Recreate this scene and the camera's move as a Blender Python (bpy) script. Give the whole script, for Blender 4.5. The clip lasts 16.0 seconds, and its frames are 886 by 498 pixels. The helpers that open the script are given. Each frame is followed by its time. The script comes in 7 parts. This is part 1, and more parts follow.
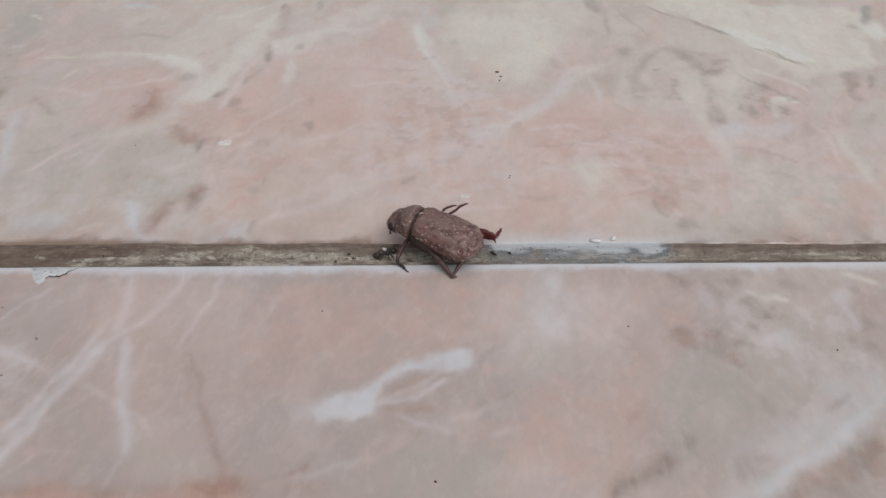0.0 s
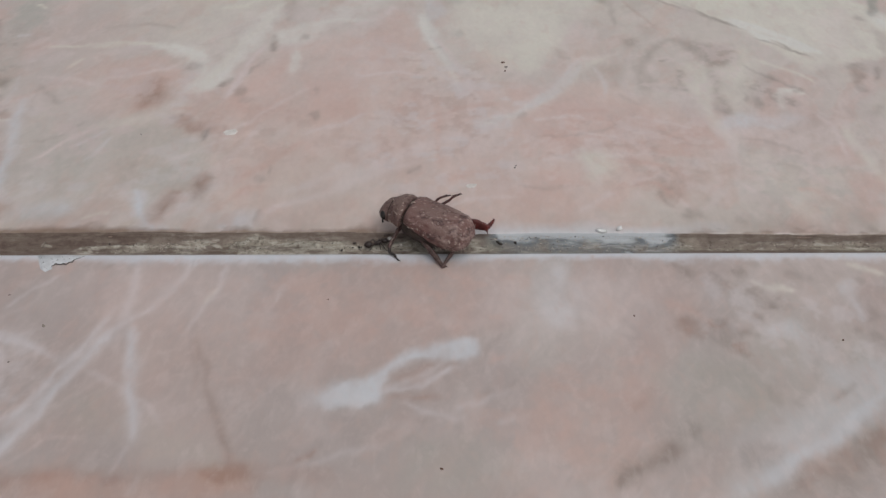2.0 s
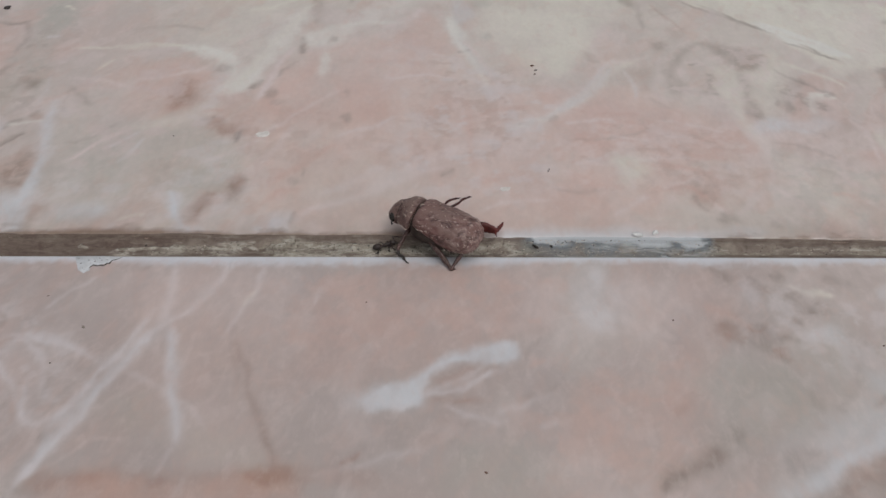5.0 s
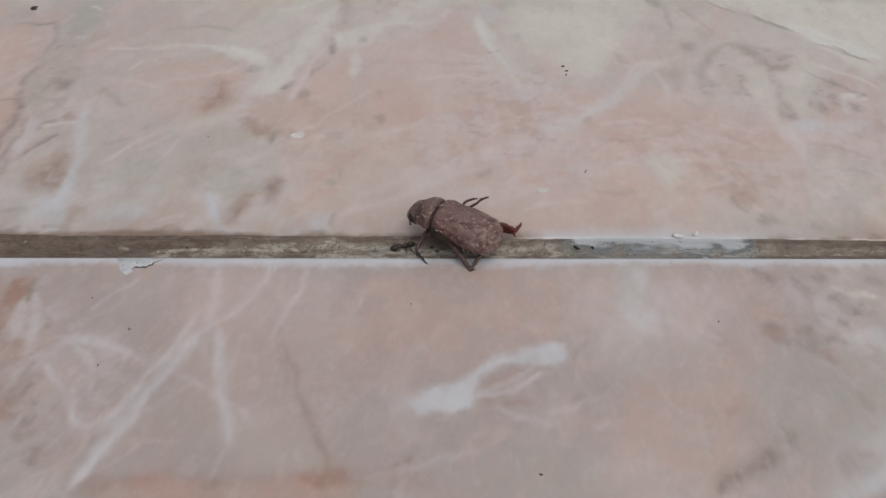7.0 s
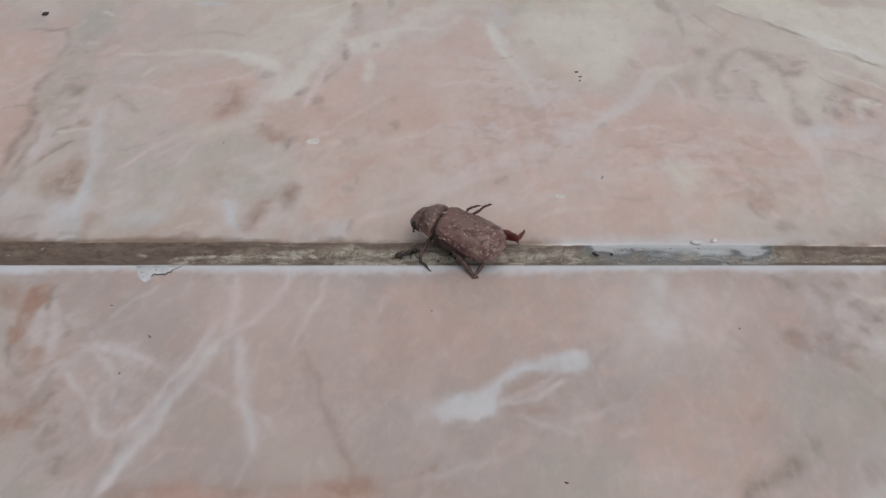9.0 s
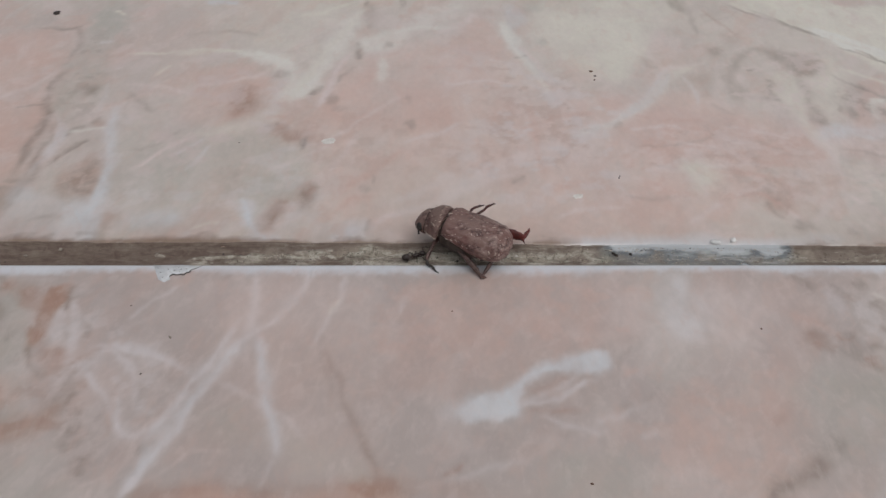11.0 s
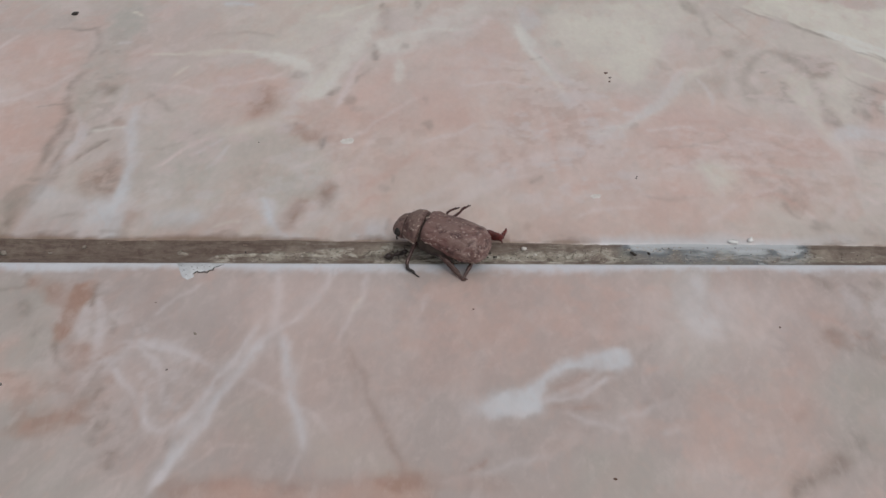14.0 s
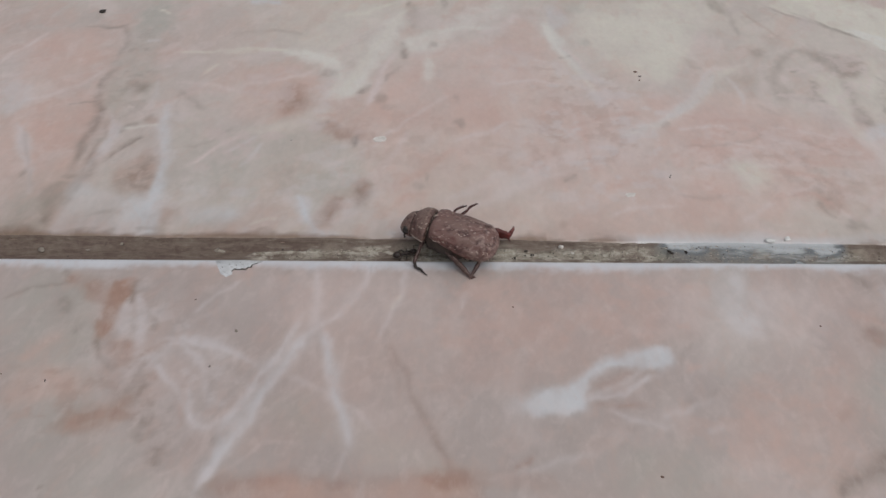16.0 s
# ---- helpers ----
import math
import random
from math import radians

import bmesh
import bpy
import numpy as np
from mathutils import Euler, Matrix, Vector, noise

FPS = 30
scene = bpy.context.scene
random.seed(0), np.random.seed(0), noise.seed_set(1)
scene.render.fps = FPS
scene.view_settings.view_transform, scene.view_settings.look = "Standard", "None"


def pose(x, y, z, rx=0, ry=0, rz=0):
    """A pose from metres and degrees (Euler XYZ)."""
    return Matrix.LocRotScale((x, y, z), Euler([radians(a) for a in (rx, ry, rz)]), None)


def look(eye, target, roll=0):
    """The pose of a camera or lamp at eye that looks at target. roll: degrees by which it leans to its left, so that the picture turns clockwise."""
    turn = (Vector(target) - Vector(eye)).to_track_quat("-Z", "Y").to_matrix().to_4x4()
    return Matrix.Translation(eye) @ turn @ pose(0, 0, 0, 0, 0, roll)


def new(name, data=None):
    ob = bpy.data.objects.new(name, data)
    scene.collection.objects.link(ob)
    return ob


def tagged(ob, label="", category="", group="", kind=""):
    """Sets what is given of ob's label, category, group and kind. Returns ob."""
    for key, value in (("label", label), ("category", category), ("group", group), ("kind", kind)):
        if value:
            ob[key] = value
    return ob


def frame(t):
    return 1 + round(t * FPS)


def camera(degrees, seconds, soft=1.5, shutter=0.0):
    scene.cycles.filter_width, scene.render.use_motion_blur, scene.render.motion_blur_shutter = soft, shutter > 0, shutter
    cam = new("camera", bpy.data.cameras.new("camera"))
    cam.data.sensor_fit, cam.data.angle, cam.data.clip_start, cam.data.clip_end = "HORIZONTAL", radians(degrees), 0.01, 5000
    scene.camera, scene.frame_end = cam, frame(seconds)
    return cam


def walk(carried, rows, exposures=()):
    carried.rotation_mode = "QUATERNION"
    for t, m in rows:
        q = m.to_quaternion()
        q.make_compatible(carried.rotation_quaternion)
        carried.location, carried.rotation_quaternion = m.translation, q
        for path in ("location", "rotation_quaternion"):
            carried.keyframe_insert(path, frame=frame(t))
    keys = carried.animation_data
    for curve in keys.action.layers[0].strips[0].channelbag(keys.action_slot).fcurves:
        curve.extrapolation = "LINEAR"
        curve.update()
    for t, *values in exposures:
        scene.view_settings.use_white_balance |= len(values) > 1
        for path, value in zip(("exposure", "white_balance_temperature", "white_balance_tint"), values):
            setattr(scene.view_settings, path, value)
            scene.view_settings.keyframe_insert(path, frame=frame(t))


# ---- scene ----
MM = 0.001  # the place is a close-up: plan numbers below are millimetres

# ---- camera ----
cam = camera(55.0, 16.0, soft=1.5)
# seconds, eye x y z in mm, yaw, pitch, roll in degrees
PATH = [
    (0, 0.00, -87.39, 80.00, -0.228, -41.397, -0.242),
    (0.5, -0.27, -87.67, 79.69, -0.071, -41.652, -0.215),
    (1, -0.02, -88.03, 79.80, 0.133, -41.564, -0.357),
    (1.5, -0.30, -88.09, 79.86, 0.044, -41.697, -0.199),
    (2, -0.56, -87.91, 79.55, -0.060, -41.790, -0.139),
    (2.5, -0.55, -87.93, 79.39, 0.034, -41.944, -0.217),
    (3, -0.57, -88.07, 79.58, 0.042, -41.879, -0.159),
    (3.5, -2.92, -87.98, 79.78, 0.303, -41.803, -0.044),
    (4, -3.81, -87.92, 79.72, 0.358, -41.681, -0.098),
    (6.5, -9.44, -87.61, 79.92, 0.123, -41.715, -0.001),
    (7, -11.33, -87.56, 80.05, 0.066, -41.780, 0.028),
    (7.5, -12.65, -87.34, 80.01, -0.064, -41.870, 0.105),
    (8, -12.62, -87.48, 80.03, 0.033, -41.688, 0.056),
    (8.5, -13.22, -87.38, 80.12, -0.077, -41.673, 0.120),
    (9, -14.32, -87.09, 80.40, -0.148, -41.595, 0.114),
    (9.5, -14.84, -86.91, 80.29, -0.176, -41.613, 0.100),
    (10, -15.76, -86.63, 80.13, -0.251, -41.687, 0.149),
    (12.5, -17.81, -87.09, 80.67, -0.268, -41.560, 0.196),
    (13, -17.63, -87.24, 80.54, -0.159, -41.469, 0.092),
    (13.5, -18.36, -87.59, 80.56, -0.172, -41.549, 0.228),
    (14, -19.93, -88.03, 80.65, -0.183, -41.475, 0.311),
    (14.5, -22.16, -88.24, 80.64, -0.058, -41.430, 0.291),
    (15, -23.02, -88.33, 80.92, -0.043, -41.370, 0.321),
    (15.5, -23.91, -88.38, 80.81, 0.016, -41.376, 0.324),
    (16, -24.86, -88.26, 80.51, 0.050, -41.505, 0.323),
]


def eye_pose(x, y, z, yaw, pitch, roll):
    return pose(x * MM, y * MM, z * MM, 0, 0, yaw) @ pose(0, 0, 0, 90 + pitch) @ pose(0, 0, 0, 0, 0, roll)


walk(cam, [(t, eye_pose(*row)) for t, *row in PATH], exposures=((0.0, 0.03, 6400, 10), (1.2, 0.03, 6400, 10), (1.8, -0.13, 6400, 10), (16.0, -0.13, 6400, 10)))

# ---- light: open shade under a bright overcast sky ----
world = bpy.data.worlds.new("sky")
scene.world = world
world.use_nodes = True
sky_nodes, sky_links = world.node_tree.nodes, world.node_tree.links
sky = sky_nodes.new("ShaderNodeTexSky")
sky.sky_type, sky.sun_disc = "NISHITA", False
sky.sun_elevation, sky.sun_rotation = radians(64), radians(128)
sky.air_density, sky.dust_density, sky.ozone_density = 1.0, 4.0, 1.0
sky_nodes["Background"].inputs["Strength"].default_value = 0.085
overcast = sky_nodes.new("ShaderNodeHueSaturation")
overcast.inputs["Saturation"].default_value = 0.25
sky_links.new(sky.outputs["Color"], overcast.inputs["Color"])
sky_links.new(overcast.outputs["Color"], sky_nodes["Background"].inputs["Color"])
sun = new("sun", bpy.data.lights.new("sun", "SUN"))
sun.data.energy, sun.data.angle, sun.data.color = 0.9, radians(100), (1.0, 0.97, 0.93)
sun.matrix_world = look((0.345 * 5, -0.270 * 5, 0.899 * 5), (0, 0, 0))


# ---- materials ----
def shader(name):
    mat = bpy.data.materials.new(name)
    mat.use_nodes = True
    nt = mat.node_tree
    return mat, nt, nt.nodes["Principled BSDF"]


def put(nt, kind, **values):
    node = nt.nodes.new(kind)
    for key, value in values.items():
        if key == "op":
            node.operation = value
        elif key == "mode":
            node.data_type = value
        elif isinstance(value, bpy.types.NodeSocket):
            nt.links.new(value, node.inputs[key.replace("_", " ")])
        else:
            node.inputs[key.replace("_", " ")].default_value = value
    return node


def grain(nt, scale, detail=4.0, rough=0.6, distort=0.0, where=None):
    where = where or put(nt, "ShaderNodeNewGeometry").outputs["Position"]
    return put(nt, "ShaderNodeTexNoise", Vector=where, Scale=scale, Detail=detail, Roughness=rough, Distortion=distort).outputs["Fac"]


def span(nt, value, a, b, lo=0.0, hi=1.0):
    node = nt.nodes.new("ShaderNodeMapRange")
    node.interpolation_type = "SMOOTHSTEP"
    nt.links.new(value, node.inputs["Value"])
    for key, v in (("From Min", a), ("From Max", b), ("To Min", lo), ("To Max", hi)):
        node.inputs[key].default_value = v
    return node.outputs["Result"]


def sums(nt, op, a, b):
    node = nt.nodes.new("ShaderNodeMath")
    node.operation = op
    for n, v in enumerate((a, b)):
        if isinstance(v, bpy.types.NodeSocket):
            nt.links.new(v, node.inputs[n])
        else:
            node.inputs[n].default_value = v
    return node.outputs[0]


def blend(nt, fac, a, b, kind="MIX"):
    node = nt.nodes.new("ShaderNodeMix")
    node.data_type, node.blend_type = "RGBA", kind
    for key, v in ((0, fac), (6, a), (7, b)):
        if isinstance(v, bpy.types.NodeSocket):
            nt.links.new(v, node.inputs[key])
        else:
            node.inputs[key].default_value = v if key == 0 else (*v, 1)
    return node.outputs[2]


def relief(nt, bsdf, height, distance, strength=1.0):
    node = put(nt, "ShaderNodeBump", Height=height, Distance=distance, Strength=strength)
    nt.links.new(node.outputs["Normal"], bsdf.inputs["Normal"])


def channels(nt, name):
    att = nt.nodes.new("ShaderNodeAttribute")
    att.attribute_name = name
    sep = put(nt, "ShaderNodeSeparateColor", Color=att.outputs["Color"])
    return [*sep.outputs[:3], att.outputs["Alpha"]]


def glaze_material():
    """Printed marble figure under a worn, slightly dusty glaze."""
    mat, nt, bsdf = shader("marbled_glaze")
    att = nt.nodes.new("ShaderNodeAttribute")
    att.attribute_name = "print"
    where = put(nt, "ShaderNodeMapping", Vector=put(nt, "ShaderNodeNewGeometry").outputs["Position"], Scale=(1.0, 0.6, 1.0)).outputs[0]
    mid, fine, speck = grain(nt, 130, 4, 0.6, 0.2, where), grain(nt, 1100, 3, 0.6, 0.0, where), grain(nt, 420, 4, 0.6, 0.3, where)
    color = att.outputs["Color"]
    color = blend(nt, span(nt, speck, 0.5, 0.68, 0.0, 0.18), color, (0.731, 0.622, 0.594))
    color = blend(nt, span(nt, speck, 0.48, 0.32, 0.0, 0.16), color, (0.625, 0.42, 0.353))
    mottle = sums(nt, "MULTIPLY", span(nt, mid, 0.25, 0.75, 0.955, 1.04), span(nt, fine, 0.3, 0.7, 0.978, 1.022))
    color = blend(nt, 1.0, color, put(nt, "ShaderNodeCombineColor", Red=mottle, Green=mottle, Blue=mottle).outputs[0], "MULTIPLY")
    nt.links.new(color, bsdf.inputs["Base Color"])
    nt.links.new(span(nt, mid, 0.3, 0.7, 0.28, 0.36), bsdf.inputs["Roughness"])
    bsdf.inputs["Specular IOR Level"].default_value = 1.0
    relief(nt, bsdf, grain(nt, 260, 2, 0.5), 0.00003, 0.5)
    return mat


def grout_material():
    """Dirty cement joint: smooth brown soil (also the painted gap shade), crumbling pale mortar, blue-grey filler,
    ochre silt.
    """
    mat, nt, bsdf = shader("dirty_grout")
    pale, blue, dark, silt = channels(nt, "dirt")
    where = put(nt, "ShaderNodeNewGeometry").outputs["Position"]
    drawn = put(nt, "ShaderNodeMapping", Vector=where, Scale=(0.24, 1.0, 1.0)).outputs[0]
    mid, fine = grain(nt, 300, 5, 0.65, 0.4), grain(nt, 2600, 3, 0.6)
    crust, streak = grain(nt, 800, 5, 0.7, 0.5), grain(nt, 1300, 5, 0.7, 0.5, drawn)
    color = blend(nt, span(nt, mid, 0.3, 0.7), (0.21, 0.165, 0.135), (0.34, 0.29, 0.235))
    color = blend(nt, sums(nt, "MULTIPLY", silt, span(nt, crust, 0.3, 0.65, 0.55, 1.0)), color, (0.33, 0.31, 0.245))
    soil = blend(nt, span(nt, streak, 0.4, 0.6), (0.105, 0.068, 0.052), (0.155, 0.115, 0.09))
    color = blend(nt, sums(nt, "MULTIPLY", dark, span(nt, crust, 0.35, 0.68, 1.0, 0.75)), color, soil)
    crumbly = sums(nt, "MULTIPLY", pale, span(nt, streak, 0.44, 0.54, 0.25, 1.05))
    crumbs = blend(nt, span(nt, crust, 0.36, 0.62), (0.28, 0.25, 0.2), (0.55, 0.51, 0.435))
    color = blend(nt, crumbly, color, crumbs)
    filler = blend(nt, span(nt, grain(nt, 420, 4, 0.65, 0.4, drawn), 0.46, 0.62), (0.17, 0.185, 0.195), (0.43, 0.45, 0.45))
    filler = blend(nt, span(nt, blue, 1.0, 1.6), filler, (0.5, 0.52, 0.535))
    color = blend(nt, sums(nt, "MULTIPLY", blue, span(nt, crust, 0.3, 0.55, 0.6, 1.1)), color, filler)
    loose = sums(nt, "SUBTRACT", 1.0, sums(nt, "MULTIPLY", sums(nt, "MAXIMUM", dark, blue), 0.9))
    color = blend(nt, sums(nt, "MULTIPLY", span(nt, streak, 0.57, 0.66, 0.0, 0.7), loose), color, (0.55, 0.51, 0.435))
    color = blend(nt, sums(nt, "MULTIPLY", span(nt, crust, 0.35, 0.46, 0.7, 0.0), loose), color, (0.115, 0.088, 0.07))
    color = blend(nt, sums(nt, "MULTIPLY", span(nt, fine, 0.63, 0.73, 0.0, 0.5), sums(nt, "MULTIPLY", loose, span(nt, mid, 0.45, 0.6, 0.1, 1.0))), color, (0.075, 0.058, 0.048))
    nt.links.new(color, bsdf.inputs["Base Color"])
    nt.links.new(sums(nt, "SUBTRACT", 0.9, sums(nt, "MULTIPLY", dark, 0.2)), bsdf.inputs["Roughness"])
    rough = sums(nt, "MULTIPLY", sums(nt, "ADD", sums(nt, "ADD", crust, streak), sums(nt, "MULTIPLY", fine, 0.4)), sums(nt, "ADD", sums(nt, "MULTIPLY", loose, 0.85), 0.15))
    relief(nt, bsdf, rough, 0.00035, 0.9)
    return mat


def plain_material(name, a, b, scale, rough=0.7, bump=0.0, fleck=None, dots=0.62):
    """Two tones of one substance, mottled, in the thing's own space so that it travels with it."""
    mat, nt, bsdf = shader(name)
    where = put(nt, "ShaderNodeTexCoord").outputs["Object"]
    mottle, fine = grain(nt, scale, 5, 0.65, 0.4, where), grain(nt, scale * 4.5, 3, 0.6, 0.0, where)
    color = blend(nt, span(nt, mottle, 0.32, 0.68), a, b)
    if fleck:
        color = blend(nt, span(nt, fine, dots, dots + 0.08, 0.0, 0.75), color, fleck)
    nt.links.new(color, bsdf.inputs["Base Color"])
    bsdf.inputs["Roughness"].default_value = rough
    if bump:
        relief(nt, bsdf, sums(nt, "ADD", mottle, fine), bump, 0.8)
    return mat


GLAZE, GROUT = glaze_material(), grout_material()
CEMENT = plain_material("cement_screed", (0.2, 0.19, 0.17), (0.28, 0.26, 0.24), 6, 0.95, 0.001)


def scale_material(name, dull, warm, dust, fleck, amount):
    """Dusty cuticle: dull scales over a warmer brown shell, grey sky sheen painted on top, small dark pits, pale
    flakes.
    """
    mat, nt, bsdf = shader(name)
    where = put(nt, "ShaderNodeTexCoord").outputs["Object"]
    drawn = put(nt, "ShaderNodeMapping", Vector=where, Rotation=(0.0, 0.0, radians(-AXIS_TURN)), Scale=(0.62, 1.0, 1.0)).outputs[0]
    broad, mid, fine = grain(nt, 260, 4, 0.6, 0.5, drawn), grain(nt, 950, 5, 0.7, 0.4, drawn), grain(nt, 3600, 3, 0.6, 0.0, where)
    color = blend(nt, span(nt, broad, 0.36, 0.64), dull, warm)
    up = put(nt, "ShaderNodeSeparateXYZ", Vector=put(nt, "ShaderNodeNewGeometry").outputs["Normal"]).outputs["Z"]
    # dust tone on upturned faces: the grey sheen of the sky, painted in
    top_sheen = sums(nt, "MULTIPLY", span(nt, up, 0.3, 1.0, 0.0, 0.42), span(nt, mid, 0.3, 0.6, 0.45, 1.0))
    color = blend(nt, top_sheen, color, dust)
    along = put(nt, "ShaderNodeMapping", Vector=where, Rotation=(0.0, 0.0, radians(-AXIS_TURN))).outputs[0]
    tail = span(nt, put(nt, "ShaderNodeSeparateXYZ", Vector=along).outputs["X"], 0.001, -0.006)
    smear = sums(nt, "MULTIPLY", tail, span(nt, grain(nt, 620, 5, 0.7, 0.6, where), 0.46, 0.6, 0.0, 0.6))
    color = blend(nt, smear, color, fleck)
    color = blend(nt, span(nt, mid, 0.37, 0.5, 0.85, 0.0), color, (0.07, 0.03, 0.027))
    flakes = put(nt, "ShaderNodeTexVoronoi", Vector=drawn, Scale=1700.0, Randomness=1.0)
    patchy = span(nt, grain(nt, 380, 4, 0.65, 0.0, where), 0.44, 0.54)
    spot = sums(nt, "MULTIPLY", span(nt, sums(nt, "ADD", flakes.outputs["Distance"], sums(nt, "MULTIPLY", fine, 0.4)), 0.36, 0.5, 1.0, 0.0), patchy)
    color = blend(nt, sums(nt, "MULTIPLY", spot, amount), color, fleck)
    color = blend(nt, span(nt, fine, 0.6, 0.7, 0.0, 0.4), color, (0.08, 0.045, 0.04))
    nt.links.new(color, bsdf.inputs["Base Color"])
    nt.links.new(span(nt, mid, 0.3, 0.7, 0.4, 0.62), bsdf.inputs["Roughness"])
    bsdf.inputs["Specular IOR Level"].default_value = 0.5
    relief(nt, bsdf, sums(nt, "ADD", mid, sums(nt, "MULTIPLY", fine, 0.6)), 0.00034, 1.0)
    return mat


AXIS_TURN, NOSE_UP = 153.0, 4.0  # how the beetle lies
ELYTRA = scale_material("dusty_elytra", (0.195, 0.11, 0.096), (0.165, 0.062, 0.055), (0.265, 0.186, 0.16), (0.46, 0.35, 0.31), 0.7)
SHIELD = scale_material("dusty_pronotum", (0.2, 0.122, 0.104), (0.16, 0.08, 0.069), (0.28, 0.215, 0.18), (0.42, 0.34, 0.3), 0.3)
BELLY = plain_material("brown_belly", (0.022, 0.013, 0.01), (0.05, 0.03, 0.024), 900, 0.65, 0.00005)
VENTER = plain_material("dusty_belly", (0.022, 0.013, 0.01), (0.06, 0.041, 0.031), 900, 0.65, 0.00005)
GARNET = plain_material("dark_red_leg", (0.03, 0.005, 0.004), (0.07, 0.011, 0.009), 1300, 0.4, 0.00004)
SHIN = plain_material("brown_leg", (0.038, 0.016, 0.013), (0.095, 0.046, 0.039), 1300, 0.4, 0.00004, (0.33, 0.25, 0.21), 0.56)
RUST = plain_material("rust_red_leg", (0.06, 0.01, 0.008), (0.14, 0.022, 0.018), 1300, 0.4, 0.00004)
CLAW = plain_material("black_claw", (0.016, 0.012, 0.01), (0.035, 0.024, 0.02), 2000, 0.4)
EYE = plain_material("black_eye", (0.012, 0.01, 0.009), (0.03, 0.024, 0.02), 3000, 0.25)
HAIR = plain_material("pale_hair", (0.4, 0.31, 0.26), (0.6, 0.5, 0.43), 800, 0.6)
ANT = plain_material("dark_ant", (0.014, 0.009, 0.008), (0.05, 0.03, 0.024), 2200, 0.3, 0.00002)
PALE = plain_material("pale_mortar", (0.4, 0.35, 0.29), (0.52, 0.47, 0.4), 900, 0.9, 0.0001)
LIME = plain_material("white_crumb", (0.7, 0.69, 0.67), (0.86, 0.85, 0.83), 900, 0.8, 0.0001)
SOOT = plain_material("dark_grit", (0.02, 0.016, 0.014), (0.06, 0.045, 0.038), 1500, 0.8, 0.0001)
FLAKE = plain_material("dirty_paint", (0.66, 0.62, 0.58), (0.78, 0.74, 0.7), 900, 0.8, 0.0001)
DUST = plain_material("grey_dust", (0.16, 0.13, 0.115), (0.26, 0.22, 0.2), 1500, 0.9, 0.0001)
RUSTY = plain_material("brown_grit", (0.12, 0.06, 0.04), (0.2, 0.11, 0.08), 1500, 0.8, 0.0001)
SILT = plain_material("dried_silt", (0.25, 0.21, 0.175), (0.36, 0.32, 0.27), 900, 0.9, 0.0001)
CHIP = plain_material("chipped_glaze", (0.52, 0.53, 0.545), (0.66, 0.67, 0.685), 900, 0.5, 0.0001, (0.2, 0.19, 0.18), 0.64)
SPLIT = plain_material("dirty_crack", (0.05, 0.045, 0.04), (0.1, 0.09, 0.08), 1500, 0.9)


# ---- building helpers ----
def mesh_of(name, bm, material):
    data = bpy.data.meshes.new(name)
    bm.normal_update()
    bm.to_mesh(data)
    bm.free()
    data.materials.append(material)
    for p in data.polygons:
        p.use_smooth = True
    return data


def part(name, bm, material, parent, label=""):
    ob = new(name, mesh_of(name, bm, material))
    ob.parent = parent
    return tagged(ob, label) if label else ob


def thing(name, at, label, category, group=""):
    ob = new(name)
    ob.empty_display_size = 0.002
    ob.location = [v * MM for v in at]
    return tagged(ob, label, category, group)


def loft(rings, bm=None, closed=True, caps=True):
    """A skin over rings of points (mm), all of one length."""
    bm = bm or bmesh.new()
    rows = [[bm.verts.new(Vector(p) * MM) for p in ring] for ring in rings]
    for a, b in zip(rows, rows[1:]):
        n = len(a)
        for i in range(n if closed else n - 1):
            bm.faces.new((a[i], a[(i + 1) % n], b[(i + 1) % n], b[i]))
    if caps and closed:
        bm.faces.new(rows[0][::-1])
        bm.faces.new(rows[-1])
    bmesh.ops.recalc_face_normals(bm, faces=bm.faces)
    return bm


def limb(points, radii, sides=10, flat=1.0, bm=None):
    """A tapering tube through points (mm); flat squeezes it across its own plane."""
    pts = [Vector(p) for p in points]
    rings = []
    for i, p in enumerate(pts):
        way = (pts[min(i + 1, len(pts) - 1)] - pts[max(i - 1, 0)]).normalized()
        side = way.cross(Vector((0.12, 0.2, 1))).normalized()
        up = side.cross(way)
        rings.append([p + (side * math.cos(a) * flat + up * math.sin(a)) * radii[i] for a in (2 * math.pi * k / sides for k in range(sides))])
    return loft(rings, bm)


def lump(centre, size, seed, rough=0.25, levels=2):
    """An uneven grain or flake."""
    bm = bmesh.new()
    bmesh.ops.create_icosphere(bm, subdivisions=levels, radius=1.0)
    for v in bm.verts:
        k = 1 + rough * noise.noise(v.co * 1.7 + Vector((seed * 3.1, seed * 1.7, seed)))
        v.co = Vector(((v.co.x * k * size[0] + centre[0]) * MM, (v.co.y * k * size[1] + centre[1]) * MM, (v.co.z * k * size[2] + centre[2]) * MM))
    return bm


# ---- the floor: two marbled tiles and the joint between them, and the tiles around ----
def lattice(seed):
    return np.random.RandomState(seed).rand(256, 256)


def value_noise(x, y, seed):
    table = lattice(seed)
    i, j = np.floor(x).astype(int), np.floor(y).astype(int)
    u, v = x - i, y - j
    u, v = u * u * (3 - 2 * u), v * v * (3 - 2 * v)
    i0, i1, j0, j1 = i % 256, (i + 1) % 256, j % 256, (j + 1) % 256
    return (table[i0, j0] * (1 - u) + table[i1, j0] * u) * (1 - v) + (table[i0, j1] * (1 - u) + table[i1, j1] * u) * v


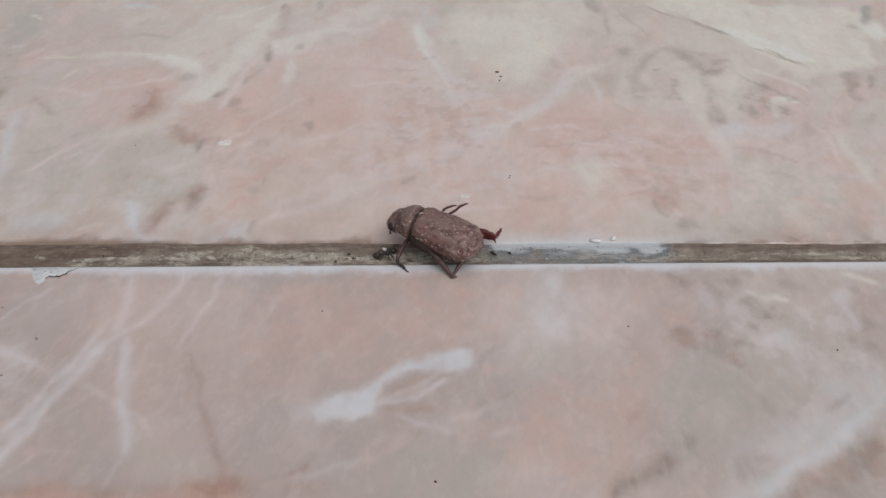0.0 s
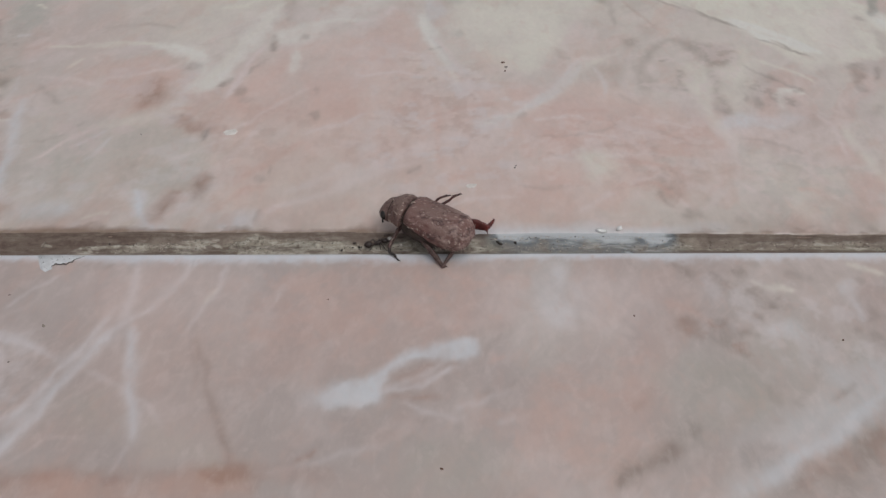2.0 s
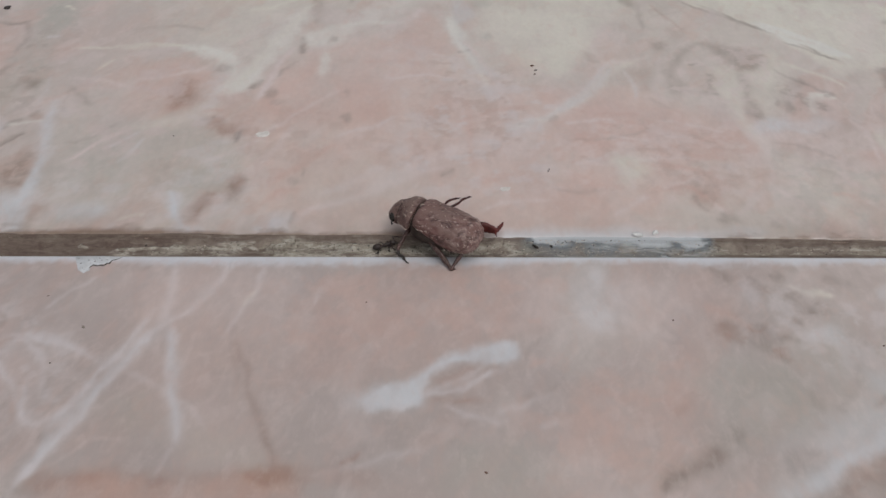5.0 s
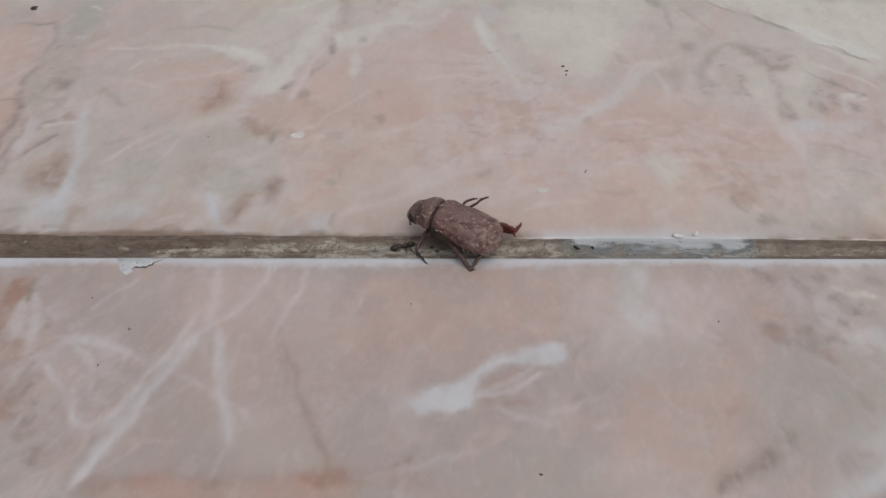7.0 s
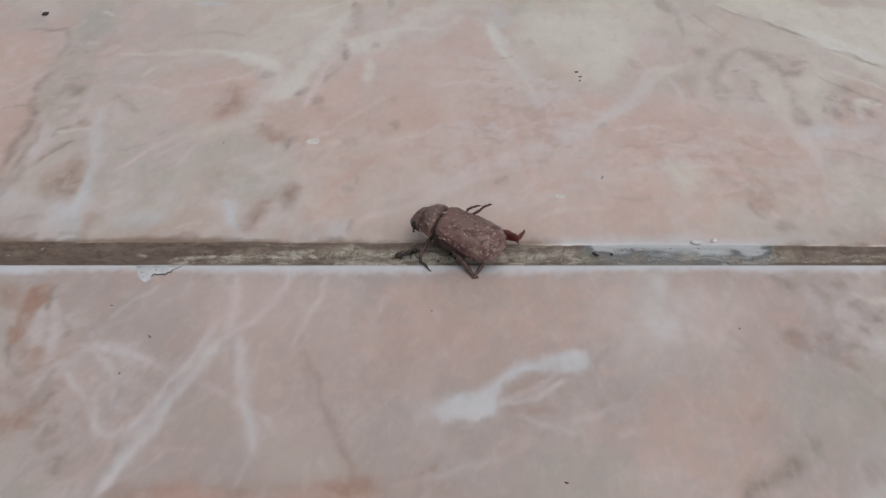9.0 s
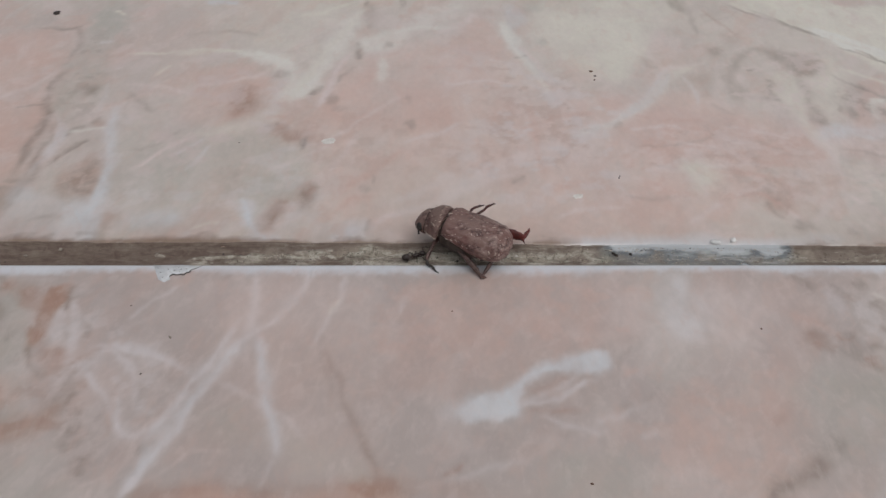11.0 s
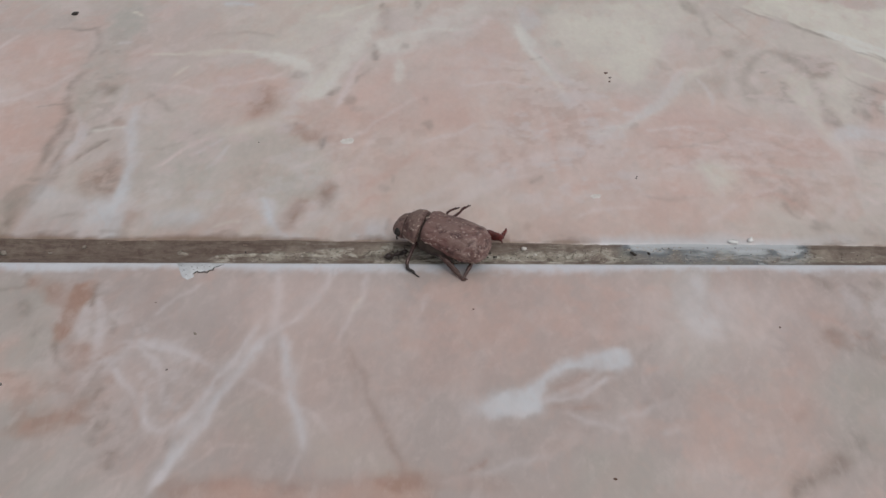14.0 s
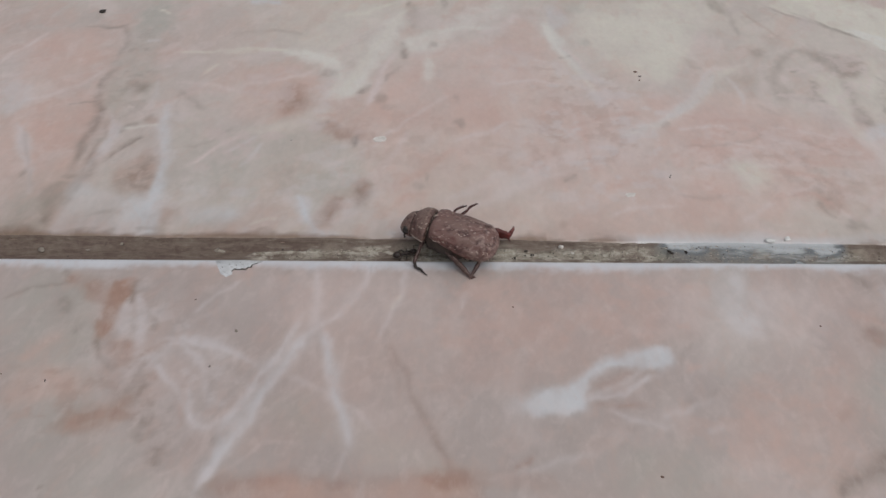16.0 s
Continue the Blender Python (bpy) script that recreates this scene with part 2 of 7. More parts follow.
def clouds(x, y, size, seed, octaves=4):
    total, weight, amp = 0.0, 0.0, 1.0
    for k in range(octaves):
        total = total + amp * value_noise(x / size * 2**k + 17.3 * k, y / size * 2**k + 9.1 * k, seed + k)
        weight, amp = weight + amp, amp * 0.55
    return total / weight - 0.5


class Soil:
    """Dirt of one joint: streaks and patches, with ragged edges, in four layers."""

    def __init__(self, x, y, seed):
        self.x, self.y = x, y
        self.wx = clouds(x, y, 7.0, seed) * 1.5 + clouds(x, y, 1.6, seed + 9) * 1.0
        self.wy = clouds(x, y, 7.0, seed + 20) * 1.5 + clouds(x, y, 1.6, seed + 29) * 1.0
        self.stray = (clouds(x, y, 7.0, seed + 100, 3) * 3.6, clouds(x, y, 7.0, seed + 120, 3) * 3.6)
        self.ragged = clouds(x, y, 3.0, seed + 40)
        self.frayed = clouds(x, y, 1.3, seed + 47, 3)
        self.swell = clouds(x, y, 5.0, seed + 45, 2)
        self.wispy = np.clip(0.72 + 1.7 * clouds(x, y, 2.6, seed + 50, 5) + 1.0 * clouds(x, y, 9.0, seed + 55, 3), 0.0, 1.2)
        self.layers = np.zeros((4, len(x)))

    def lay(self, layer, chosen, mask):
        old = self.layers[layer][chosen]
        self.layers[layer][chosen] = old + (1 - old) * np.clip(mask, 0, 1)

    def vein(self, layer, width, amount, *points):
        chosen = within(self, points, width * 2.5 + 3)
        x, y = self.x[chosen] + self.wx[chosen] * 0.8, self.y[chosen] + self.wy[chosen] * 0.8
        near, along = from_line(x, y, points)
        swell = 0.55 + 0.5 * np.sin(math.pi * np.clip(along, 0.02, 0.98)) ** 0.6
        edge = near / (0.66 * width * swell) * np.clip(1 + 0.9 * self.ragged[chosen] + 0.9 * self.swell[chosen] + 1.1 * self.frayed[chosen], 0.55, 2.0)
        fade = STAIN[layer] * amount * self.wispy[chosen] ** (0.95 if amount < 0.8 else 0.2)
        self.lay(layer, chosen, fade * soft_step(1 - (edge - 0.2) / 1.15))

    def area(self, layer, amount, soft, *corners):
        """A patch with a drawn outline, its edge softened."""
        chosen = within(self, corners, soft + 3)
        wx, wy = self.stray
        loose = 0.25 + 0.25 * soft
        x, y = self.x[chosen] + self.wx[chosen] * 0.9 + wx[chosen] * loose, self.y[chosen] + self.wy[chosen] * 0.9 + wy[chosen] * loose
        depth = depth_in(x, y, corners) / soft + 0.8 * self.ragged[chosen] + 1.2 * self.frayed[chosen] / max(soft, 0.8)
        fade = self.wispy[chosen] ** (0.95 if amount < 0.8 else 0.2)
        self.lay(layer, chosen, STAIN[layer] * amount * fade * soft_step(depth * 0.6 + 0.5))


STAIN = (0.96, 1.15, 1.4, 1.1)


def soft_step(x):
    x = np.clip(x, 0, 1)
    return x * x * (3 - 2 * x)


def within(m, points, reach):
    xs, ys = [p[0] for p in points], [p[1] for p in points]
    return np.nonzero((m.x > min(xs) - reach) & (m.x < max(xs) + reach) & (m.y > min(ys) - reach) & (m.y < max(ys) + reach))[0]


def from_line(x, y, points):
    """How far each place is from a drawn line, and how far along it, 0 to 1."""
    near, along, done = np.full(len(x), 1e9), np.zeros(len(x)), 0.0
    for (x0, y0), (x1, y1) in zip(points, points[1:]):
        dx, dy = x1 - x0, y1 - y0
        size = math.hypot(dx, dy) + 1e-9
        k = np.clip(((x - x0) * dx + (y - y0) * dy) / (size * size), 0, 1)
        d = np.hypot(x - x0 - k * dx, y - y0 - k * dy)
        along = np.where(d < near, done + k * size, along)
        near, done = np.minimum(near, d), done + size
    return near, along / done


def depth_in(x, y, corners):
    """How deep each place lies inside an outline; negative outside."""
    near, inside = np.full(len(x), 1e9), np.zeros(len(x), bool)
    for (x0, y0), (x1, y1) in zip(corners, (*corners[1:], corners[0])):
        dx, dy = x1 - x0, y1 - y0
        k = np.clip(((x - x0) * dx + (y - y0) * dy) / (dx * dx + dy * dy + 1e-9), 0, 1)
        near = np.minimum(near, np.hypot(x - x0 - k * dx, y - y0 - k * dy))
        inside ^= ((y0 > y) != (y1 > y)) & (x < dx * (y - y0) / (dy if dy else 1e-9) + x0)
    return np.where(inside, near, -near)


def rounded(points, closed):
    """Corners cut twice, so that a drawn line or outline runs smoothly."""
    for _ in range(2):
        pairs = list(zip(points, (*points[1:], points[0]))) if closed else list(zip(points, points[1:]))
        cut = [(a[0] + (b[0] - a[0]) * k, a[1] + (b[1] - a[1]) * k) for a, b in pairs for k in (0.25, 0.75)]
        points = cut if closed else [points[0], *cut, points[-1]]
    return points


# pigments of the print
BISQUE = (0.597, 0.516, 0.471)
# BISQUE darkened: shade over the near floor put into the base colour
SHADED_BISQUE = (0.469, 0.397, 0.368)
SALMON = (0.625, 0.42, 0.353)
BLUSH = (0.701, 0.525, 0.462)
ROSE = (0.731, 0.622, 0.594)
CREAM = (0.751, 0.709, 0.622)
CHALK = (0.782, 0.759, 0.701)
MILK = (0.672, 0.679, 0.701)
LILAC = (0.682, 0.632, 0.632)
TAUPE = (0.217, 0.156, 0.113)
BROWN = (0.378, 0.214, 0.148)
ASH = (0.461, 0.443, 0.391)
# white rim glaze, with the bluish shine of the sky in its colour
GLAZE_SHINE = (0.731, 0.769, 0.827)
SOILED = (0.228, 0.151, 0.104)



class Print:
    """The marble figure printed on one tile, laid on pigment by pigment."""

    def __init__(self, x, y, seed, base):
        self.x, self.y = x, y
        self.wx = clouds(x, y, 8.0, seed) * 1.3 + clouds(x, y * 0.7, 2.4, seed + 9, 5) * 1.9
        self.wy = clouds(x, y, 8.0, seed + 20) * 1.6 + clouds(x, y * 0.7, 2.8, seed + 29, 5) * 2.4
        self.ragged = clouds(x, y * 0.6, 2.6, seed + 40, 5)
        self.broken = np.clip(1.0 + 1.5 * clouds(x, y * 0.6, 2.2, seed + 50, 5) + 0.8 * clouds(x, y * 0.6, 9.0, seed + 55, 2), 0.25, 1.5)
        self.color = np.tile(np.array(base), (len(x), 1))

    def lay(self, pigment, chosen, mask):
        self.color[chosen] += np.clip(mask, 0, 1)[:, None] * (np.array(pigment) - self.color[chosen])

    def ground(self, seed, strength):
        """The general figure: clouds of the two tints drawn out along the grain, flecks, pale threads."""
        c, s = math.cos(radians(62)), math.sin(radians(62))
        u, v = (self.x * c + self.y * s) / 1.9, -self.x * s + self.y * c
        u, v = u + clouds(self.x, self.y, 9.0, seed + 5, 3) * 4, v + clouds(self.x, self.y, 9.0, seed + 7, 3) * 4
        every = np.arange(len(u))
        step = lambda n, a, b: np.clip((n - a) / (b - a), 0, 1)
        self.lay(SALMON, every, strength * 0.3 * step(clouds(u, v, 14.0, seed + 200, 4), 0.0, 0.16))
        self.lay(CREAM, every, strength * 0.3 * step(clouds(u, v, 15.0, seed + 210, 4), 0.0, 0.16))
        self.lay(SALMON, every, strength * 0.5 * step(clouds(u, v, 4.0, seed + 300, 5), 0.02, 0.18))
        self.lay(ROSE, every, strength * 0.5 * step(clouds(u, v, 4.5, seed + 330, 5), 0.03, 0.18))
        self.lay(TAUPE, every, strength * 0.16 * step(clouds(u, v, 5.0, seed + 310, 4), 0.08, 0.26))
        ridge = abs(clouds(u, v, 12.0, seed + 220, 4))
        self.lay(ROSE, every, strength * 0.42 * (1 - step(ridge, 0.0, 0.03)) * step(clouds(u, v, 9.0, seed + 230, 3), 0.0, 0.1))
        ridge = abs(clouds(u, v * 0.8, 7.0, seed + 420, 3))
        self.lay(TAUPE, every, strength * 0.12 * (1 - step(ridge, 0.0, 0.03)) * step(clouds(u, v, 8.0, seed + 430, 3), 0.06, 0.14))
        for k, size in enumerate((5.0, 8.0, 3.5)):
            ridge = abs(clouds(u + 31 * k, v * 1.2, size, seed + 520 + k, 4))
            self.lay(ROSE, every, strength * 0.34 * np.clip(1 - ridge / 0.04, 0, 1) * step(clouds(u, v, 6.0, seed + 530 + k, 3), 0.0, 0.12))

    def vein(self, pigment, amount, width, *points):
        chosen = within(self, points, width + 2)
        x, y = self.x[chosen] + self.wx[chosen] * 0.7, self.y[chosen] + self.wy[chosen] * 0.7
        near, along = from_line(x, y, rounded(list(points), False))
        swell = 0.6 + 0.45 * np.sin(math.pi * np.clip(along, 0.03, 0.97)) ** 0.5
        edge = near / (0.5 * width * swell) + 0.8 * self.ragged[chosen]
        fade = np.clip(np.minimum(along, 1 - along) * 7 + 0.25, 0, 1) * self.broken[chosen]
        self.lay(pigment, chosen, 1.35 * amount * fade * np.exp(-0.7 * np.maximum(edge, 0) ** 2))

    def field(self, pigment, amount, soft, *corners):
        chosen = within(self, corners, soft + 2)
        x, y = self.x[chosen] + self.wx[chosen], self.y[chosen] + self.wy[chosen]
        depth = depth_in(x, y, rounded(list(corners), True)) / (1.3 * soft) + 1.1 * self.ragged[chosen]
        self.lay(pigment, chosen, amount * self.broken[chosen] * soft_step(depth * 0.5 + 0.5))

    def flecks(self, pigment, amount, size, *corners):
        """Small broken flecks of one pigment, drawn out sideways, strewn over an outline."""
        chosen = within(self, corners, 6)
        x, y = self.x[chosen], self.y[chosen]
        depth = depth_in(x + self.wx[chosen], y + self.wy[chosen], corners) / 5 + 0.5
        strewn = clouds(x * 0.75 + 7 * size, y * 0.8, size, int(size * 90) + len(corners), 5)
        self.lay(pigment, chosen, amount * soft_step(depth) * np.clip((strewn - 0.03) / 0.12, 0, 1))

    def dab(self, pigment, amount, centre, size):
        chosen = within(self, [centre], 2.2 * max(size) + 2)
        x, y = self.x[chosen] + self.wx[chosen], self.y[chosen] + self.wy[chosen]
        far = np.hypot((x - centre[0]) / size[0], (y - centre[1]) / size[1])
        edge = np.maximum(far + 0.9 * self.ragged[chosen], 0) - 0.4
        self.lay(pigment, chosen, 1.2 * amount * self.broken[chosen] * np.exp(-1.6 * np.maximum(edge, 0) ** 2))


def axis(lo, hi, fine_lo, fine_hi, step, coarse, ends):
    """Stations along one side of a tile: close together where it is seen near, with a rounded rim at both ends."""
    inner = np.concatenate([np.arange(lo + 3, fine_lo, coarse), np.arange(max(fine_lo, lo + 1.5), min(fine_hi, hi - 1.5), step), np.arange(max(fine_hi, lo + 3), hi - 2, coarse)])
    return np.unique(np.concatenate([lo + ends, inner, hi - ends]).round(4))


RIM = np.array([0, 0.03, 0.08, 0.16, 0.26, 0.38, 0.52, 0.68, 0.85, 1.1])


def sheet(name, X, Y, shape, height, material, parent, attribute, layers, skirt=None):
    """A grid of heights (mm) with a layered pattern on it, closed downwards by a skirt."""
    flat = np.stack([X, Y, height.ravel()], 1)
    nx, ny = shape
    ids = np.arange(nx * ny).reshape(nx, ny)
    quads = np.stack([ids[:-1, :-1], ids[1:, :-1], ids[1:, 1:], ids[:-1, 1:]], -1).reshape(-1, 4)
    if skirt is not None:
        loop = np.concatenate([ids[:-1, 0], ids[-1, :-1], ids[:0:-1, -1], ids[0, :0:-1]])
        low = flat[loop].copy()
        low[:, 2] = skirt
        base = len(flat) + np.arange(len(loop))
        flat = np.concatenate([flat, low])
        quads = np.concatenate([quads, np.stack([np.roll(loop, -1), loop, base, np.roll(base, -1)], -1)])
        layers = np.concatenate([layers, layers[:, loop]], 1)
    data = bpy.data.meshes.new(name)
    data.vertices.add(len(flat))
    data.vertices.foreach_set("co", (flat * MM).ravel())
    data.loops.add(len(quads) * 4)
    data.loops.foreach_set("vertex_index", quads.ravel())
    data.polygons.add(len(quads))
    data.polygons.foreach_set("loop_start", np.arange(len(quads)) * 4)
    data.polygons.foreach_set("use_smooth", np.ones(len(quads), bool))
    data.update(calc_edges=True)
    layer = data.attributes.new(attribute, "FLOAT_COLOR", "POINT")
    layer.data.foreach_set("color", layers.T.astype(np.float32).ravel())
    data.materials.append(material)
    ob = new(name, data)
    ob.parent = parent
    return ob


SIZE, GAP = 300.0, 4.1  # tile and joint


def rim_height(d, radius):
    d = np.clip(d, 0, radius)
    return -(radius - np.sqrt(np.maximum(radius**2 - (radius - d) ** 2, 0)))


def tile(name, x0, y0, fine_x, fine_y, step, seed, base, draw, parent, skew=0.0):
    """One tile, laid slightly askew (degrees about the middle of the joint)."""
    xs = axis(x0, x0 + SIZE, *fine_x, step, 7.0, RIM)
    ys = axis(y0, y0 + SIZE, *fine_y, step, 7.0, RIM)
    X, Y = (a.ravel() for a in np.meshgrid(xs, ys, indexing="ij"))
    d = np.minimum(np.minimum(X - x0, x0 + SIZE - X), np.minimum(Y - y0, y0 + SIZE - Y))
    c, s = math.cos(radians(skew)), math.sin(radians(skew))
    X, Y = X * c - (Y - GAP) * s, GAP + X * s + (Y - GAP) * c
    m = Print(X, Y, seed, base)
    m.rim = d
    draw(m)
    h = rim_height(d, 0.75) + clouds(X, Y, 30, seed + 60, 2) * 0.05
    return sheet(name, X, Y, (len(xs), len(ys)), h, GLAZE, parent, "print", np.vstack([m.color.T, np.ones(len(X))]), skirt=-7.0)


def bare_rim_shine(m, width, amount):
    """The rounded rim: white glaze where the print ends, with its bluish sky shine painted in."""
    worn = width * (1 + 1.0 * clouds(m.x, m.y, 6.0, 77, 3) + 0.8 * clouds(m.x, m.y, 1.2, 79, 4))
    m.lay(GLAZE_SHINE, np.arange(len(m.x)), amount * soft_step(1.4 - m.rim / worn))


def soiled_rim(m):
    """Soil from the joint, smeared thinly over the rounded rim, but not beside the filler. Beyond it the tile darkens
    towards the joint.
    """
    reach = np.clip(0.8 + 0.5 * (m.x < -10) + 1.6 * clouds(m.x, m.y * 0, 10.0, 61, 3) + 2.2 * clouds(m.x * 0.6, m.y, 1.8, 64, 4), 0.05, 3.6)
    clean = np.clip(np.minimum(m.x - 1, 33 - m.x) / 5 + 0.5, 0, 1)
    front = m.y < GAP + 8
    haze = 2.2 * np.clip(1 + 1.5 * clouds(m.x, m.y * 0.5, 5.0, 67, 4), 0.3, 2)
    m.lay(MILK, np.arange(len(m.x)), 0.8 * np.clip(1.3 - m.rim / haze, 0, 1) * front * clean)
    # wide darker band, strongest at the joint, weaker beside the filler
    joint_fade = np.clip(1 - m.rim / 9.0 + 1.2 * clouds(m.x, m.y, 4.0, 69, 4), 0, 1) * (m.y < GAP + 14)
    m.lay(SOILED, np.arange(len(m.x)), 0.24 * joint_fade * (1 - 0.7 * clean))
    m.lay(SOILED, np.arange(len(m.x)), 0.9 * np.clip(1.5 - m.rim / reach, 0, 1) * front * (1 - clean))


def far_print(m):
    m.ground(3, 0.75)
    m.field(BLUSH, .50, 2.9, (-34.2, 56.2), (-14.4, 67.8), (-2.0, 56.6), (5.2, 46.4), (12.0, 44.6), (27.3, 44.7), (42.5, 35.7), (38.2, 18.1), (17.1, 4.5), (-31.8, 4.0), (-35.9, 17.4), (-39.3, 38.4))
    m.field(BLUSH, .40, 2.3, (-110.0, 66.6), (-88.5, 68.1), (-84.2, 30.9), (-84.1, 16.9), (-93.2, 15.3))
    m.field(BLUSH, .40, 2.4, (-64.2, 55.9), (-46.6, 51.8), (-47.1, 38.3), (-60.2, 34.6))
    m.field(CREAM, .30, 3.4, (-59.5, 82.5), (-30.6, 82.9), (-32.8, 77.5), (-34.7, 67.5), (-38.6, 58.3), (-39.6, 56.2), (-49.7, 60.4), (-56.6, 62.6), (-63.9, 60.2), (-65.3, 74.5))
    m.field(CREAM, .55, 1.8, (0.8, 83.3), (40.7, 83.9), (28.7, 73.2), (19.4, 61.3), (15.8, 48.5), (13.7, 48.5), (12.4, 52.6), (9.5, 54.6), (6.6, 56.7), (5.1, 61.1), (1.9, 62.2), (-0.2, 68.0), (-0.0, 75.4))
    m.field(CREAM, .85, 0.7, (41.4, 83.9), (69.7, 84.2), (61.5, 62.9), (58.5, 66.4), (56.2, 69.2), (52.6, 72.3), (47.0, 76.5))
    m.field(CREAM, .85, 1.1, (46.9, 80.4), (92.8, 79.9), (82.6, 53.9), (75.3, 53.6), (72.6, 51.9), (66.7, 49.9), (65.2, 55.1), (61.2, 59.5), (57.5, 66.5), (51.1, 72.6))
    m.field(CREAM, .50, 1.4, (44.4, 54.0), (48.7, 50.9), (48.5, 46.0), (47.0, 40.3), (46.2, 34.0), (47.8, 27.4), (46.0, 22.7), (45.8, 29.0), (43.8, 34.0), (43.7, 39.3), (42.9, 45.9))
    m.field(CREAM, .50, 1.4, (56.2, 58.4), (59.3, 57.4), (49.7, 32.4), (48.5, 34.9), (48.3, 41.2), (50.1, 48.9))
    m.field(CREAM, .35, 1.7, (47.3, 26.6), (58.6, 21.8), (61.9, 15.9), (58.5, 6.5), (50.7, 7.8), (46.3, 16.0))
    m.field(ASH, .35, 1.8, (-54.9, 31.2), (-46.5, 33.0), (-42.4, 29.7), (-38.4, 26.5), (-37.1, 21.8), (-37.8, 18.8), (-41.0, 15.2), (-44.7, 17.3), (-49.6, 14.4), (-53.3, 21.6))
    m.field(ASH, .30, 2.4, (-71.6, 33.6), (-62.3, 35.4), (-53.6, 29.6), (-52.6, 17.2), (-57.9, 12.9), (-66.8, 14.2))
    m.field(ASH, .50, 1.5, (-87.6, 66.9), (-86.4, 79.4), (-85.9, 82.1), (-83.5, 82.2), (-80.4, 71.8), (-80.9, 67.0), (-79.1, 51.5), (-77.0, 45.5), (-77.5, 41.6), (-80.2, 35.2), (-83.1, 37.0), (-85.7, 41.5), (-86.4, 51.4), (-86.7, 57.7))
    m.field(SALMON, .35, 1.5, (-110.0, 66.6), (-102.8, 68.6), (-89.8, 68.8), (-88.0, 66.4), (-87.8, 57.7), (-88.5, 51.3), (-90.4, 47.3), (-94.5, 47.2), (-101.4, 52.2))
    m.field(SALMON, .42, 0.9, (-96.8, 39.6), (-93.5, 44.3), (-88.5, 46.3), (-86.4, 41.9), (-84.5, 35.2), (-84.2, 30.9), (-84.7, 29.6), (-84.4, 25.7), (-84.8, 22.8), (-84.0, 18.6), (-85.0, 15.7), (-88.1, 16.1), (-89.0, 18.3), (-91.1, 22.8), (-93.3, 29.1), (-96.6, 35.1))
    m.field(SALMON, .30, 1.1, (-99.9, 32.4), (-96.9, 30.8), (-93.0, 21.2), (-90.3, 16.8), (-90.1, 14.0), (-92.4, 13.2))
    m.field(SALMON, .30, 1.6, (-60.8, 54.8), (-50.7, 54.9), (-47.1, 51.8), (-45.1, 47.8), (-46.5, 45.8), (-49.2, 45.8), (-49.3, 40.1), (-51.1, 38.2), (-52.9, 37.3), (-56.3, 40.0), (-61.6, 47.6))
    m.field(BROWN, .58, 1.2, (-54.0, 44.8), (-52.7, 46.7), (-50.2, 47.3), (-49.2, 42.9), (-49.5, 40.1), (-51.6, 38.2), (-52.9, 37.3), (-53.8, 40.0))
    m.dab(TAUPE, .25, (-51.3, 41.6), (1.8, 2.2))
    m.field(BROWN, .15, 1.8, (-69.5, 72.0), (-65.3, 74.5), (-61.0, 69.6), (-61.4, 64.8), (-65.6, 63.6))
    m.field(SALMON, .20, 1.6, (-63.4, 40.9), (-58.2, 40.0), (-57.5, 35.5), (-62.3, 35.4))
    m.field(SALMON, .36, 2.0, (-34.9, 49.9), (-32.0, 54.1), (-30.5, 57.3), (-28.8, 56.3), (-27.7, 52.1), (-23.5, 48.1), (-17.2, 50.1), (-13.6, 40.5), (-14.0, 33.4), (-24.5, 34.1), (-39.1, 35.7), (-37.4, 39.3), (-38.6, 42.1), (-35.8, 45.9))
    m.field(SALMON, .30, 2.3, (-48.2, 47.8), (-39.4, 40.2), (-36.8, 31.4), (-38.5, 28.1), (-42.9, 34.8))
    m.field(SALMON, .45, 1.3, (-14.3, 69.0), (-8.2, 75.3), (-6.0, 71.6), (-5.8, 65.6), (-3.2, 60.6), (-2.9, 57.7), (-6.2, 57.0), (-8.3, 58.7), (-12.6, 59.8), (-15.8, 60.8))
    m.field(BROWN, .20, 1.2, (-9.7, 79.2), (-5.1, 77.9), (-6.5, 75.3), (-9.4, 74.8))
    m.field(SALMON, .25, 1.8, (-19.5, 64.2), (-15.7, 63.1), (-15.8, 59.7), (-19.6, 59.7))
    m.field(SALMON, .38, 1.3, (6.3, 54.6), (9.9, 56.8), (11.0, 53.6), (10.3, 49.5), (7.5, 48.4), (6.3, 50.4))
    m.field(SALMON, .45, 1.2, (10.8, 43.6), (15.1, 45.0), (17.9, 43.7), (16.4, 39.0), (11.2, 39.9))
    m.field(SALMON, .35, 1.4, (-20.5, 40.4), (-13.6, 39.6), (-13.9, 34.2), (-19.7, 34.2))
    m.field(SALMON, .38, 1.2, (-7.9, 43.4), (-3.4, 42.5), (-3.6, 36.1), (-8.0, 36.0))
    m.field(SALMON, .38, 1.9, (21.4, 45.6), (26.2, 44.7), (29.1, 40.1), (35.7, 39.2), (42.8, 36.6), (43.8, 31.4), (41.7, 28.1), (36.1, 22.6), (28.9, 19.5), (13.7, 27.8), (13.1, 34.5), (19.1, 39.9))
    m.field(SALMON, .28, 1.8, (-18.0, 25.9), (-14.4, 24.3), (-14.6, 20.5), (-18.2, 22.0))
    m.field(SALMON, .22, 2.1, (-25.4, 29.9), (-19.8, 29.1), (-15.3, 8.0), (-20.1, 14.7), (-25.4, 21.9))
    m.field(SALMON, .25, 2.2, (-10.2, 31.7), (-4.5, 31.8), (-5.1, 17.7), (-9.5, 17.6))
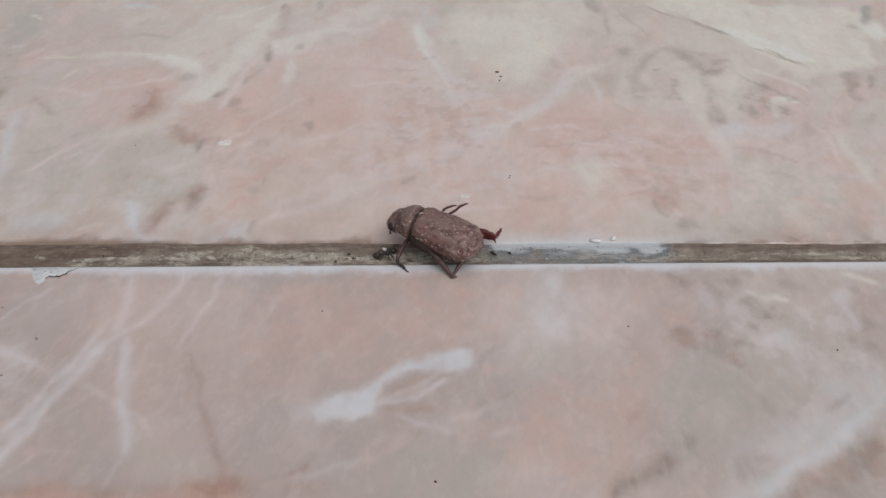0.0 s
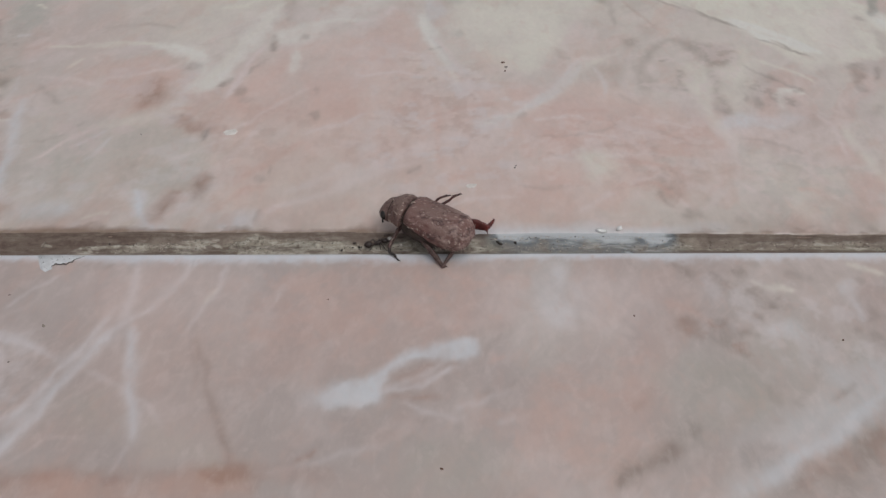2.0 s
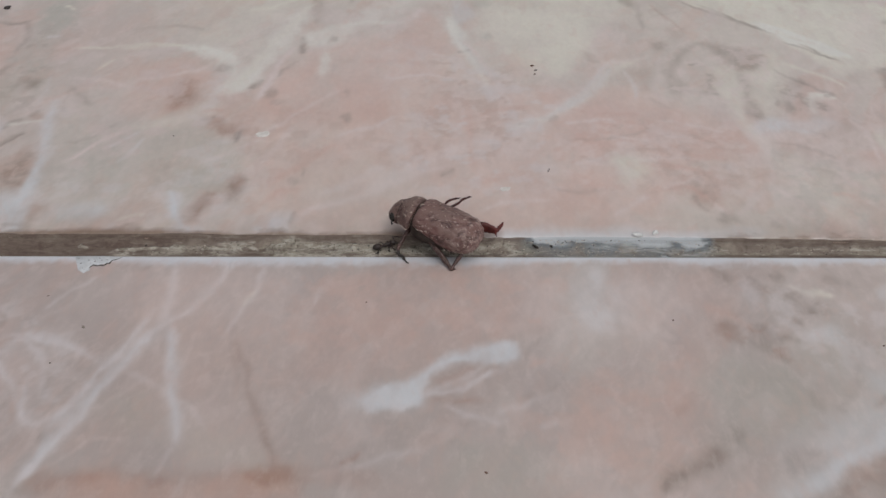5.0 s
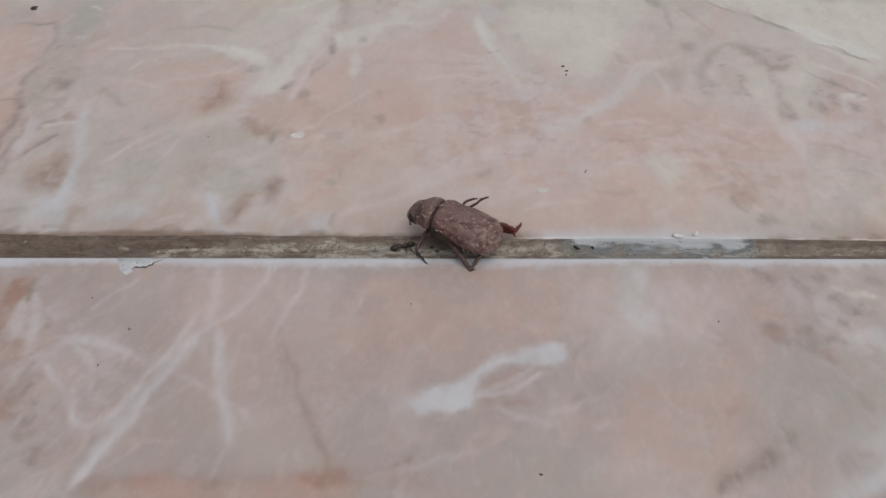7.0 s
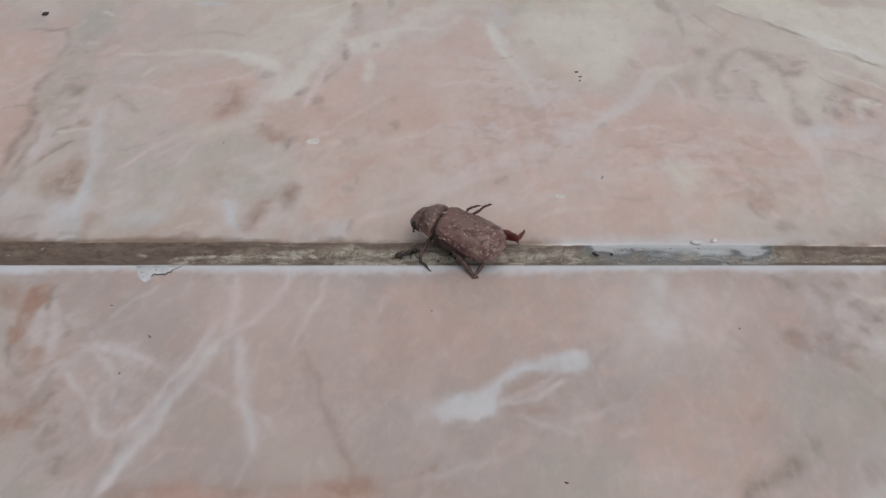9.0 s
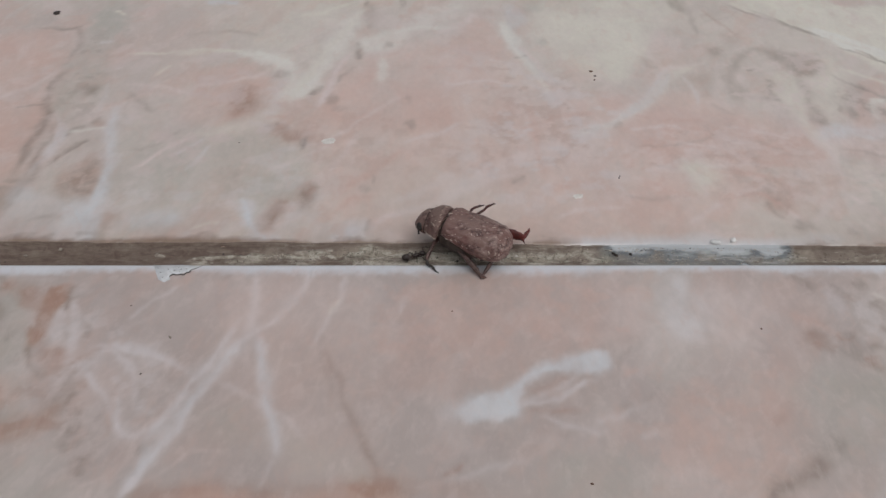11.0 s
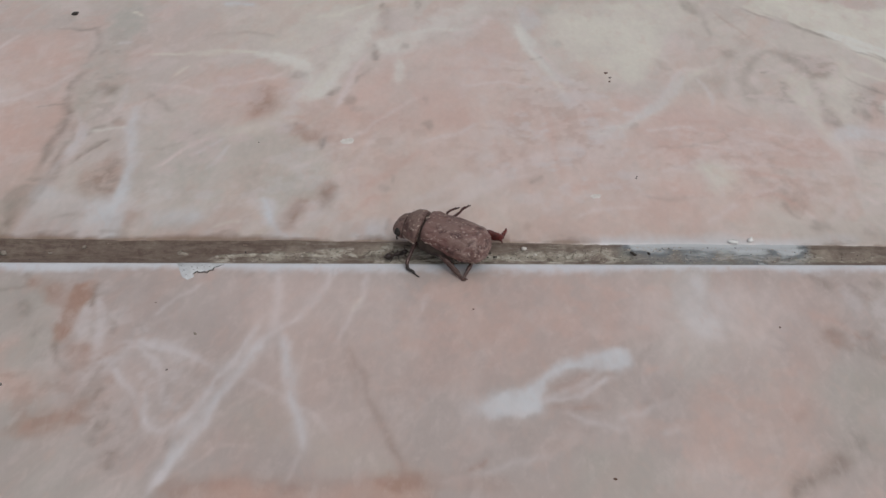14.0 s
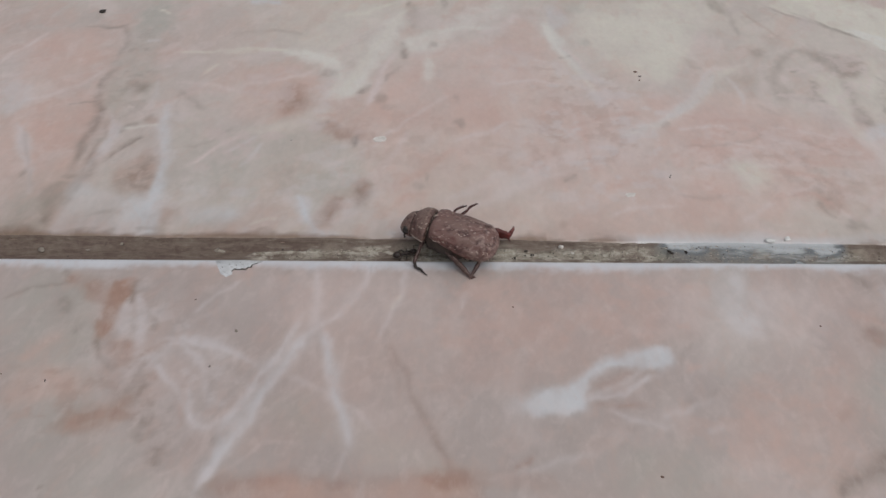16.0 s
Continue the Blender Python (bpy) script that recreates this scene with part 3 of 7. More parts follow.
    m.field(SALMON, .20, 2.1, (12.3, 20.8), (20.5, 17.9), (16.6, 5.7), (10.8, 5.7))
    m.field(SALMON, .36, 1.6, (36.9, 29.9), (44.6, 30.7), (46.0, 25.0), (43.3, 14.6), (37.0, 9.2), (33.6, 13.3))
    m.field(SALMON, .42, 0.9, (60.8, 25.7), (65.3, 25.7), (66.4, 21.0), (61.8, 20.8))
    m.field(SALMON, .42, 1.2, (63.3, 18.8), (67.0, 18.1), (62.6, 6.5), (59.3, 6.5), (60.9, 13.1))
    m.field(SALMON, .20, 1.2, (46.8, 21.2), (49.7, 18.9), (48.9, 16.0), (46.5, 16.7))
    m.field(ROSE, .35, 2.2, (75.9, 74.9), (82.9, 74.8), (75.5, 54.0), (70.2, 54.0))
    m.field(SALMON, .30, 2.1, (24.6, 62.1), (30.1, 62.1), (31.1, 54.4), (23.6, 53.4))
    m.vein(ROSE, .56, 1.1, (-109.0, 55.3), (-107.4, 59.7), (-105.4, 63.1), (-103.2, 67.9))
    m.vein(ROSE, .53, 1.2, (-99.5, 41.4), (-94.4, 44.1), (-90.7, 46.9), (-89.6, 49.7), (-87.7, 53.9))
    m.field(MILK, .33, 1.4, (-105.0, 49.1), (-99.7, 47.6), (-98.0, 44.3), (-97.6, 40.5), (-100.0, 37.7), (-101.3, 35.9), (-105.7, 47.1))
    m.vein(ROSE, .44, 1.5, (-106.9, 50.1), (-103.5, 50.8))
    m.vein(TAUPE, .26, 0.9, (-97.4, 69.4), (-92.8, 69.2), (-89.1, 70.2), (-88.6, 71.2))
    m.vein(TAUPE, .28, 1.1, (-88.9, 70.5), (-87.2, 63.4), (-87.3, 58.8), (-87.6, 57.1))
    m.vein(TAUPE, .39, 1.4, (-86.3, 53.0), (-87.3, 50.7), (-87.2, 46.3), (-86.0, 40.6), (-84.5, 37.5), (-84.5, 35.2), (-84.1, 31.7), (-84.6, 29.2), (-84.2, 26.0), (-84.5, 22.8), (-84.1, 19.8))
    m.vein(TAUPE, .35, 0.5, (-91.4, 40.7), (-88.9, 41.1), (-86.4, 41.9))
    m.field(ASH, .50, 1.6, (-87.5, 76.8), (-83.9, 76.9), (-80.6, 70.6), (-83.4, 68.1), (-86.3, 70.5))
    m.vein(LILAC, .43, 1.0, (-83.3, 63.2), (-80.5, 64.6))
    m.vein(LILAC, .33, 0.8, (-77.9, 49.4), (-75.9, 39.8))
    m.field(TAUPE, .40, 0.6, (-81.6, 47.0), (-79.4, 47.0), (-79.0, 44.7), (-80.2, 43.9))
    m.vein(CREAM, .38, 0.9, (-76.9, 59.6), (-72.5, 59.7), (-67.2, 60.2), (-59.6, 60.7))
    m.vein(CREAM, .50, 0.8, (-69.6, 51.2), (-67.2, 55.8))
    m.vein(TAUPE, .16, 1.6, (-72.9, 45.1), (-68.5, 41.4), (-66.0, 39.2))
    m.vein(CREAM, .56, 0.9, (-84.3, 78.2), (-81.9, 75.8))
    m.vein(TAUPE, .23, 1.0, (-76.5, 35.8), (-75.1, 38.0))
    m.field(LILAC, .54, 0.5, (-98.1, 35.0), (-95.3, 31.6), (-93.8, 30.0), (-92.4, 26.7), (-91.7, 23.5), (-90.1, 21.2), (-88.9, 18.3), (-87.9, 14.7), (-88.6, 14.7), (-90.3, 19.7), (-92.2, 22.0), (-93.9, 23.5), (-95.8, 29.1))
    m.field(ASH, .50, 1.2, (-92.9, 14.6), (-87.5, 14.0), (-84.3, 14.7), (-82.3, 4.2), (-88.7, 4.1))
    m.field(TAUPE, .16, 1.1, (-90.5, 8.5), (-84.4, 7.9), (-83.9, 4.1), (-88.7, 4.1))
    m.dab(TAUPE, .35, (-91.6, 20.3), (0.5, 1.2))
    m.field(TAUPE, .42, 0.7, (-86.6, 17.6), (-83.8, 18.6), (-83.8, 14.7), (-83.3, 12.0), (-83.2, 9.3), (-83.8, 7.3), (-84.9, 7.9), (-85.2, 11.3), (-86.9, 14.7))
    m.dab(TAUPE, .35, (-84.2, 19.9), (0.9, 0.7))
    m.field(TAUPE, .30, 0.7, (-82.5, 22.9), (-80.8, 24.4), (-81.7, 28.4), (-82.1, 31.8), (-82.1, 35.2), (-82.9, 35.2), (-82.8, 30.1), (-82.6, 26.0))
    m.vein(TAUPE, .31, 0.6, (-79.9, 23.2), (-78.5, 26.0), (-76.9, 28.5), (-75.3, 30.5))
    m.vein(TAUPE, .31, 1.0, (-80.0, 31.4), (-78.9, 34.0), (-76.9, 34.9))
    m.vein(LILAC, .43, 0.9, (-82.1, 21.3), (-80.7, 27.3), (-81.3, 34.0))
    m.field(LILAC, .54, 0.7, (-82.9, 19.8), (-83.1, 17.6), (-83.0, 14.7), (-82.4, 10.6), (-82.4, 8.0), (-83.3, 6.0), (-83.1, 4.3), (-69.2, 4.2), (-66.0, 4.4), (-67.2, 7.5), (-67.1, 9.4), (-67.2, 12.1), (-67.2, 14.9), (-68.2, 18.5), (-69.5, 21.5), (-71.1, 26.1), (-72.5, 33.6), (-72.6, 38.0), (-73.4, 38.0), (-73.5, 34.4), (-72.6, 29.3), (-70.7, 23.8), (-69.7, 19.9), (-69.7, 17.0), (-69.7, 14.9), (-71.1, 14.2), (-75.6, 14.8), (-79.1, 16.2), (-81.1, 18.4), (-81.0, 19.5))
    m.field(MILK, .62, 0.8, (-71.5, 13.9), (-69.7, 14.6), (-69.4, 17.0), (-68.6, 18.5), (-67.2, 14.2), (-67.3, 11.4), (-67.3, 8.8), (-66.4, 4.4), (-69.3, 4.4), (-70.5, 8.1))
    m.field(MILK, .33, 0.7, (-82.8, 17.6), (-81.1, 18.4), (-79.6, 15.8), (-79.7, 14.1), (-82.9, 13.8))
    m.field(BROWN, .28, 0.8, (-77.1, 16.9), (-76.2, 21.4), (-74.6, 25.3), (-72.8, 27.4), (-71.2, 24.5), (-70.0, 20.7), (-69.9, 16.3), (-70.8, 14.7), (-73.2, 15.5), (-75.6, 16.2))
    m.dab(BROWN, .30, (-73.5, 19.2), (0.9, 0.7))
    m.dab(BROWN, .30, (-71.3, 16.4), (0.9, 0.7))
    m.vein(TAUPE, .16, 0.9, (-77.2, 10.3), (-72.3, 10.7))
    m.dab(TAUPE, .30, (-74.0, 6.4), (0.7, 0.9))
    m.dab(TAUPE, .20, (-76.9, 5.7), (1.0, 0.6))
    m.dab(TAUPE, .42, (-86.5, 6.3), (1.0, 1.0))
    m.field(BROWN, .42, 0.5, (-66.6, 7.7), (-67.3, 10.1), (-67.2, 12.1), (-65.6, 12.8), (-64.6, 12.1), (-65.8, 10.1), (-65.4, 7.5), (-66.1, 7.1))
    m.dab(MILK, .42, (-61.5, 9.6), (2.5, 1.6))
    m.vein(MILK, .52, 1.7, (-66.5, 81.3), (-59.3, 80.9))
    m.field(CHALK, .57, 1.0, (-43.1, 47.8), (-40.5, 55.1), (-39.4, 61.7), (-39.2, 67.5), (-36.7, 72.9), (-33.5, 78.8), (-32.5, 75.0), (-34.2, 67.6), (-35.5, 60.6), (-37.9, 55.1), (-38.7, 50.9), (-40.1, 48.9), (-40.6, 44.9), (-41.2, 43.6), (-45.7, 42.9), (-46.6, 43.9), (-45.0, 46.8), (-43.6, 47.8), (-44.5, 51.9), (-49.3, 57.1), (-53.9, 58.8), (-56.1, 59.2), (-55.9, 61.7), (-49.8, 60.9), (-45.2, 58.9))
    m.dab(CHALK, .31, (-42.0, 46.9), (2.6, 2.4))
    m.vein(CREAM, .50, 1.0, (-65.7, 61.1), (-59.7, 61.2), (-54.1, 60.4))
    m.field(CHALK, .52, 0.9, (-33.3, 65.2), (-31.3, 67.1), (-28.0, 69.6), (-24.6, 70.6), (-23.4, 65.8), (-24.6, 61.9), (-27.3, 60.7), (-30.0, 61.1), (-32.0, 60.6))
    m.field(CHALK, .37, 1.4, (-25.7, 70.1), (-23.4, 67.7), (-17.7, 71.4), (-15.3, 73.9), (-10.9, 80.5), (-15.0, 81.7), (-19.8, 79.0), (-23.4, 76.4))
    m.vein(TAUPE, .35, 1.1, (-33.2, 64.0), (-32.6, 60.2), (-32.3, 57.1))
    m.field(TAUPE, .28, 1.2, (-33.5, 80.2), (-31.2, 81.5), (-29.8, 75.0), (-30.9, 70.5), (-32.8, 70.5))
    m.dab(TAUPE, .35, (-33.0, 81.5), (0.6, 1.6))
    m.dab(TAUPE, .30, (-26.8, 63.4), (1.1, 1.4))
    m.vein(TAUPE, .33, 1.2, (-38.8, 48.3), (-39.4, 46.9), (-40.1, 44.3))
    m.vein(TAUPE, .22, 1.0, (-32.9, 55.0), (-35.0, 51.8), (-36.1, 49.1))
    m.dab(TAUPE, .45, (-45.8, 51.9), (1.3, 1.2))
    m.vein(ROSE, .56, 1.3, (-38.4, 40.2), (-37.4, 47.9), (-36.2, 54.5), (-34.4, 60.2))
    m.field(CREAM, .30, 1.2, (-48.7, 39.2), (-45.4, 40.1), (-43.2, 38.3), (-44.9, 35.6), (-47.8, 35.6), (-49.4, 33.3), (-52.2, 32.3), (-57.8, 31.5), (-59.9, 32.9), (-53.6, 35.7), (-50.8, 36.5))
    m.vein(TAUPE, .27, 1.0, (-47.2, 34.4), (-45.5, 34.6), (-44.3, 35.5))
    m.vein(SALMON, .35, 1.0, (-47.0, 37.2), (-43.1, 37.4))
    m.field(CHALK, .43, 0.5, (-28.6, 57.4), (-27.3, 58.5), (-26.7, 53.1), (-27.4, 50.0), (-28.9, 49.6), (-29.3, 53.1))
    m.dab(TAUPE, .25, (-36.4, 43.0), (1.0, 1.7))
    m.dab(TAUPE, .20, (-34.5, 40.3), (1.2, 1.1))
    m.field(BROWN, .30, 0.7, (-44.0, 30.0), (-43.6, 32.7), (-41.3, 33.9), (-40.9, 31.4), (-42.4, 29.7))
    m.vein(TAUPE, .28, 0.9, (-39.6, 32.7), (-39.6, 30.0), (-39.7, 27.9))
    m.field(SALMON, .32, 0.8, (-38.4, 26.5), (-36.1, 27.8), (-33.8, 27.3), (-34.5, 24.1), (-36.3, 23.0), (-37.7, 24.1))
    m.vein(ROSE, .44, 1.1, (-34.4, 21.8), (-32.1, 27.8), (-31.0, 33.2))
    m.dab(TAUPE, .40, (-37.6, 15.9), (1.1, 2.1))
    m.dab(TAUPE, .20, (-29.3, 16.7), (0.9, 1.1))
    m.dab(TAUPE, .20, (-28.0, 19.2), (0.5, 1.5))
    m.dab(TAUPE, .20, (-49.1, 20.5), (0.7, 1.3))
    m.field(MILK, .43, 0.6, (-48.4, 15.1), (-46.6, 15.1), (-45.6, 13.7), (-44.9, 11.7), (-43.7, 8.3), (-43.3, 7.1), (-40.2, 7.0), (-40.0, 5.4), (-43.2, 4.6), (-44.5, 5.1), (-45.3, 8.3), (-46.8, 10.3), (-48.0, 12.3))
    m.field(BROWN, .38, 0.6, (-44.2, 8.3), (-44.1, 10.3), (-42.9, 13.0), (-41.9, 15.9), (-41.2, 14.5), (-42.3, 11.7), (-42.5, 9.0), (-43.1, 7.4), (-44.0, 7.4))
    m.dab(MILK, .37, (-57.4, 9.7), (1.2, 1.6))
    m.vein(LILAC, .38, 0.8, (-60.6, 26.5), (-58.2, 28.5), (-56.7, 31.2))
    m.vein(LILAC, .33, 0.8, (-57.5, 22.3), (-56.0, 25.5), (-55.1, 29.5))
    m.vein(CREAM, .38, 0.8, (-53.6, 7.6), (-49.6, 9.2))
    m.dab(LILAC, .33, (-53.8, 6.1), (0.8, 1.0))
    m.field(MILK, .43, 0.9, (-4.3, 80.5), (-1.4, 79.3), (-0.0, 75.4), (-0.4, 71.6), (-2.4, 69.2), (-2.7, 65.6), (-2.0, 62.1), (-0.2, 57.7), (1.4, 53.5), (3.6, 50.4), (5.6, 49.2), (2.9, 48.8), (0.6, 51.0), (-1.5, 56.2), (-2.7, 60.1), (-4.1, 62.8), (-5.3, 64.6), (-5.1, 68.4), (-4.0, 70.4), (-4.2, 74.1))
    m.dab(CHALK, .57, (-3.9, 66.8), (1.1, 2.6))
    m.vein(LILAC, .33, 1.6, (-2.6, 50.3), (1.1, 46.4), (4.4, 40.7))
    m.vein(TAUPE, .33, 0.8, (-3.4, 57.7), (-2.0, 58.6), (-0.8, 59.5))
    m.dab(TAUPE, .25, (3.4, 48.4), (0.5, 0.8))
    m.dab(ASH, .50, (2.7, 64.3), (1.1, 1.6))
    m.dab(ASH, .40, (1.6, 79.6), (2.1, 2.6))
    m.vein(ROSE, .48, 1.0, (-8.4, 57.2), (-5.2, 56.1), (-1.6, 55.3))
    m.vein(ROSE, .37, 1.1, (2.7, 51.2), (6.5, 48.4), (7.9, 44.1))
    m.dab(TAUPE, .28, (-22.1, 35.4), (0.7, 1.4))
    m.dab(TAUPE, .35, (-25.1, 80.3), (0.8, 2.4))
    m.dab(TAUPE, .15, (-23.0, 43.2), (0.8, 1.0))
    m.vein(ROSE, .53, 2.4, (-19.3, 14.4), (-12.0, 20.2), (-5.2, 24.9), (0.7, 28.2), (7.0, 32.2), (12.2, 35.0))
    m.dab(ROSE, .40, (4.8, 27.2), (4.2, 3.2))
    m.vein(ROSE, .44, 1.6, (-24.5, 13.8), (-19.2, 17.2), (-14.6, 22.0))
    m.dab(BROWN, .20, (-6.5, 27.1), (0.8, 1.8))
    m.vein(TAUPE, .12, 1.2, (-6.3, 18.8), (-3.8, 21.4))
    m.vein(TAUPE, .16, 0.5, (-0.1, 23.7), (2.1, 22.0))
    m.dab(BROWN, .28, (-7.1, 8.3), (0.6, 1.0))
    m.dab(SALMON, .28, (-14.7, 11.7), (1.2, 1.9))
    m.vein(TAUPE, .28, 0.8, (42.4, 81.2), (46.8, 76.0), (50.6, 73.0), (54.1, 69.9), (57.6, 66.8))
    m.vein(TAUPE, .17, 0.9, (46.6, 79.1), (51.3, 73.3), (57.5, 66.5))
    m.vein(TAUPE, .48, 0.7, (50.5, 74.6), (56.5, 67.8), (60.9, 63.8), (64.8, 59.4), (68.4, 54.6))
    m.vein(CHALK, 1.00, 1.6, (56.6, 69.7), (60.8, 67.1), (65.0, 62.9), (68.3, 58.5), (70.8, 55.9))
    m.vein(CHALK, .8, 0.8, (56.6, 69.7), (60.8, 67.1), (65.0, 62.9), (68.3, 58.5), (70.8, 55.9))
    m.vein(CREAM, .75, 0.6, (66.0, 57.7), (68.4, 56.6), (70.7, 56.2))
    m.field(TAUPE, .42, 0.8, (31.0, 83.7), (33.7, 82.4), (34.6, 78.4), (33.5, 76.3), (31.9, 77.1), (30.9, 80.5))
    m.vein(TAUPE, .28, 1.1, (34.7, 77.9), (33.9, 72.1), (33.8, 67.0))
    m.field(TAUPE, .38, 1.0, (42.8, 62.7), (45.6, 62.7), (48.5, 59.9), (52.6, 59.0), (55.1, 56.9), (54.2, 54.1), (51.7, 52.0), (48.7, 50.9), (47.8, 53.0), (47.6, 55.5), (45.8, 58.3), (43.2, 60.5))
    m.vein(TAUPE, .26, 1.5, (43.0, 61.6), (39.9, 58.2), (37.8, 55.0), (37.2, 51.8), (35.5, 49.6))
    m.field(TAUPE, .36, 0.9, (34.5, 50.8), (36.6, 50.8), (37.8, 47.8), (37.7, 44.9), (36.2, 42.4), (34.6, 43.9), (33.9, 46.8))
    m.vein(TAUPE, .25, 1.1, (36.9, 44.8), (38.6, 43.7), (42.0, 43.4))
    m.vein(TAUPE, .25, 1.1, (42.2, 50.2), (43.5, 48.8), (41.8, 45.9), (42.9, 42.3))
    m.vein(TAUPE, .33, 0.6, (39.8, 53.5), (41.9, 54.0))
    m.vein(TAUPE, .27, 1.6, (48.5, 50.9), (48.8, 46.9), (47.8, 41.2), (47.9, 38.5), (46.8, 34.4))
    m.dab(TAUPE, .30, (48.5, 37.6), (1.4, 2.2))
    m.dab(TAUPE, .36, (36.1, 60.4), (1.3, 1.6))
    m.vein(BROWN, .26, 0.7, (36.9, 78.5), (39.3, 72.1), (41.9, 67.1))
    m.dab(BROWN, .20, (39.5, 65.7), (1.3, 1.4))
    m.vein(TAUPE, .16, 1.3, (21.1, 58.2), (21.6, 55.2), (24.2, 53.7))
    m.vein(TAUPE, .33, 0.7, (24.4, 50.6), (25.7, 51.9))
    m.vein(ROSE, .5, 2.6, (26.1, 55.2), (22.3, 49.0), (18.2, 42.4), (14.3, 37.5), (10.2, 34.3), (4.9, 31.4))
    m.vein(LILAC, .50, 1.1, (26.1, 55.2), (22.3, 49.0), (18.2, 42.4), (14.3, 37.5), (10.2, 34.3), (4.9, 31.4))
    m.vein(ROSE, .42, 1.2, (24.2, 53.5), (30.0, 55.7), (33.5, 56.6))
    m.vein(LILAC, .38, 0.8, (27.4, 51.7), (28.3, 48.7), (28.6, 45.1), (27.9, 41.3))
    m.dab(BROWN, .20, (30.3, 50.7), (1.7, 1.6))
    m.vein(TAUPE, .12, 0.9, (30.6, 41.9), (33.5, 37.8))
    m.dab(ROSE, .35, (32.1, 30.1), (2.1, 1.3))
    m.vein(ROSE, .53, 1.0, (24.7, 30.1), (23.4, 25.8))
    m.vein(TAUPE, .16, 1.2, (27.4, 28.5), (28.8, 26.1))
    m.vein(TAUPE, .14, 1.2, (32.7, 27.5), (33.9, 24.7))
    m.field(CREAM, .36, 1.2, (23.3, 22.4), (25.9, 23.2), (24.9, 18.0), (22.6, 15.8), (21.4, 17.9))
    m.vein(TAUPE, .25, 0.9, (32.8, 14.5), (32.9, 12.2), (34.3, 10.6))
    m.dab(TAUPE, .20, (34.4, 15.9), (1.4, 1.3))
    m.dab(TAUPE, .25, (36.1, 8.5), (1.2, 1.0))
    m.vein(ROSE, .37, 0.9, (41.8, 20.8), (42.3, 16.0), (39.7, 10.5))
    m.vein(ROSE, .38, 1.2, (19.8, 8.3), (22.9, 12.1), (25.8, 14.8))
    m.dab(LILAC, .38, (39.5, 21.7), (1.6, 1.2))
    m.field(TAUPE, .42, 0.7, (73.8, 52.3), (77.5, 52.5), (76.3, 47.8), (74.4, 44.9), (75.2, 42.0), (72.7, 43.0), (73.8, 47.9))
    m.vein(ASH, .90, 1.5, (89.5, 80.0), (86.3, 71.0))
    m.vein(TAUPE, .17, 1.4, (89.5, 80.0), (86.3, 71.0))
    m.vein(TAUPE, .21, 1.4, (85.2, 65.0), (82.5, 56.9))
    m.dab(TAUPE, .31, (83.3, 70.3), (0.8, 1.2))
    m.vein(TAUPE, .24, 1.2, (79.6, 51.5), (77.8, 46.2))
    m.dab(CHALK, .62, (87.4, 68.6), (1.6, 3.4))
    m.vein(TAUPE, .17, 1.5, (74.9, 38.3), (71.5, 32.7))
    m.vein(TAUPE, .14, 1.5, (68.9, 38.4), (69.3, 33.9))
    m.field(TAUPE, .31, 0.7, (56.9, 48.0), (59.6, 48.4), (60.0, 46.0), (56.3, 44.1))
    m.vein(TAUPE, .24, 0.8, (54.8, 52.5), (57.7, 47.2), (61.1, 45.0), (64.0, 41.9))
    m.field(TAUPE, .36, 0.7, (53.3, 40.3), (55.4, 40.7), (55.6, 37.6), (53.7, 36.3))
    m.dab(TAUPE, .31, (52.7, 40.2), (0.5, 1.1))
    m.vein(TAUPE, .24, 1.3, (57.8, 42.5), (58.2, 38.5))
    m.field(CHALK, .57, 0.5, (58.5, 43.1), (61.3, 44.0), (63.2, 42.1), (61.0, 41.2), (59.4, 40.3), (58.3, 36.7), (57.5, 37.4))
    m.vein(TAUPE, .24, 1.5, (60.1, 40.3), (61.2, 37.4))
    m.field(MILK, .4, 1.0, (46.3, 34.1), (49.7, 35.8), (55.0, 34.4), (59.3, 35.8), (61.7, 34.3), (58.9, 31.5), (54.9, 30.6), (51.3, 31.2), (48.6, 31.9))
    m.vein(TAUPE, .17, 1.7, (55.2, 30.1), (58.4, 29.8))
    m.vein(TAUPE, .14, 0.7, (47.7, 28.2), (51.2, 27.4), (54.5, 26.2), (58.1, 23.1))
    m.vein(CREAM, .35, 1.8, (66.7, 32.2), (66.5, 26.5), (67.4, 20.3), (67.7, 15.9))
    m.vein(TAUPE, .17, 1.0, (69.2, 22.5), (68.1, 18.5))
    m.dab(TAUPE, .26, (56.4, 7.4), (1.2, 0.9))
    m.vein(TAUPE, .20, 1.0, (49.7, 6.3), (49.6, 4.3))
    m.vein(TAUPE, .20, 0.6, (50.8, 4.9), (53.8, 5.7))
    m.dab(TAUPE, .38, (61.1, 4.6), (0.8, 1.0))
    m.dab(TAUPE, .26, (42.5, 7.5), (0.6, 0.9))
    m.dab(TAUPE, .19, (36.7, 8.7), (1.2, 1.2))
    m.vein(TAUPE, .17, 1.1, (39.4, 12.6), (40.4, 10.3))
    m.dab(TAUPE, .14, (40.2, 17.8), (1.6, 1.5))
    m.vein(ROSE, .42, 0.9, (43.7, 16.0), (39.9, 10.5), (37.8, 9.2))
    m.vein(ROSE, .37, 1.0, (35.2, 12.6), (37.0, 9.2))
    m.field(MILK, .37, 0.8, (27.7, 3.9), (32.1, 5.7), (36.4, 6.9), (41.4, 6.9), (39.9, 3.1), (27.5, 3.0))
    m.vein(ROSE, .42, 1.3, (-61.6, 47.6), (-52.6, 49.7), (-48.9, 53.5))
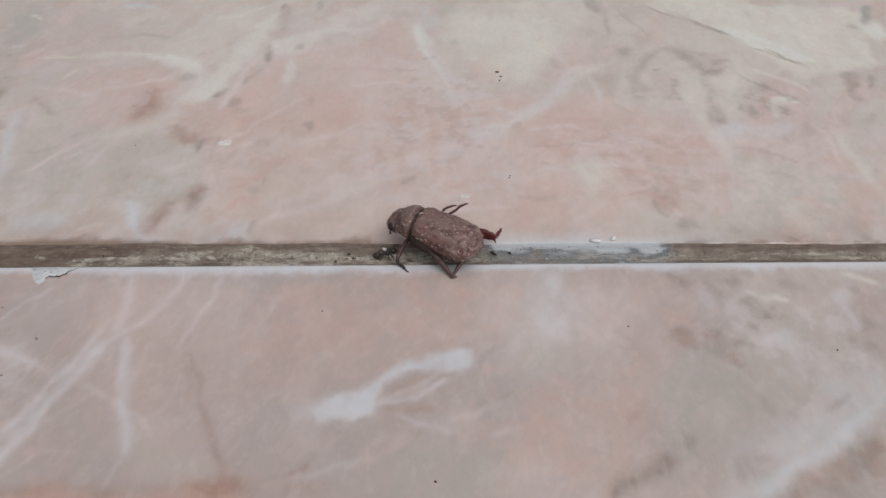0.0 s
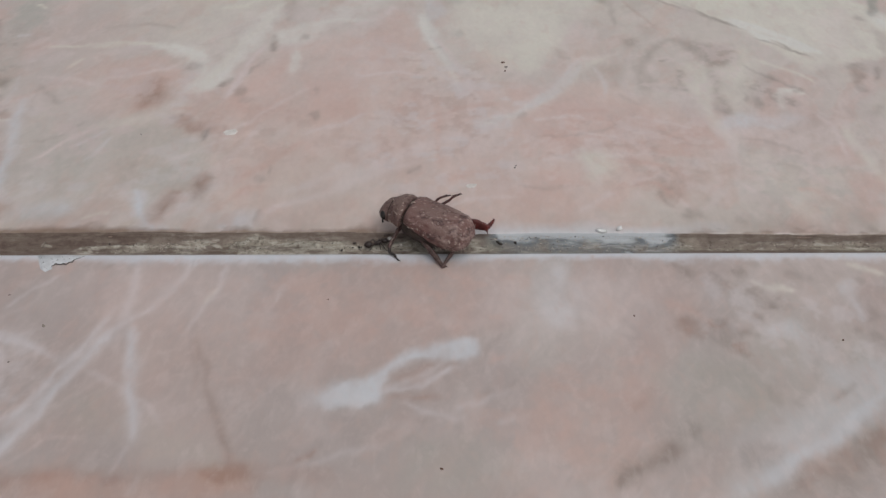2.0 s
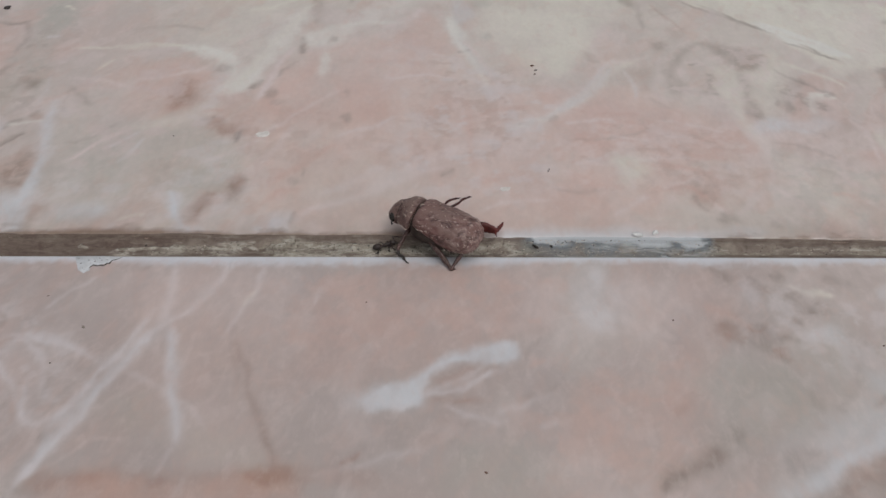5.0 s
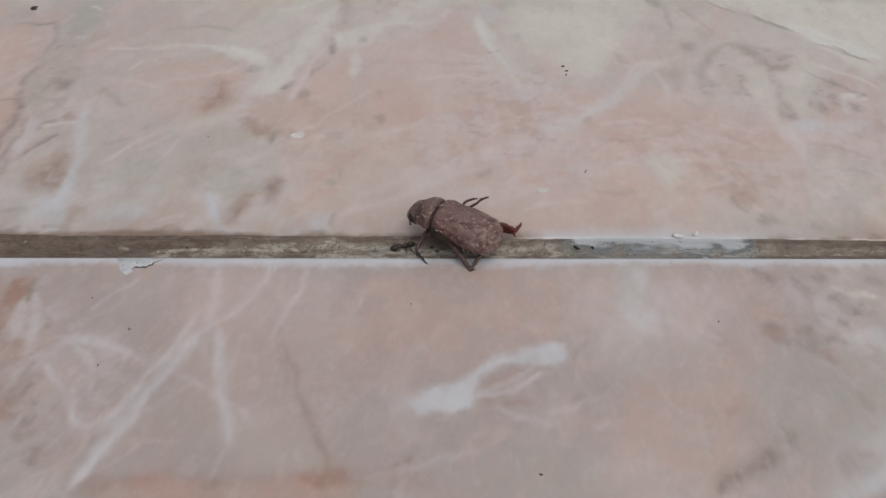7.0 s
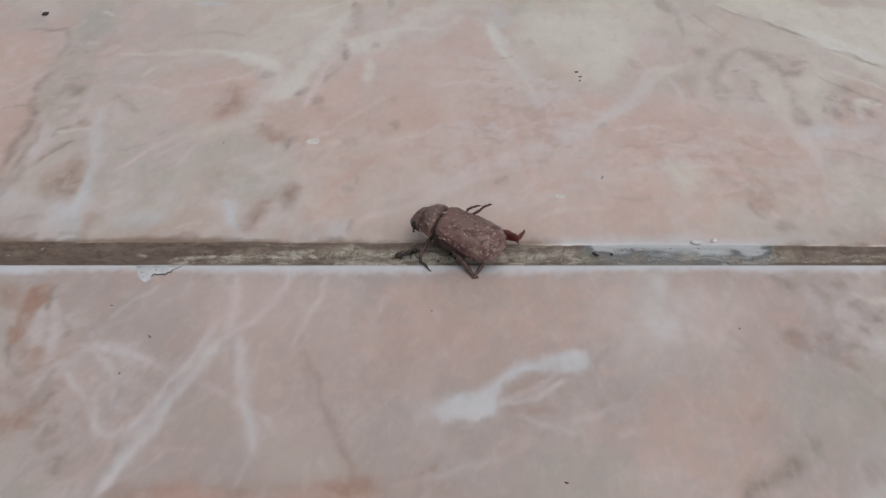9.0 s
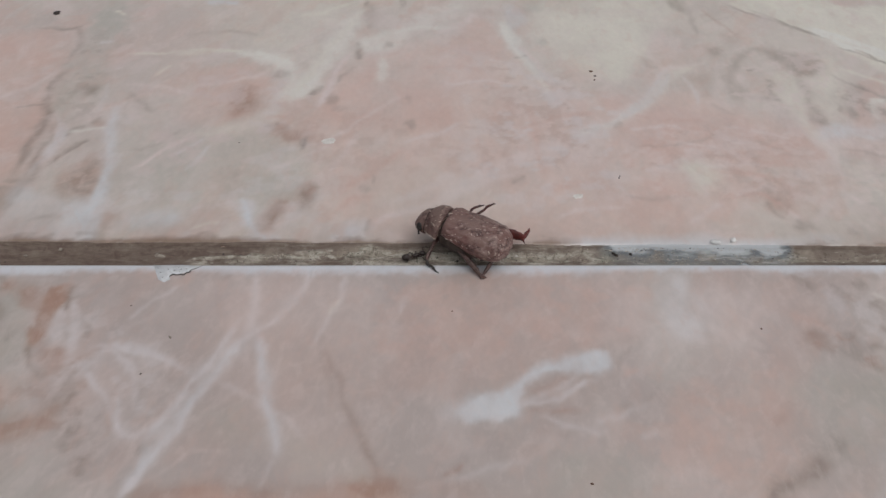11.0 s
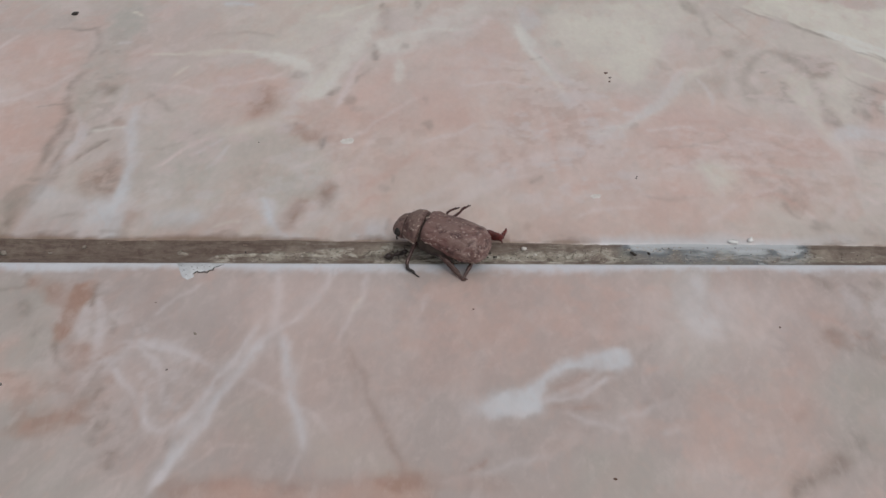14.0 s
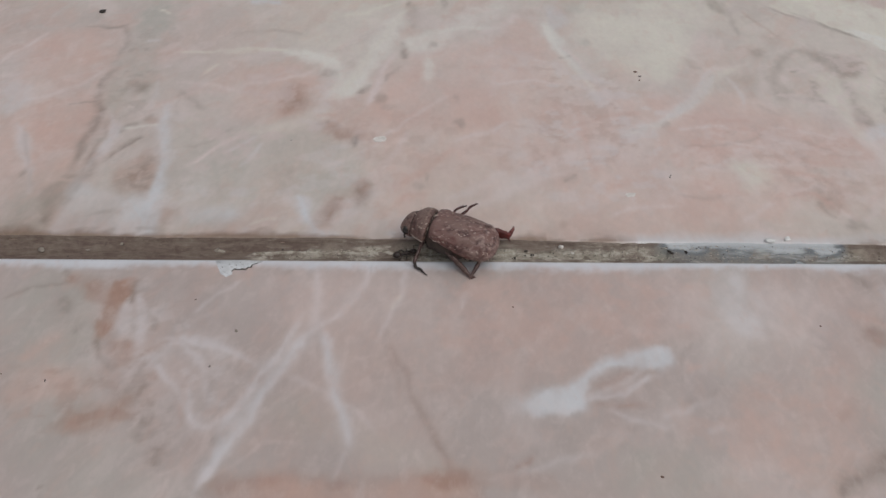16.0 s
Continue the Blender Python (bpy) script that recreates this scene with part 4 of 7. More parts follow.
    m.vein(ROSE, .42, 1.0, (-38.6, 28.9), (-34.0, 31.4), (-29.4, 38.5), (-24.5, 44.1))
    m.vein(ROSE, .37, 1.0, (-45.2, 21.7), (-40.1, 24.9), (-34.9, 29.8))
    m.vein(SALMON, .40, 1.4, (-32.4, 17.4), (-27.2, 21.9), (-23.6, 27.9))
    m.vein(ROSE, .42, 1.0, (-23.6, 29.9), (-18.8, 31.6), (-13.3, 36.0))
    m.vein(ROSE, .44, 1.0, (-16.3, 48.1), (-8.9, 50.2), (-2.8, 48.3))
    m.vein(SALMON, .40, 1.4, (-3.4, 33.5), (4.0, 38.0), (10.0, 38.9))
    m.vein(ROSE, .48, 1.0, (13.7, 32.8), (21.0, 35.1), (27.2, 33.0))
    m.vein(TAUPE, .16, 0.8, (14.8, 28.6), (22.4, 29.1), (29.8, 32.1))
    m.vein(ROSE, .42, 1.0, (30.5, 34.7), (36.0, 33.6), (41.6, 30.6))
    m.vein(ROSE, .50, 0.9, (14.4, 22.3), (21.1, 23.9), (26.5, 27.2))
    m.vein(SALMON, .40, 1.3, (28.9, 22.5), (33.8, 21.0), (36.4, 18.1))
    m.vein(TAUPE, .14, 1.0, (10.5, 16.4), (15.4, 14.7), (19.1, 15.8))
    m.vein(ROSE, .42, 1.1, (27.8, 15.8), (32.0, 18.0), (35.3, 17.4))
    m.vein(ROSE, .44, 0.9, (0.1, 10.8), (5.6, 13.2), (10.7, 12.9))
    m.vein(SALMON, .35, 1.6, (-0.7, 17.7), (4.8, 18.9), (9.8, 17.1))
    m.vein(SALMON, .35, 1.5, (-35.4, 9.1), (-30.5, 14.6), (-27.1, 15.3))
    m.vein(ROSE, .50, 0.9, (-66.2, 23.0), (-62.6, 27.5), (-57.8, 32.0))
    m.vein(TAUPE, .16, 0.8, (-67.3, 27.8), (-63.8, 29.4), (-60.9, 33.2))
    m.vein(ROSE, .42, 1.3, (-73.9, 47.5), (-68.9, 47.9), (-62.3, 45.6))
    m.vein(TAUPE, .14, 1.1, (-66.3, 67.1), (-59.8, 69.1), (-52.8, 67.3))
    m.vein(CREAM, .50, 1.4, (-46.7, 74.8), (-39.9, 77.4), (-35.4, 81.5))
    m.vein(SALMON, .30, 1.3, (-20.3, 54.3), (-15.0, 54.7), (-9.7, 53.3))
    m.vein(ROSE, .42, 1.4, (-18.9, 67.7), (-14.3, 70.2), (-9.3, 76.6))
    m.vein(ROSE, .42, 1.0, (45.4, 16.0), (48.1, 13.2), (51.9, 11.8))
    m.vein(ROSE, .42, 1.1, (56.3, 20.3), (57.5, 16.0), (60.3, 13.8))
    m.vein(TAUPE, .12, 1.1, (49.6, 21.9), (54.6, 20.4), (57.1, 17.4))
    m.vein(SALMON, .30, 1.2, (52.8, 14.6), (56.6, 13.2), (59.1, 10.4))
    m.vein(ROSE, .42, 1.0, (63.4, 36.6), (64.9, 29.7), (64.0, 21.8))
    m.vein(CREAM, .50, 1.0, (57.5, 54.1), (61.9, 51.0), (66.5, 45.9))
    m.vein(ROSE, .50, 1.7, (-32.8, 5.3), (-27.8, 8.5), (-23.8, 11.1), (-18.0, 14.2), (-11.1, 18.9), (-3.9, 22.5))
    m.field(MILK, .36, 0.7, (-33.3, 4.7), (-30.9, 8.5), (-27.8, 8.7), (-28.3, 6.7), (-27.1, 4.7))
    m.vein(TAUPE, .30, 0.7, (-27.6, 10.3), (-27.9, 6.7))
    m.vein(SALMON, .50, 1.1, (21.7, 20.5), (27.6, 22.9), (33.3, 20.8))
    m.vein(BROWN, .20, 0.7, (35.6, 19.3), (37.0, 15.0), (34.2, 10.9))
    m.vein(ROSE, .42, 0.9, (21.7, 30.2), (27.0, 28.5), (33.9, 30.2))
    m.vein(ROSE, .42, 1.0, (24.8, 22.3), (30.7, 24.6), (36.6, 23.1))
    m.vein(TAUPE, .14, 0.8, (16.1, 24.6), (21.2, 22.3))
    m.dab(CREAM, .50, (23.9, 22.3), (2.3, 2.7))
    m.vein(SALMON, .45, 1.2, (14.4, 38.8), (20.8, 36.1), (27.8, 37.0))
    m.vein(SALMON, .40, 0.9, (26.7, 15.0), (31.5, 17.1), (34.3, 14.3))
    m.vein(BROWN, .16, 0.8, (36.0, 27.8), (40.4, 26.6), (42.7, 22.3))
    m.vein(ROSE, .38, 1.1, (47.2, 37.0), (46.9, 28.6), (45.8, 20.8), (43.9, 12.3))
    m.dab(BROWN, .18, (33.7, 13.6), (1.7, 1.9))
    m.vein(SALMON, .40, 1.3, (-1.1, 40.5), (-1.2, 30.1), (-0.9, 20.7))
    m.vein(ROSE, .34, 1.0, (-4.4, 31.8), (1.5, 36.1), (8.4, 37.0))
    m.vein(TAUPE, .20, 0.7, (-5.9, 18.9), (-3.8, 21.0))
    m.field(ASH, .22, 2.1, (-94.9, 21.9), (-66.0, 24.7), (-37.0, 21.2), (-35.9, 7.5), (-89.0, 7.1))
    m.field(TAUPE, .14, 1.1, (-93.7, 18.7), (-85.7, 18.8), (-82.6, 7.1), (-89.0, 7.1))
    m.field(TAUPE, .3, 0.7, (-83.6, 14.2), (-83.5, 20.8), (-81.9, 28.5), (-79.8, 24.5), (-81.2, 18.3), (-81.4, 12.4), (-82.8, 7.6), (-85.2, 7.6))
    m.vein(TAUPE, .24, 1.1, (-79.7, 24.2), (-78.2, 27.9), (-75.4, 30.9))
    m.vein(TAUPE, .13, 0.7, (-95.9, 32.4), (-92.4, 24.4), (-88.8, 17.0))
    m.field(BROWN, .24, 0.9, (-78.0, 18.6), (-75.4, 23.3), (-71.8, 26.5), (-69.7, 20.9), (-68.8, 15.8), (-72.3, 15.0))
    m.flecks(TAUPE, .3, 1.6, (-78.0, 18.6), (-71.8, 26.5), (-68.4, 15.8), (-72.2, 14.9))
    m.dab(TAUPE, .3, (-80.2, 46.1), (1.7, 1.9))
    m.dab(BROWN, .3, (-74.9, 36.1), (1.4, 1.2))
    m.dab(BROWN, .2, (-92.1, 44.2), (1.3, 1.2))
    m.field(BROWN, .26, 1.5, (-55.2, 44.6), (-52.9, 48.0), (-48.9, 46.5), (-47.9, 40.2), (-50.6, 38.0), (-53.9, 38.7))
    m.field(BROWN, .26, 1.1, (-45.3, 33.6), (-41.5, 35.0), (-37.3, 32.3), (-37.1, 29.6), (-41.8, 29.9))
    m.vein(TAUPE, .35, 1.1, (-39.9, 31.6), (-39.8, 28.6))
    m.vein(BROWN, .4, 1.5, (-42.5, 8.5), (-41.7, 11.6), (-40.4, 15.3))
    m.dab(TAUPE, .25, (-41.8, 11.7), (1.0, 2.4))
    m.vein(MILK, .34, 1.6, (-73.9, 41.4), (-71.8, 31.3), (-69.8, 22.1), (-68.9, 16.1), (-69.0, 8.3))
    m.field(MILK, .38, 1.1, (-73.7, 14.9), (-69.2, 16.6), (-66.2, 13.3), (-66.9, 7.8), (-72.3, 7.7))
    m.vein(LILAC, .4, 1.0, (-82.6, 37.6), (-80.0, 32.6), (-80.3, 28.5), (-80.4, 23.9))
    m.vein(CHALK, .35, 0.9, (-80.0, 32.6), (-77.4, 33.4), (-73.0, 34.7))
    m.field(CHALK, .4, 1.0, (-56.4, 60.7), (-51.0, 60.1), (-44.3, 55.6), (-39.3, 51.4), (-38.9, 46.6), (-42.7, 48.1), (-44.8, 44.0), (-46.6, 44.7), (-44.6, 50.5), (-47.7, 54.7), (-52.4, 56.5))
    m.vein(CREAM, .4, 1.2, (-67.8, 59.4), (-59.9, 60.0), (-56.4, 60.7))
    m.vein(LILAC, .35, 1.1, (-45.8, 8.0), (-45.7, 12.8), (-46.8, 15.1))
    m.field(MILK, .3, 1.1, (-61.6, 11.5), (-56.1, 12.1), (-54.3, 9.5), (-59.5, 8.4))
    m.vein(TAUPE, .2, 1.1, (-95.3, 70.1), (-88.6, 69.4))
    m.flecks(TAUPE, .22, 2.2, (-90.6, 67.2), (-82.9, 69.2), (-75.7, 38.4), (-81.9, 35.3))
    m.flecks(ROSE, .3, 2.5, (-111.9, 64.8), (-88.9, 61.4), (-80.2, 22.0), (-94.4, 20.7))
    m.flecks(SALMON, .3, 2.5, (-75.1, 56.3), (-51.7, 51.3), (-47.6, 21.1), (-65.1, 21.0))
    m.flecks(LILAC, .3, 2.5, (-79.5, 56.2), (-39.3, 51.4), (-36.0, 8.6), (-67.0, 8.3))
    # two broad pale washes: brighter light at the far right, painted into the print
    m.field(CREAM, .16, 3.5, (-7.3, 76.7), (68.4, 77.7), (52.2, 35.7), (29.6, 41.4), (7.3, 45.7), (-8.9, 52.2))
    m.field(ROSE, .14, 3.1, (-9.1, 50.5), (54.5, 41.7), (44.2, 15.0), (-11.2, 19.2))
    m.vein(CREAM, .34, 1.8, (32.7, 56.4), (26.2, 53.0), (21.6, 45.1), (16.9, 39.4), (11.1, 34.2), (3.6, 31.2))
    m.vein(LILAC, .35, 1.3, (26.2, 53.0), (21.6, 45.1), (16.9, 39.4), (11.1, 34.2))
    m.vein(CHALK, .4, 1.2, (-4.6, 74.7), (-4.3, 64.7), (-1.9, 58.2), (0.6, 52.3), (2.7, 42.6))
    m.vein(CHALK, 1, 1.5, (56.6, 69.7), (59.1, 66.4), (62.5, 60.3))
    m.vein(CHALK, 1, 1.0, (56.6, 69.7), (59.1, 66.4), (62.5, 60.3))
    m.flecks(SALMON, .35, 1.6, (12.7, 38.1), (45.0, 34.2), (44.2, 23.6), (37.0, 11.6), (16.9, 14.8), (11.4, 23.2))
    m.flecks(TAUPE, .13, 1.4, (15.7, 33.9), (34.8, 36.9), (43.7, 22.2), (37.0, 11.6), (25.4, 14.8))
    m.flecks(ROSE, .4, 2.0, (9.9, 36.6), (50.2, 35.6), (41.2, 11.7), (6.2, 14.7))
    m.flecks(BROWN, .25, 1.8, (-8.6, 57.3), (12.1, 49.1), (7.7, 23.2), (-10.9, 23.0))
    m.flecks(LILAC, .3, 2.4, (-8.6, 57.3), (14.8, 41.2), (9.2, 11.4), (-11.7, 11.2))
    m.dab(CREAM, .4, (24.2, 20.8), (2.9, 2.7))
    m.dab(MILK, .35, (48.2, 32.2), (2.3, 1.9))
    m.field(TAUPE, .14, 1.1, (44.9, 61.9), (57.3, 58.9), (54.0, 51.2), (50.1, 51.2), (44.9, 56.2))
    m.flecks(ROSE, .45, 1.5, (36.2, 59.8), (59.4, 60.0), (50.2, 35.6), (31.2, 41.4))
    m.vein(TAUPE, .2, 1.3, (13.7, 35.3), (11.9, 34.2))
    m.field(CREAM, .35, 1.3, (4.7, 72.8), (24.5, 77.1), (24.8, 65.1), (19.5, 52.5), (12.1, 49.1), (7.7, 54.0))
    m.vein(CHALK, 1, 1.2, (60.6, 63.9), (65.0, 60.3), (69.4, 56.3))
    m.vein(CHALK, .8, 0.7, (60.6, 63.9), (65.0, 60.3), (69.4, 56.3))
    m.vein(TAUPE, .3, 0.5, (59.8, 62.3), (64.1, 58.7), (68.2, 55.2))
    m.vein(CHALK, .5, 1.1, (58.0, 41.1), (61.1, 43.4), (63.5, 41.8))
    m.flecks(TAUPE, .3, 1.8, (54.7, 48.3), (65.3, 44.9), (61.3, 37.3), (51.7, 37.3))
    m.flecks(ROSE, .35, 2.0, (49.5, 34.5), (74.7, 34.4), (64.2, 7.5), (42.4, 7.6))
    m.flecks(ASH, .3, 2.2, (47.3, 26.4), (70.5, 23.7), (63.4, 5.4), (41.9, 5.5))
    m.field(SALMON, .3, 1.0, (63.7, 18.8), (68.6, 18.7), (63.4, 5.4), (60.2, 7.5))
    m.vein(MILK, .5, 0.8, (-47.6, 15.4), (-45.9, 11.1), (-44.1, 7.4), (-41.5, 5.2))
    m.field(MILK, .35, 0.6, (-46.2, 6.2), (-42.1, 6.9), (-38.7, 5.4), (-39.2, 4.4), (-45.5, 4.4))
    m.vein(MILK, .32, 0.9, (-70.7, 24.7), (-69.3, 17.7), (-68.5, 10.0), (-67.8, 4.4))
    m.dab(TAUPE, .25, (-37.4, 15.6), (1.2, 2.0))
    m.field(BROWN, .15, 0.7, (-43.8, 11.1), (-42.4, 14.9), (-40.6, 13.8), (-40.8, 9.0), (-42.4, 6.9))
    m.field(MILK, .35, 0.7, (-33.6, 6.6), (-30.7, 10.0), (-27.5, 11.1), (-27.0, 5.1), (-32.7, 4.6))
    m.field(TAUPE, .16, 0.7, (-67.7, 11.1), (-64.8, 11.3), (-63.8, 7.9), (-66.0, 6.5))
    m.vein(TAUPE, .16, 0.7, (-78.3, 10.0), (-74.5, 10.4))
    m.flecks(LILAC, .2, 1.8, (-67.3, 19.9), (-28.6, 19.9), (-27.4, 5.1), (-62.9, 5.1))
    m.flecks(SALMON, .3, 2.0, (-43.2, 22.3), (-28.8, 22.3), (-27.4, 5.1), (-40.5, 5.1))
    m.field(ASH, .2, 2.1, (-29.9, 24.9), (-11.2, 24.1), (-10.2, 12.6), (-28.7, 10.6))
    m.vein(CHALK, .42, 1.7, (-33.5, 61.6), (-27.6, 68.3), (-21.0, 70.3), (-13.6, 70.3))
    m.vein(CREAM, .35, 1.4, (-43.7, 43.4), (-40.7, 54.2), (-37.4, 65.9), (-32.7, 79.0))
    m.dab(CHALK, .4, (-27.9, 53.8), (1.0, 4.1))
    m.field(BROWN, .25, 0.8, (-46.6, 34.7), (-42.7, 35.1), (-40.7, 31.2), (-43.4, 29.5))
    m.flecks(BROWN, .16, 2.2, (-41.0, 41.2), (-3.4, 34.0), (-4.3, 22.2), (-38.1, 22.1))
    m.dab(TAUPE, .25, (-38.1, 17.1), (1.1, 2.3))
    m.dab(BROWN, .25, (-38.1, 15.5), (1.4, 2.5))
    m.field(ROSE, .12, 3.5, (-48.2, 79.0), (7.8, 79.3), (7.9, 37.0), (-39.7, 36.8))
    m.field(CHALK, .35, 0.7, (-5.0, 74.8), (-2.1, 68.9), (-1.2, 63.1), (-3.0, 62.2), (-5.0, 67.0))
    m.vein(ROSE, .35, 0.9, (-2.4, 64.0), (1.7, 54.4), (4.8, 43.6), (6.6, 38.5))
    m.flecks(LILAC, .2, 2.4, (-17.4, 67.0), (16.2, 46.2), (11.2, 16.3), (-17.5, 21.0))
    m.vein(CHALK, .9, 1.0, (57.3, 70.2), (61.9, 66.8), (65.9, 62.5), (70.9, 56.1))
    bare_rim_shine(m, 0.5, 0.2)
    soiled_rim(m)


def near_print(m):
    m.ground(19, 0.4)
    m.field(ASH, .35, 2.0, (-86.2, -2.4), (-71.4, -2.3), (-68.5, -18.7), (-59.7, -30.4), (-56.9, -36.3), (-56.9, -38.4), (-71.9, -38.5))
    m.field(SALMON, .30, 1.9, (-23.7, -1.6), (11.7, -1.3), (8.1, -14.3), (3.5, -15.3), (-5.6, -19.1), (-14.2, -22.7), (-23.7, -22.8))
    m.field(ASH, .25, 1.9, (11.4, -2.7), (18.8, -1.5), (14.1, -19.9), (8.2, -19.9))
    m.field(ASH, .30, 1.6, (-44.0, -23.8), (-39.9, -23.8), (-36.8, -28.7), (-37.1, -31.8), (-41.6, -31.1), (-44.8, -27.2))
    m.field(ASH, .35, 1.5, (-35.5, -27.9), (-31.6, -28.7), (-26.3, -31.7), (-25.0, -34.7), (-33.8, -34.0))
    m.field(ASH, .35, 1.9, (-5.7, -30.0), (0.9, -29.2), (9.4, -33.7), (8.3, -37.9), (-6.9, -38.0))
    m.field(SALMON, .18, 1.7, (10.8, -28.3), (15.1, -29.1), (17.0, -31.4), (15.0, -33.6), (12.1, -32.9))
    m.field(SALMON, .18, 1.7, (11.2, -21.7), (13.7, -22.5), (12.4, -27.1), (10.2, -26.7))
    m.field(ASH, .35, 2.7, (25.4, -17.3), (57.0, -11.6), (50.1, -29.4), (39.5, -28.5), (28.9, -32.3), (25.2, -29.3))
    m.field(SALMON, .25, 1.7, (9.6, -21.7), (23.9, -21.8), (23.8, -26.1), (21.3, -29.2), (13.2, -32.3), (9.5, -31.5))
    # warm reflection in the glaze at the lower edge, painted as brown print
    m.field(BROWN, .42, 1.0, (-49.1, -37.0), (-47.3, -35.0), (-42.3, -35.4), (-36.1, -35.6), (-34.9, -34.9), (-30.0, -34.8), (-24.4, -35.5), (-23.8, -34.3), (-21.9, -35.4), (-20.7, -36.9), (-20.8, -38.8), (-48.7, -39.0))
    m.field(BROWN, .40, 0.7, (-50.2, -38.3), (-50.2, -35.6), (-48.7, -34.3), (-46.8, -36.2), (-46.7, -38.3))
    m.field(SALMON, .40, 0.8, (-48.0, -37.6), (-46.5, -36.0), (-36.0, -36.2), (-24.4, -36.2), (-21.4, -37.6), (-21.4, -38.8), (-47.8, -39.0))
    m.dab(BROWN, .30, (-36.4, -36.0), (0.9, 0.6))
    m.dab(BROWN, .25, (-25.3, -36.2), (1.8, 0.6))
    m.dab(BROWN, .25, (-44.6, -36.4), (1.8, 0.7))
    m.field(BROWN, .36, 0.6, (-74.5, -5.2), (-72.6, -4.6), (-70.2, -4.8), (-68.9, -8.9), (-70.6, -8.5), (-73.1, -6.8))
    m.field(BROWN, .55, 0.5, (-70.1, -4.6), (-68.9, -4.0), (-66.8, -4.5), (-66.5, -6.7), (-67.3, -8.3), (-67.4, -9.9), (-67.0, -12.0), (-67.1, -13.9), (-67.2, -14.9), (-68.4, -13.5), (-69.4, -11.0), (-69.2, -8.4))
    m.field(BROWN, .50, 0.5, (-69.9, -12.0), (-68.7, -12.5), (-67.4, -14.4), (-67.8, -15.4), (-69.4, -14.9))
    m.field(BROWN, .50, 0.6, (-67.2, -14.9), (-64.8, -14.7), (-63.7, -16.3), (-63.6, -18.7), (-65.4, -18.7), (-66.6, -16.8))
    m.field(TAUPE, .50, 0.6, (-69.2, -15.4), (-68.1, -15.4), (-66.9, -17.3), (-65.4, -18.7), (-65.3, -20.1), (-66.7, -19.2), (-68.3, -17.3))
    m.field(LILAC, .44, 0.4, (-66.4, -13.9), (-67.2, -12.5), (-67.1, -10.4), (-66.5, -8.9), (-65.5, -9.4), (-65.3, -11.4), (-65.1, -13.4))
    m.field(LILAC, .44, 0.5, (-65.9, -6.7), (-64.3, -7.8), (-63.1, -10.4), (-62.7, -13.9), (-62.3, -17.3), (-63.1, -18.2), (-64.1, -15.9), (-64.5, -12.9), (-65.0, -9.9))
    m.vein(TAUPE, .28, 1.0, (-66.8, -4.5), (-66.4, -6.7), (-65.9, -9.2))
    m.dab(TAUPE, .30, (-62.1, -12.7), (0.6, 1.2))
    m.dab(BROWN, .36, (-75.6, -3.6), (0.7, 0.9))
    m.dab(TAUPE, .25, (-76.6, -2.1), (0.6, 1.1))
    m.vein(TAUPE, .20, 0.8, (-83.9, -8.2), (-81.8, -5.9), (-78.3, -4.7), (-75.7, -4.6))
    m.vein(TAUPE, .23, 1.6, (-76.2, -7.7), (-73.9, -10.6))
    m.dab(TAUPE, .20, (-71.7, -13.2), (0.6, 0.9))
    m.vein(BROWN, .30, 0.9, (-62.4, -17.9), (-60.7, -16.3), (-59.5, -14.9))
    m.field(LILAC, .26, 0.7, (-65.2, -20.5), (-64.0, -18.7), (-61.4, -18.7), (-60.1, -16.0), (-58.6, -15.0), (-58.8, -18.6), (-61.0, -20.0), (-63.3, -21.2))
    m.vein(LILAC, .40, 0.8, (-60.1, -16.0), (-58.1, -15.4), (-55.9, -17.5), (-54.4, -20.0), (-53.2, -23.0), (-52.2, -25.7))
    m.vein(LILAC, .32, 0.6, (-57.8, -15.0), (-54.3, -16.3), (-50.9, -17.6), (-47.6, -19.2))
    m.vein(TAUPE, .20, 0.8, (-52.7, -21.5), (-52.9, -24.4))
    m.dab(BROWN, .25, (-60.6, -20.9), (0.8, 0.7))
    m.dab(TAUPE, .25, (-62.3, -21.4), (0.7, 1.2))
    m.field(BROWN, .36, 0.8, (-69.4, -28.8), (-68.1, -26.5), (-64.5, -25.0), (-63.2, -24.0), (-62.1, -25.2), (-63.3, -27.1), (-65.3, -29.1), (-67.7, -29.6))
    m.field(SALMON, .20, 1.2, (-74.2, -20.6), (-68.3, -19.6), (-66.5, -23.1), (-69.6, -24.0), (-72.6, -23.2))
    m.field(SALMON, .20, 1.2, (-78.0, -23.2), (-74.2, -22.3), (-71.6, -24.0), (-74.3, -25.8), (-77.0, -25.8))
    m.vein(SALMON, .25, 1.7, (-77.4, -19.2), (-75.7, -16.4), (-73.3, -13.8))
    m.dab(TAUPE, .40, (-61.5, -23.3), (0.5, 1.1))
    m.dab(TAUPE, .25, (-62.9, -23.3), (0.9, 0.8))
    m.dab(TAUPE, .34, (-59.2, -27.0), (0.6, 0.7))
    m.dab(TAUPE, .28, (-58.2, -29.5), (1.0, 0.9))
    m.vein(TAUPE, .31, 1.6, (-56.7, -31.0), (-56.6, -32.5), (-56.7, -34.0))
    m.vein(BROWN, .25, 0.9, (-56.9, -23.9), (-55.7, -26.0), (-55.0, -28.2))
    m.dab(TAUPE, .36, (-50.5, -30.8), (0.6, 0.6))
    m.vein(LILAC, .32, 0.7, (-55.6, -22.2), (-54.1, -27.6))
    m.dab(TAUPE, .30, (-68.3, -36.3), (0.2, 0.4))
    m.vein(TAUPE, .16, 1.1, (-51.7, -37.7), (-51.1, -36.8))
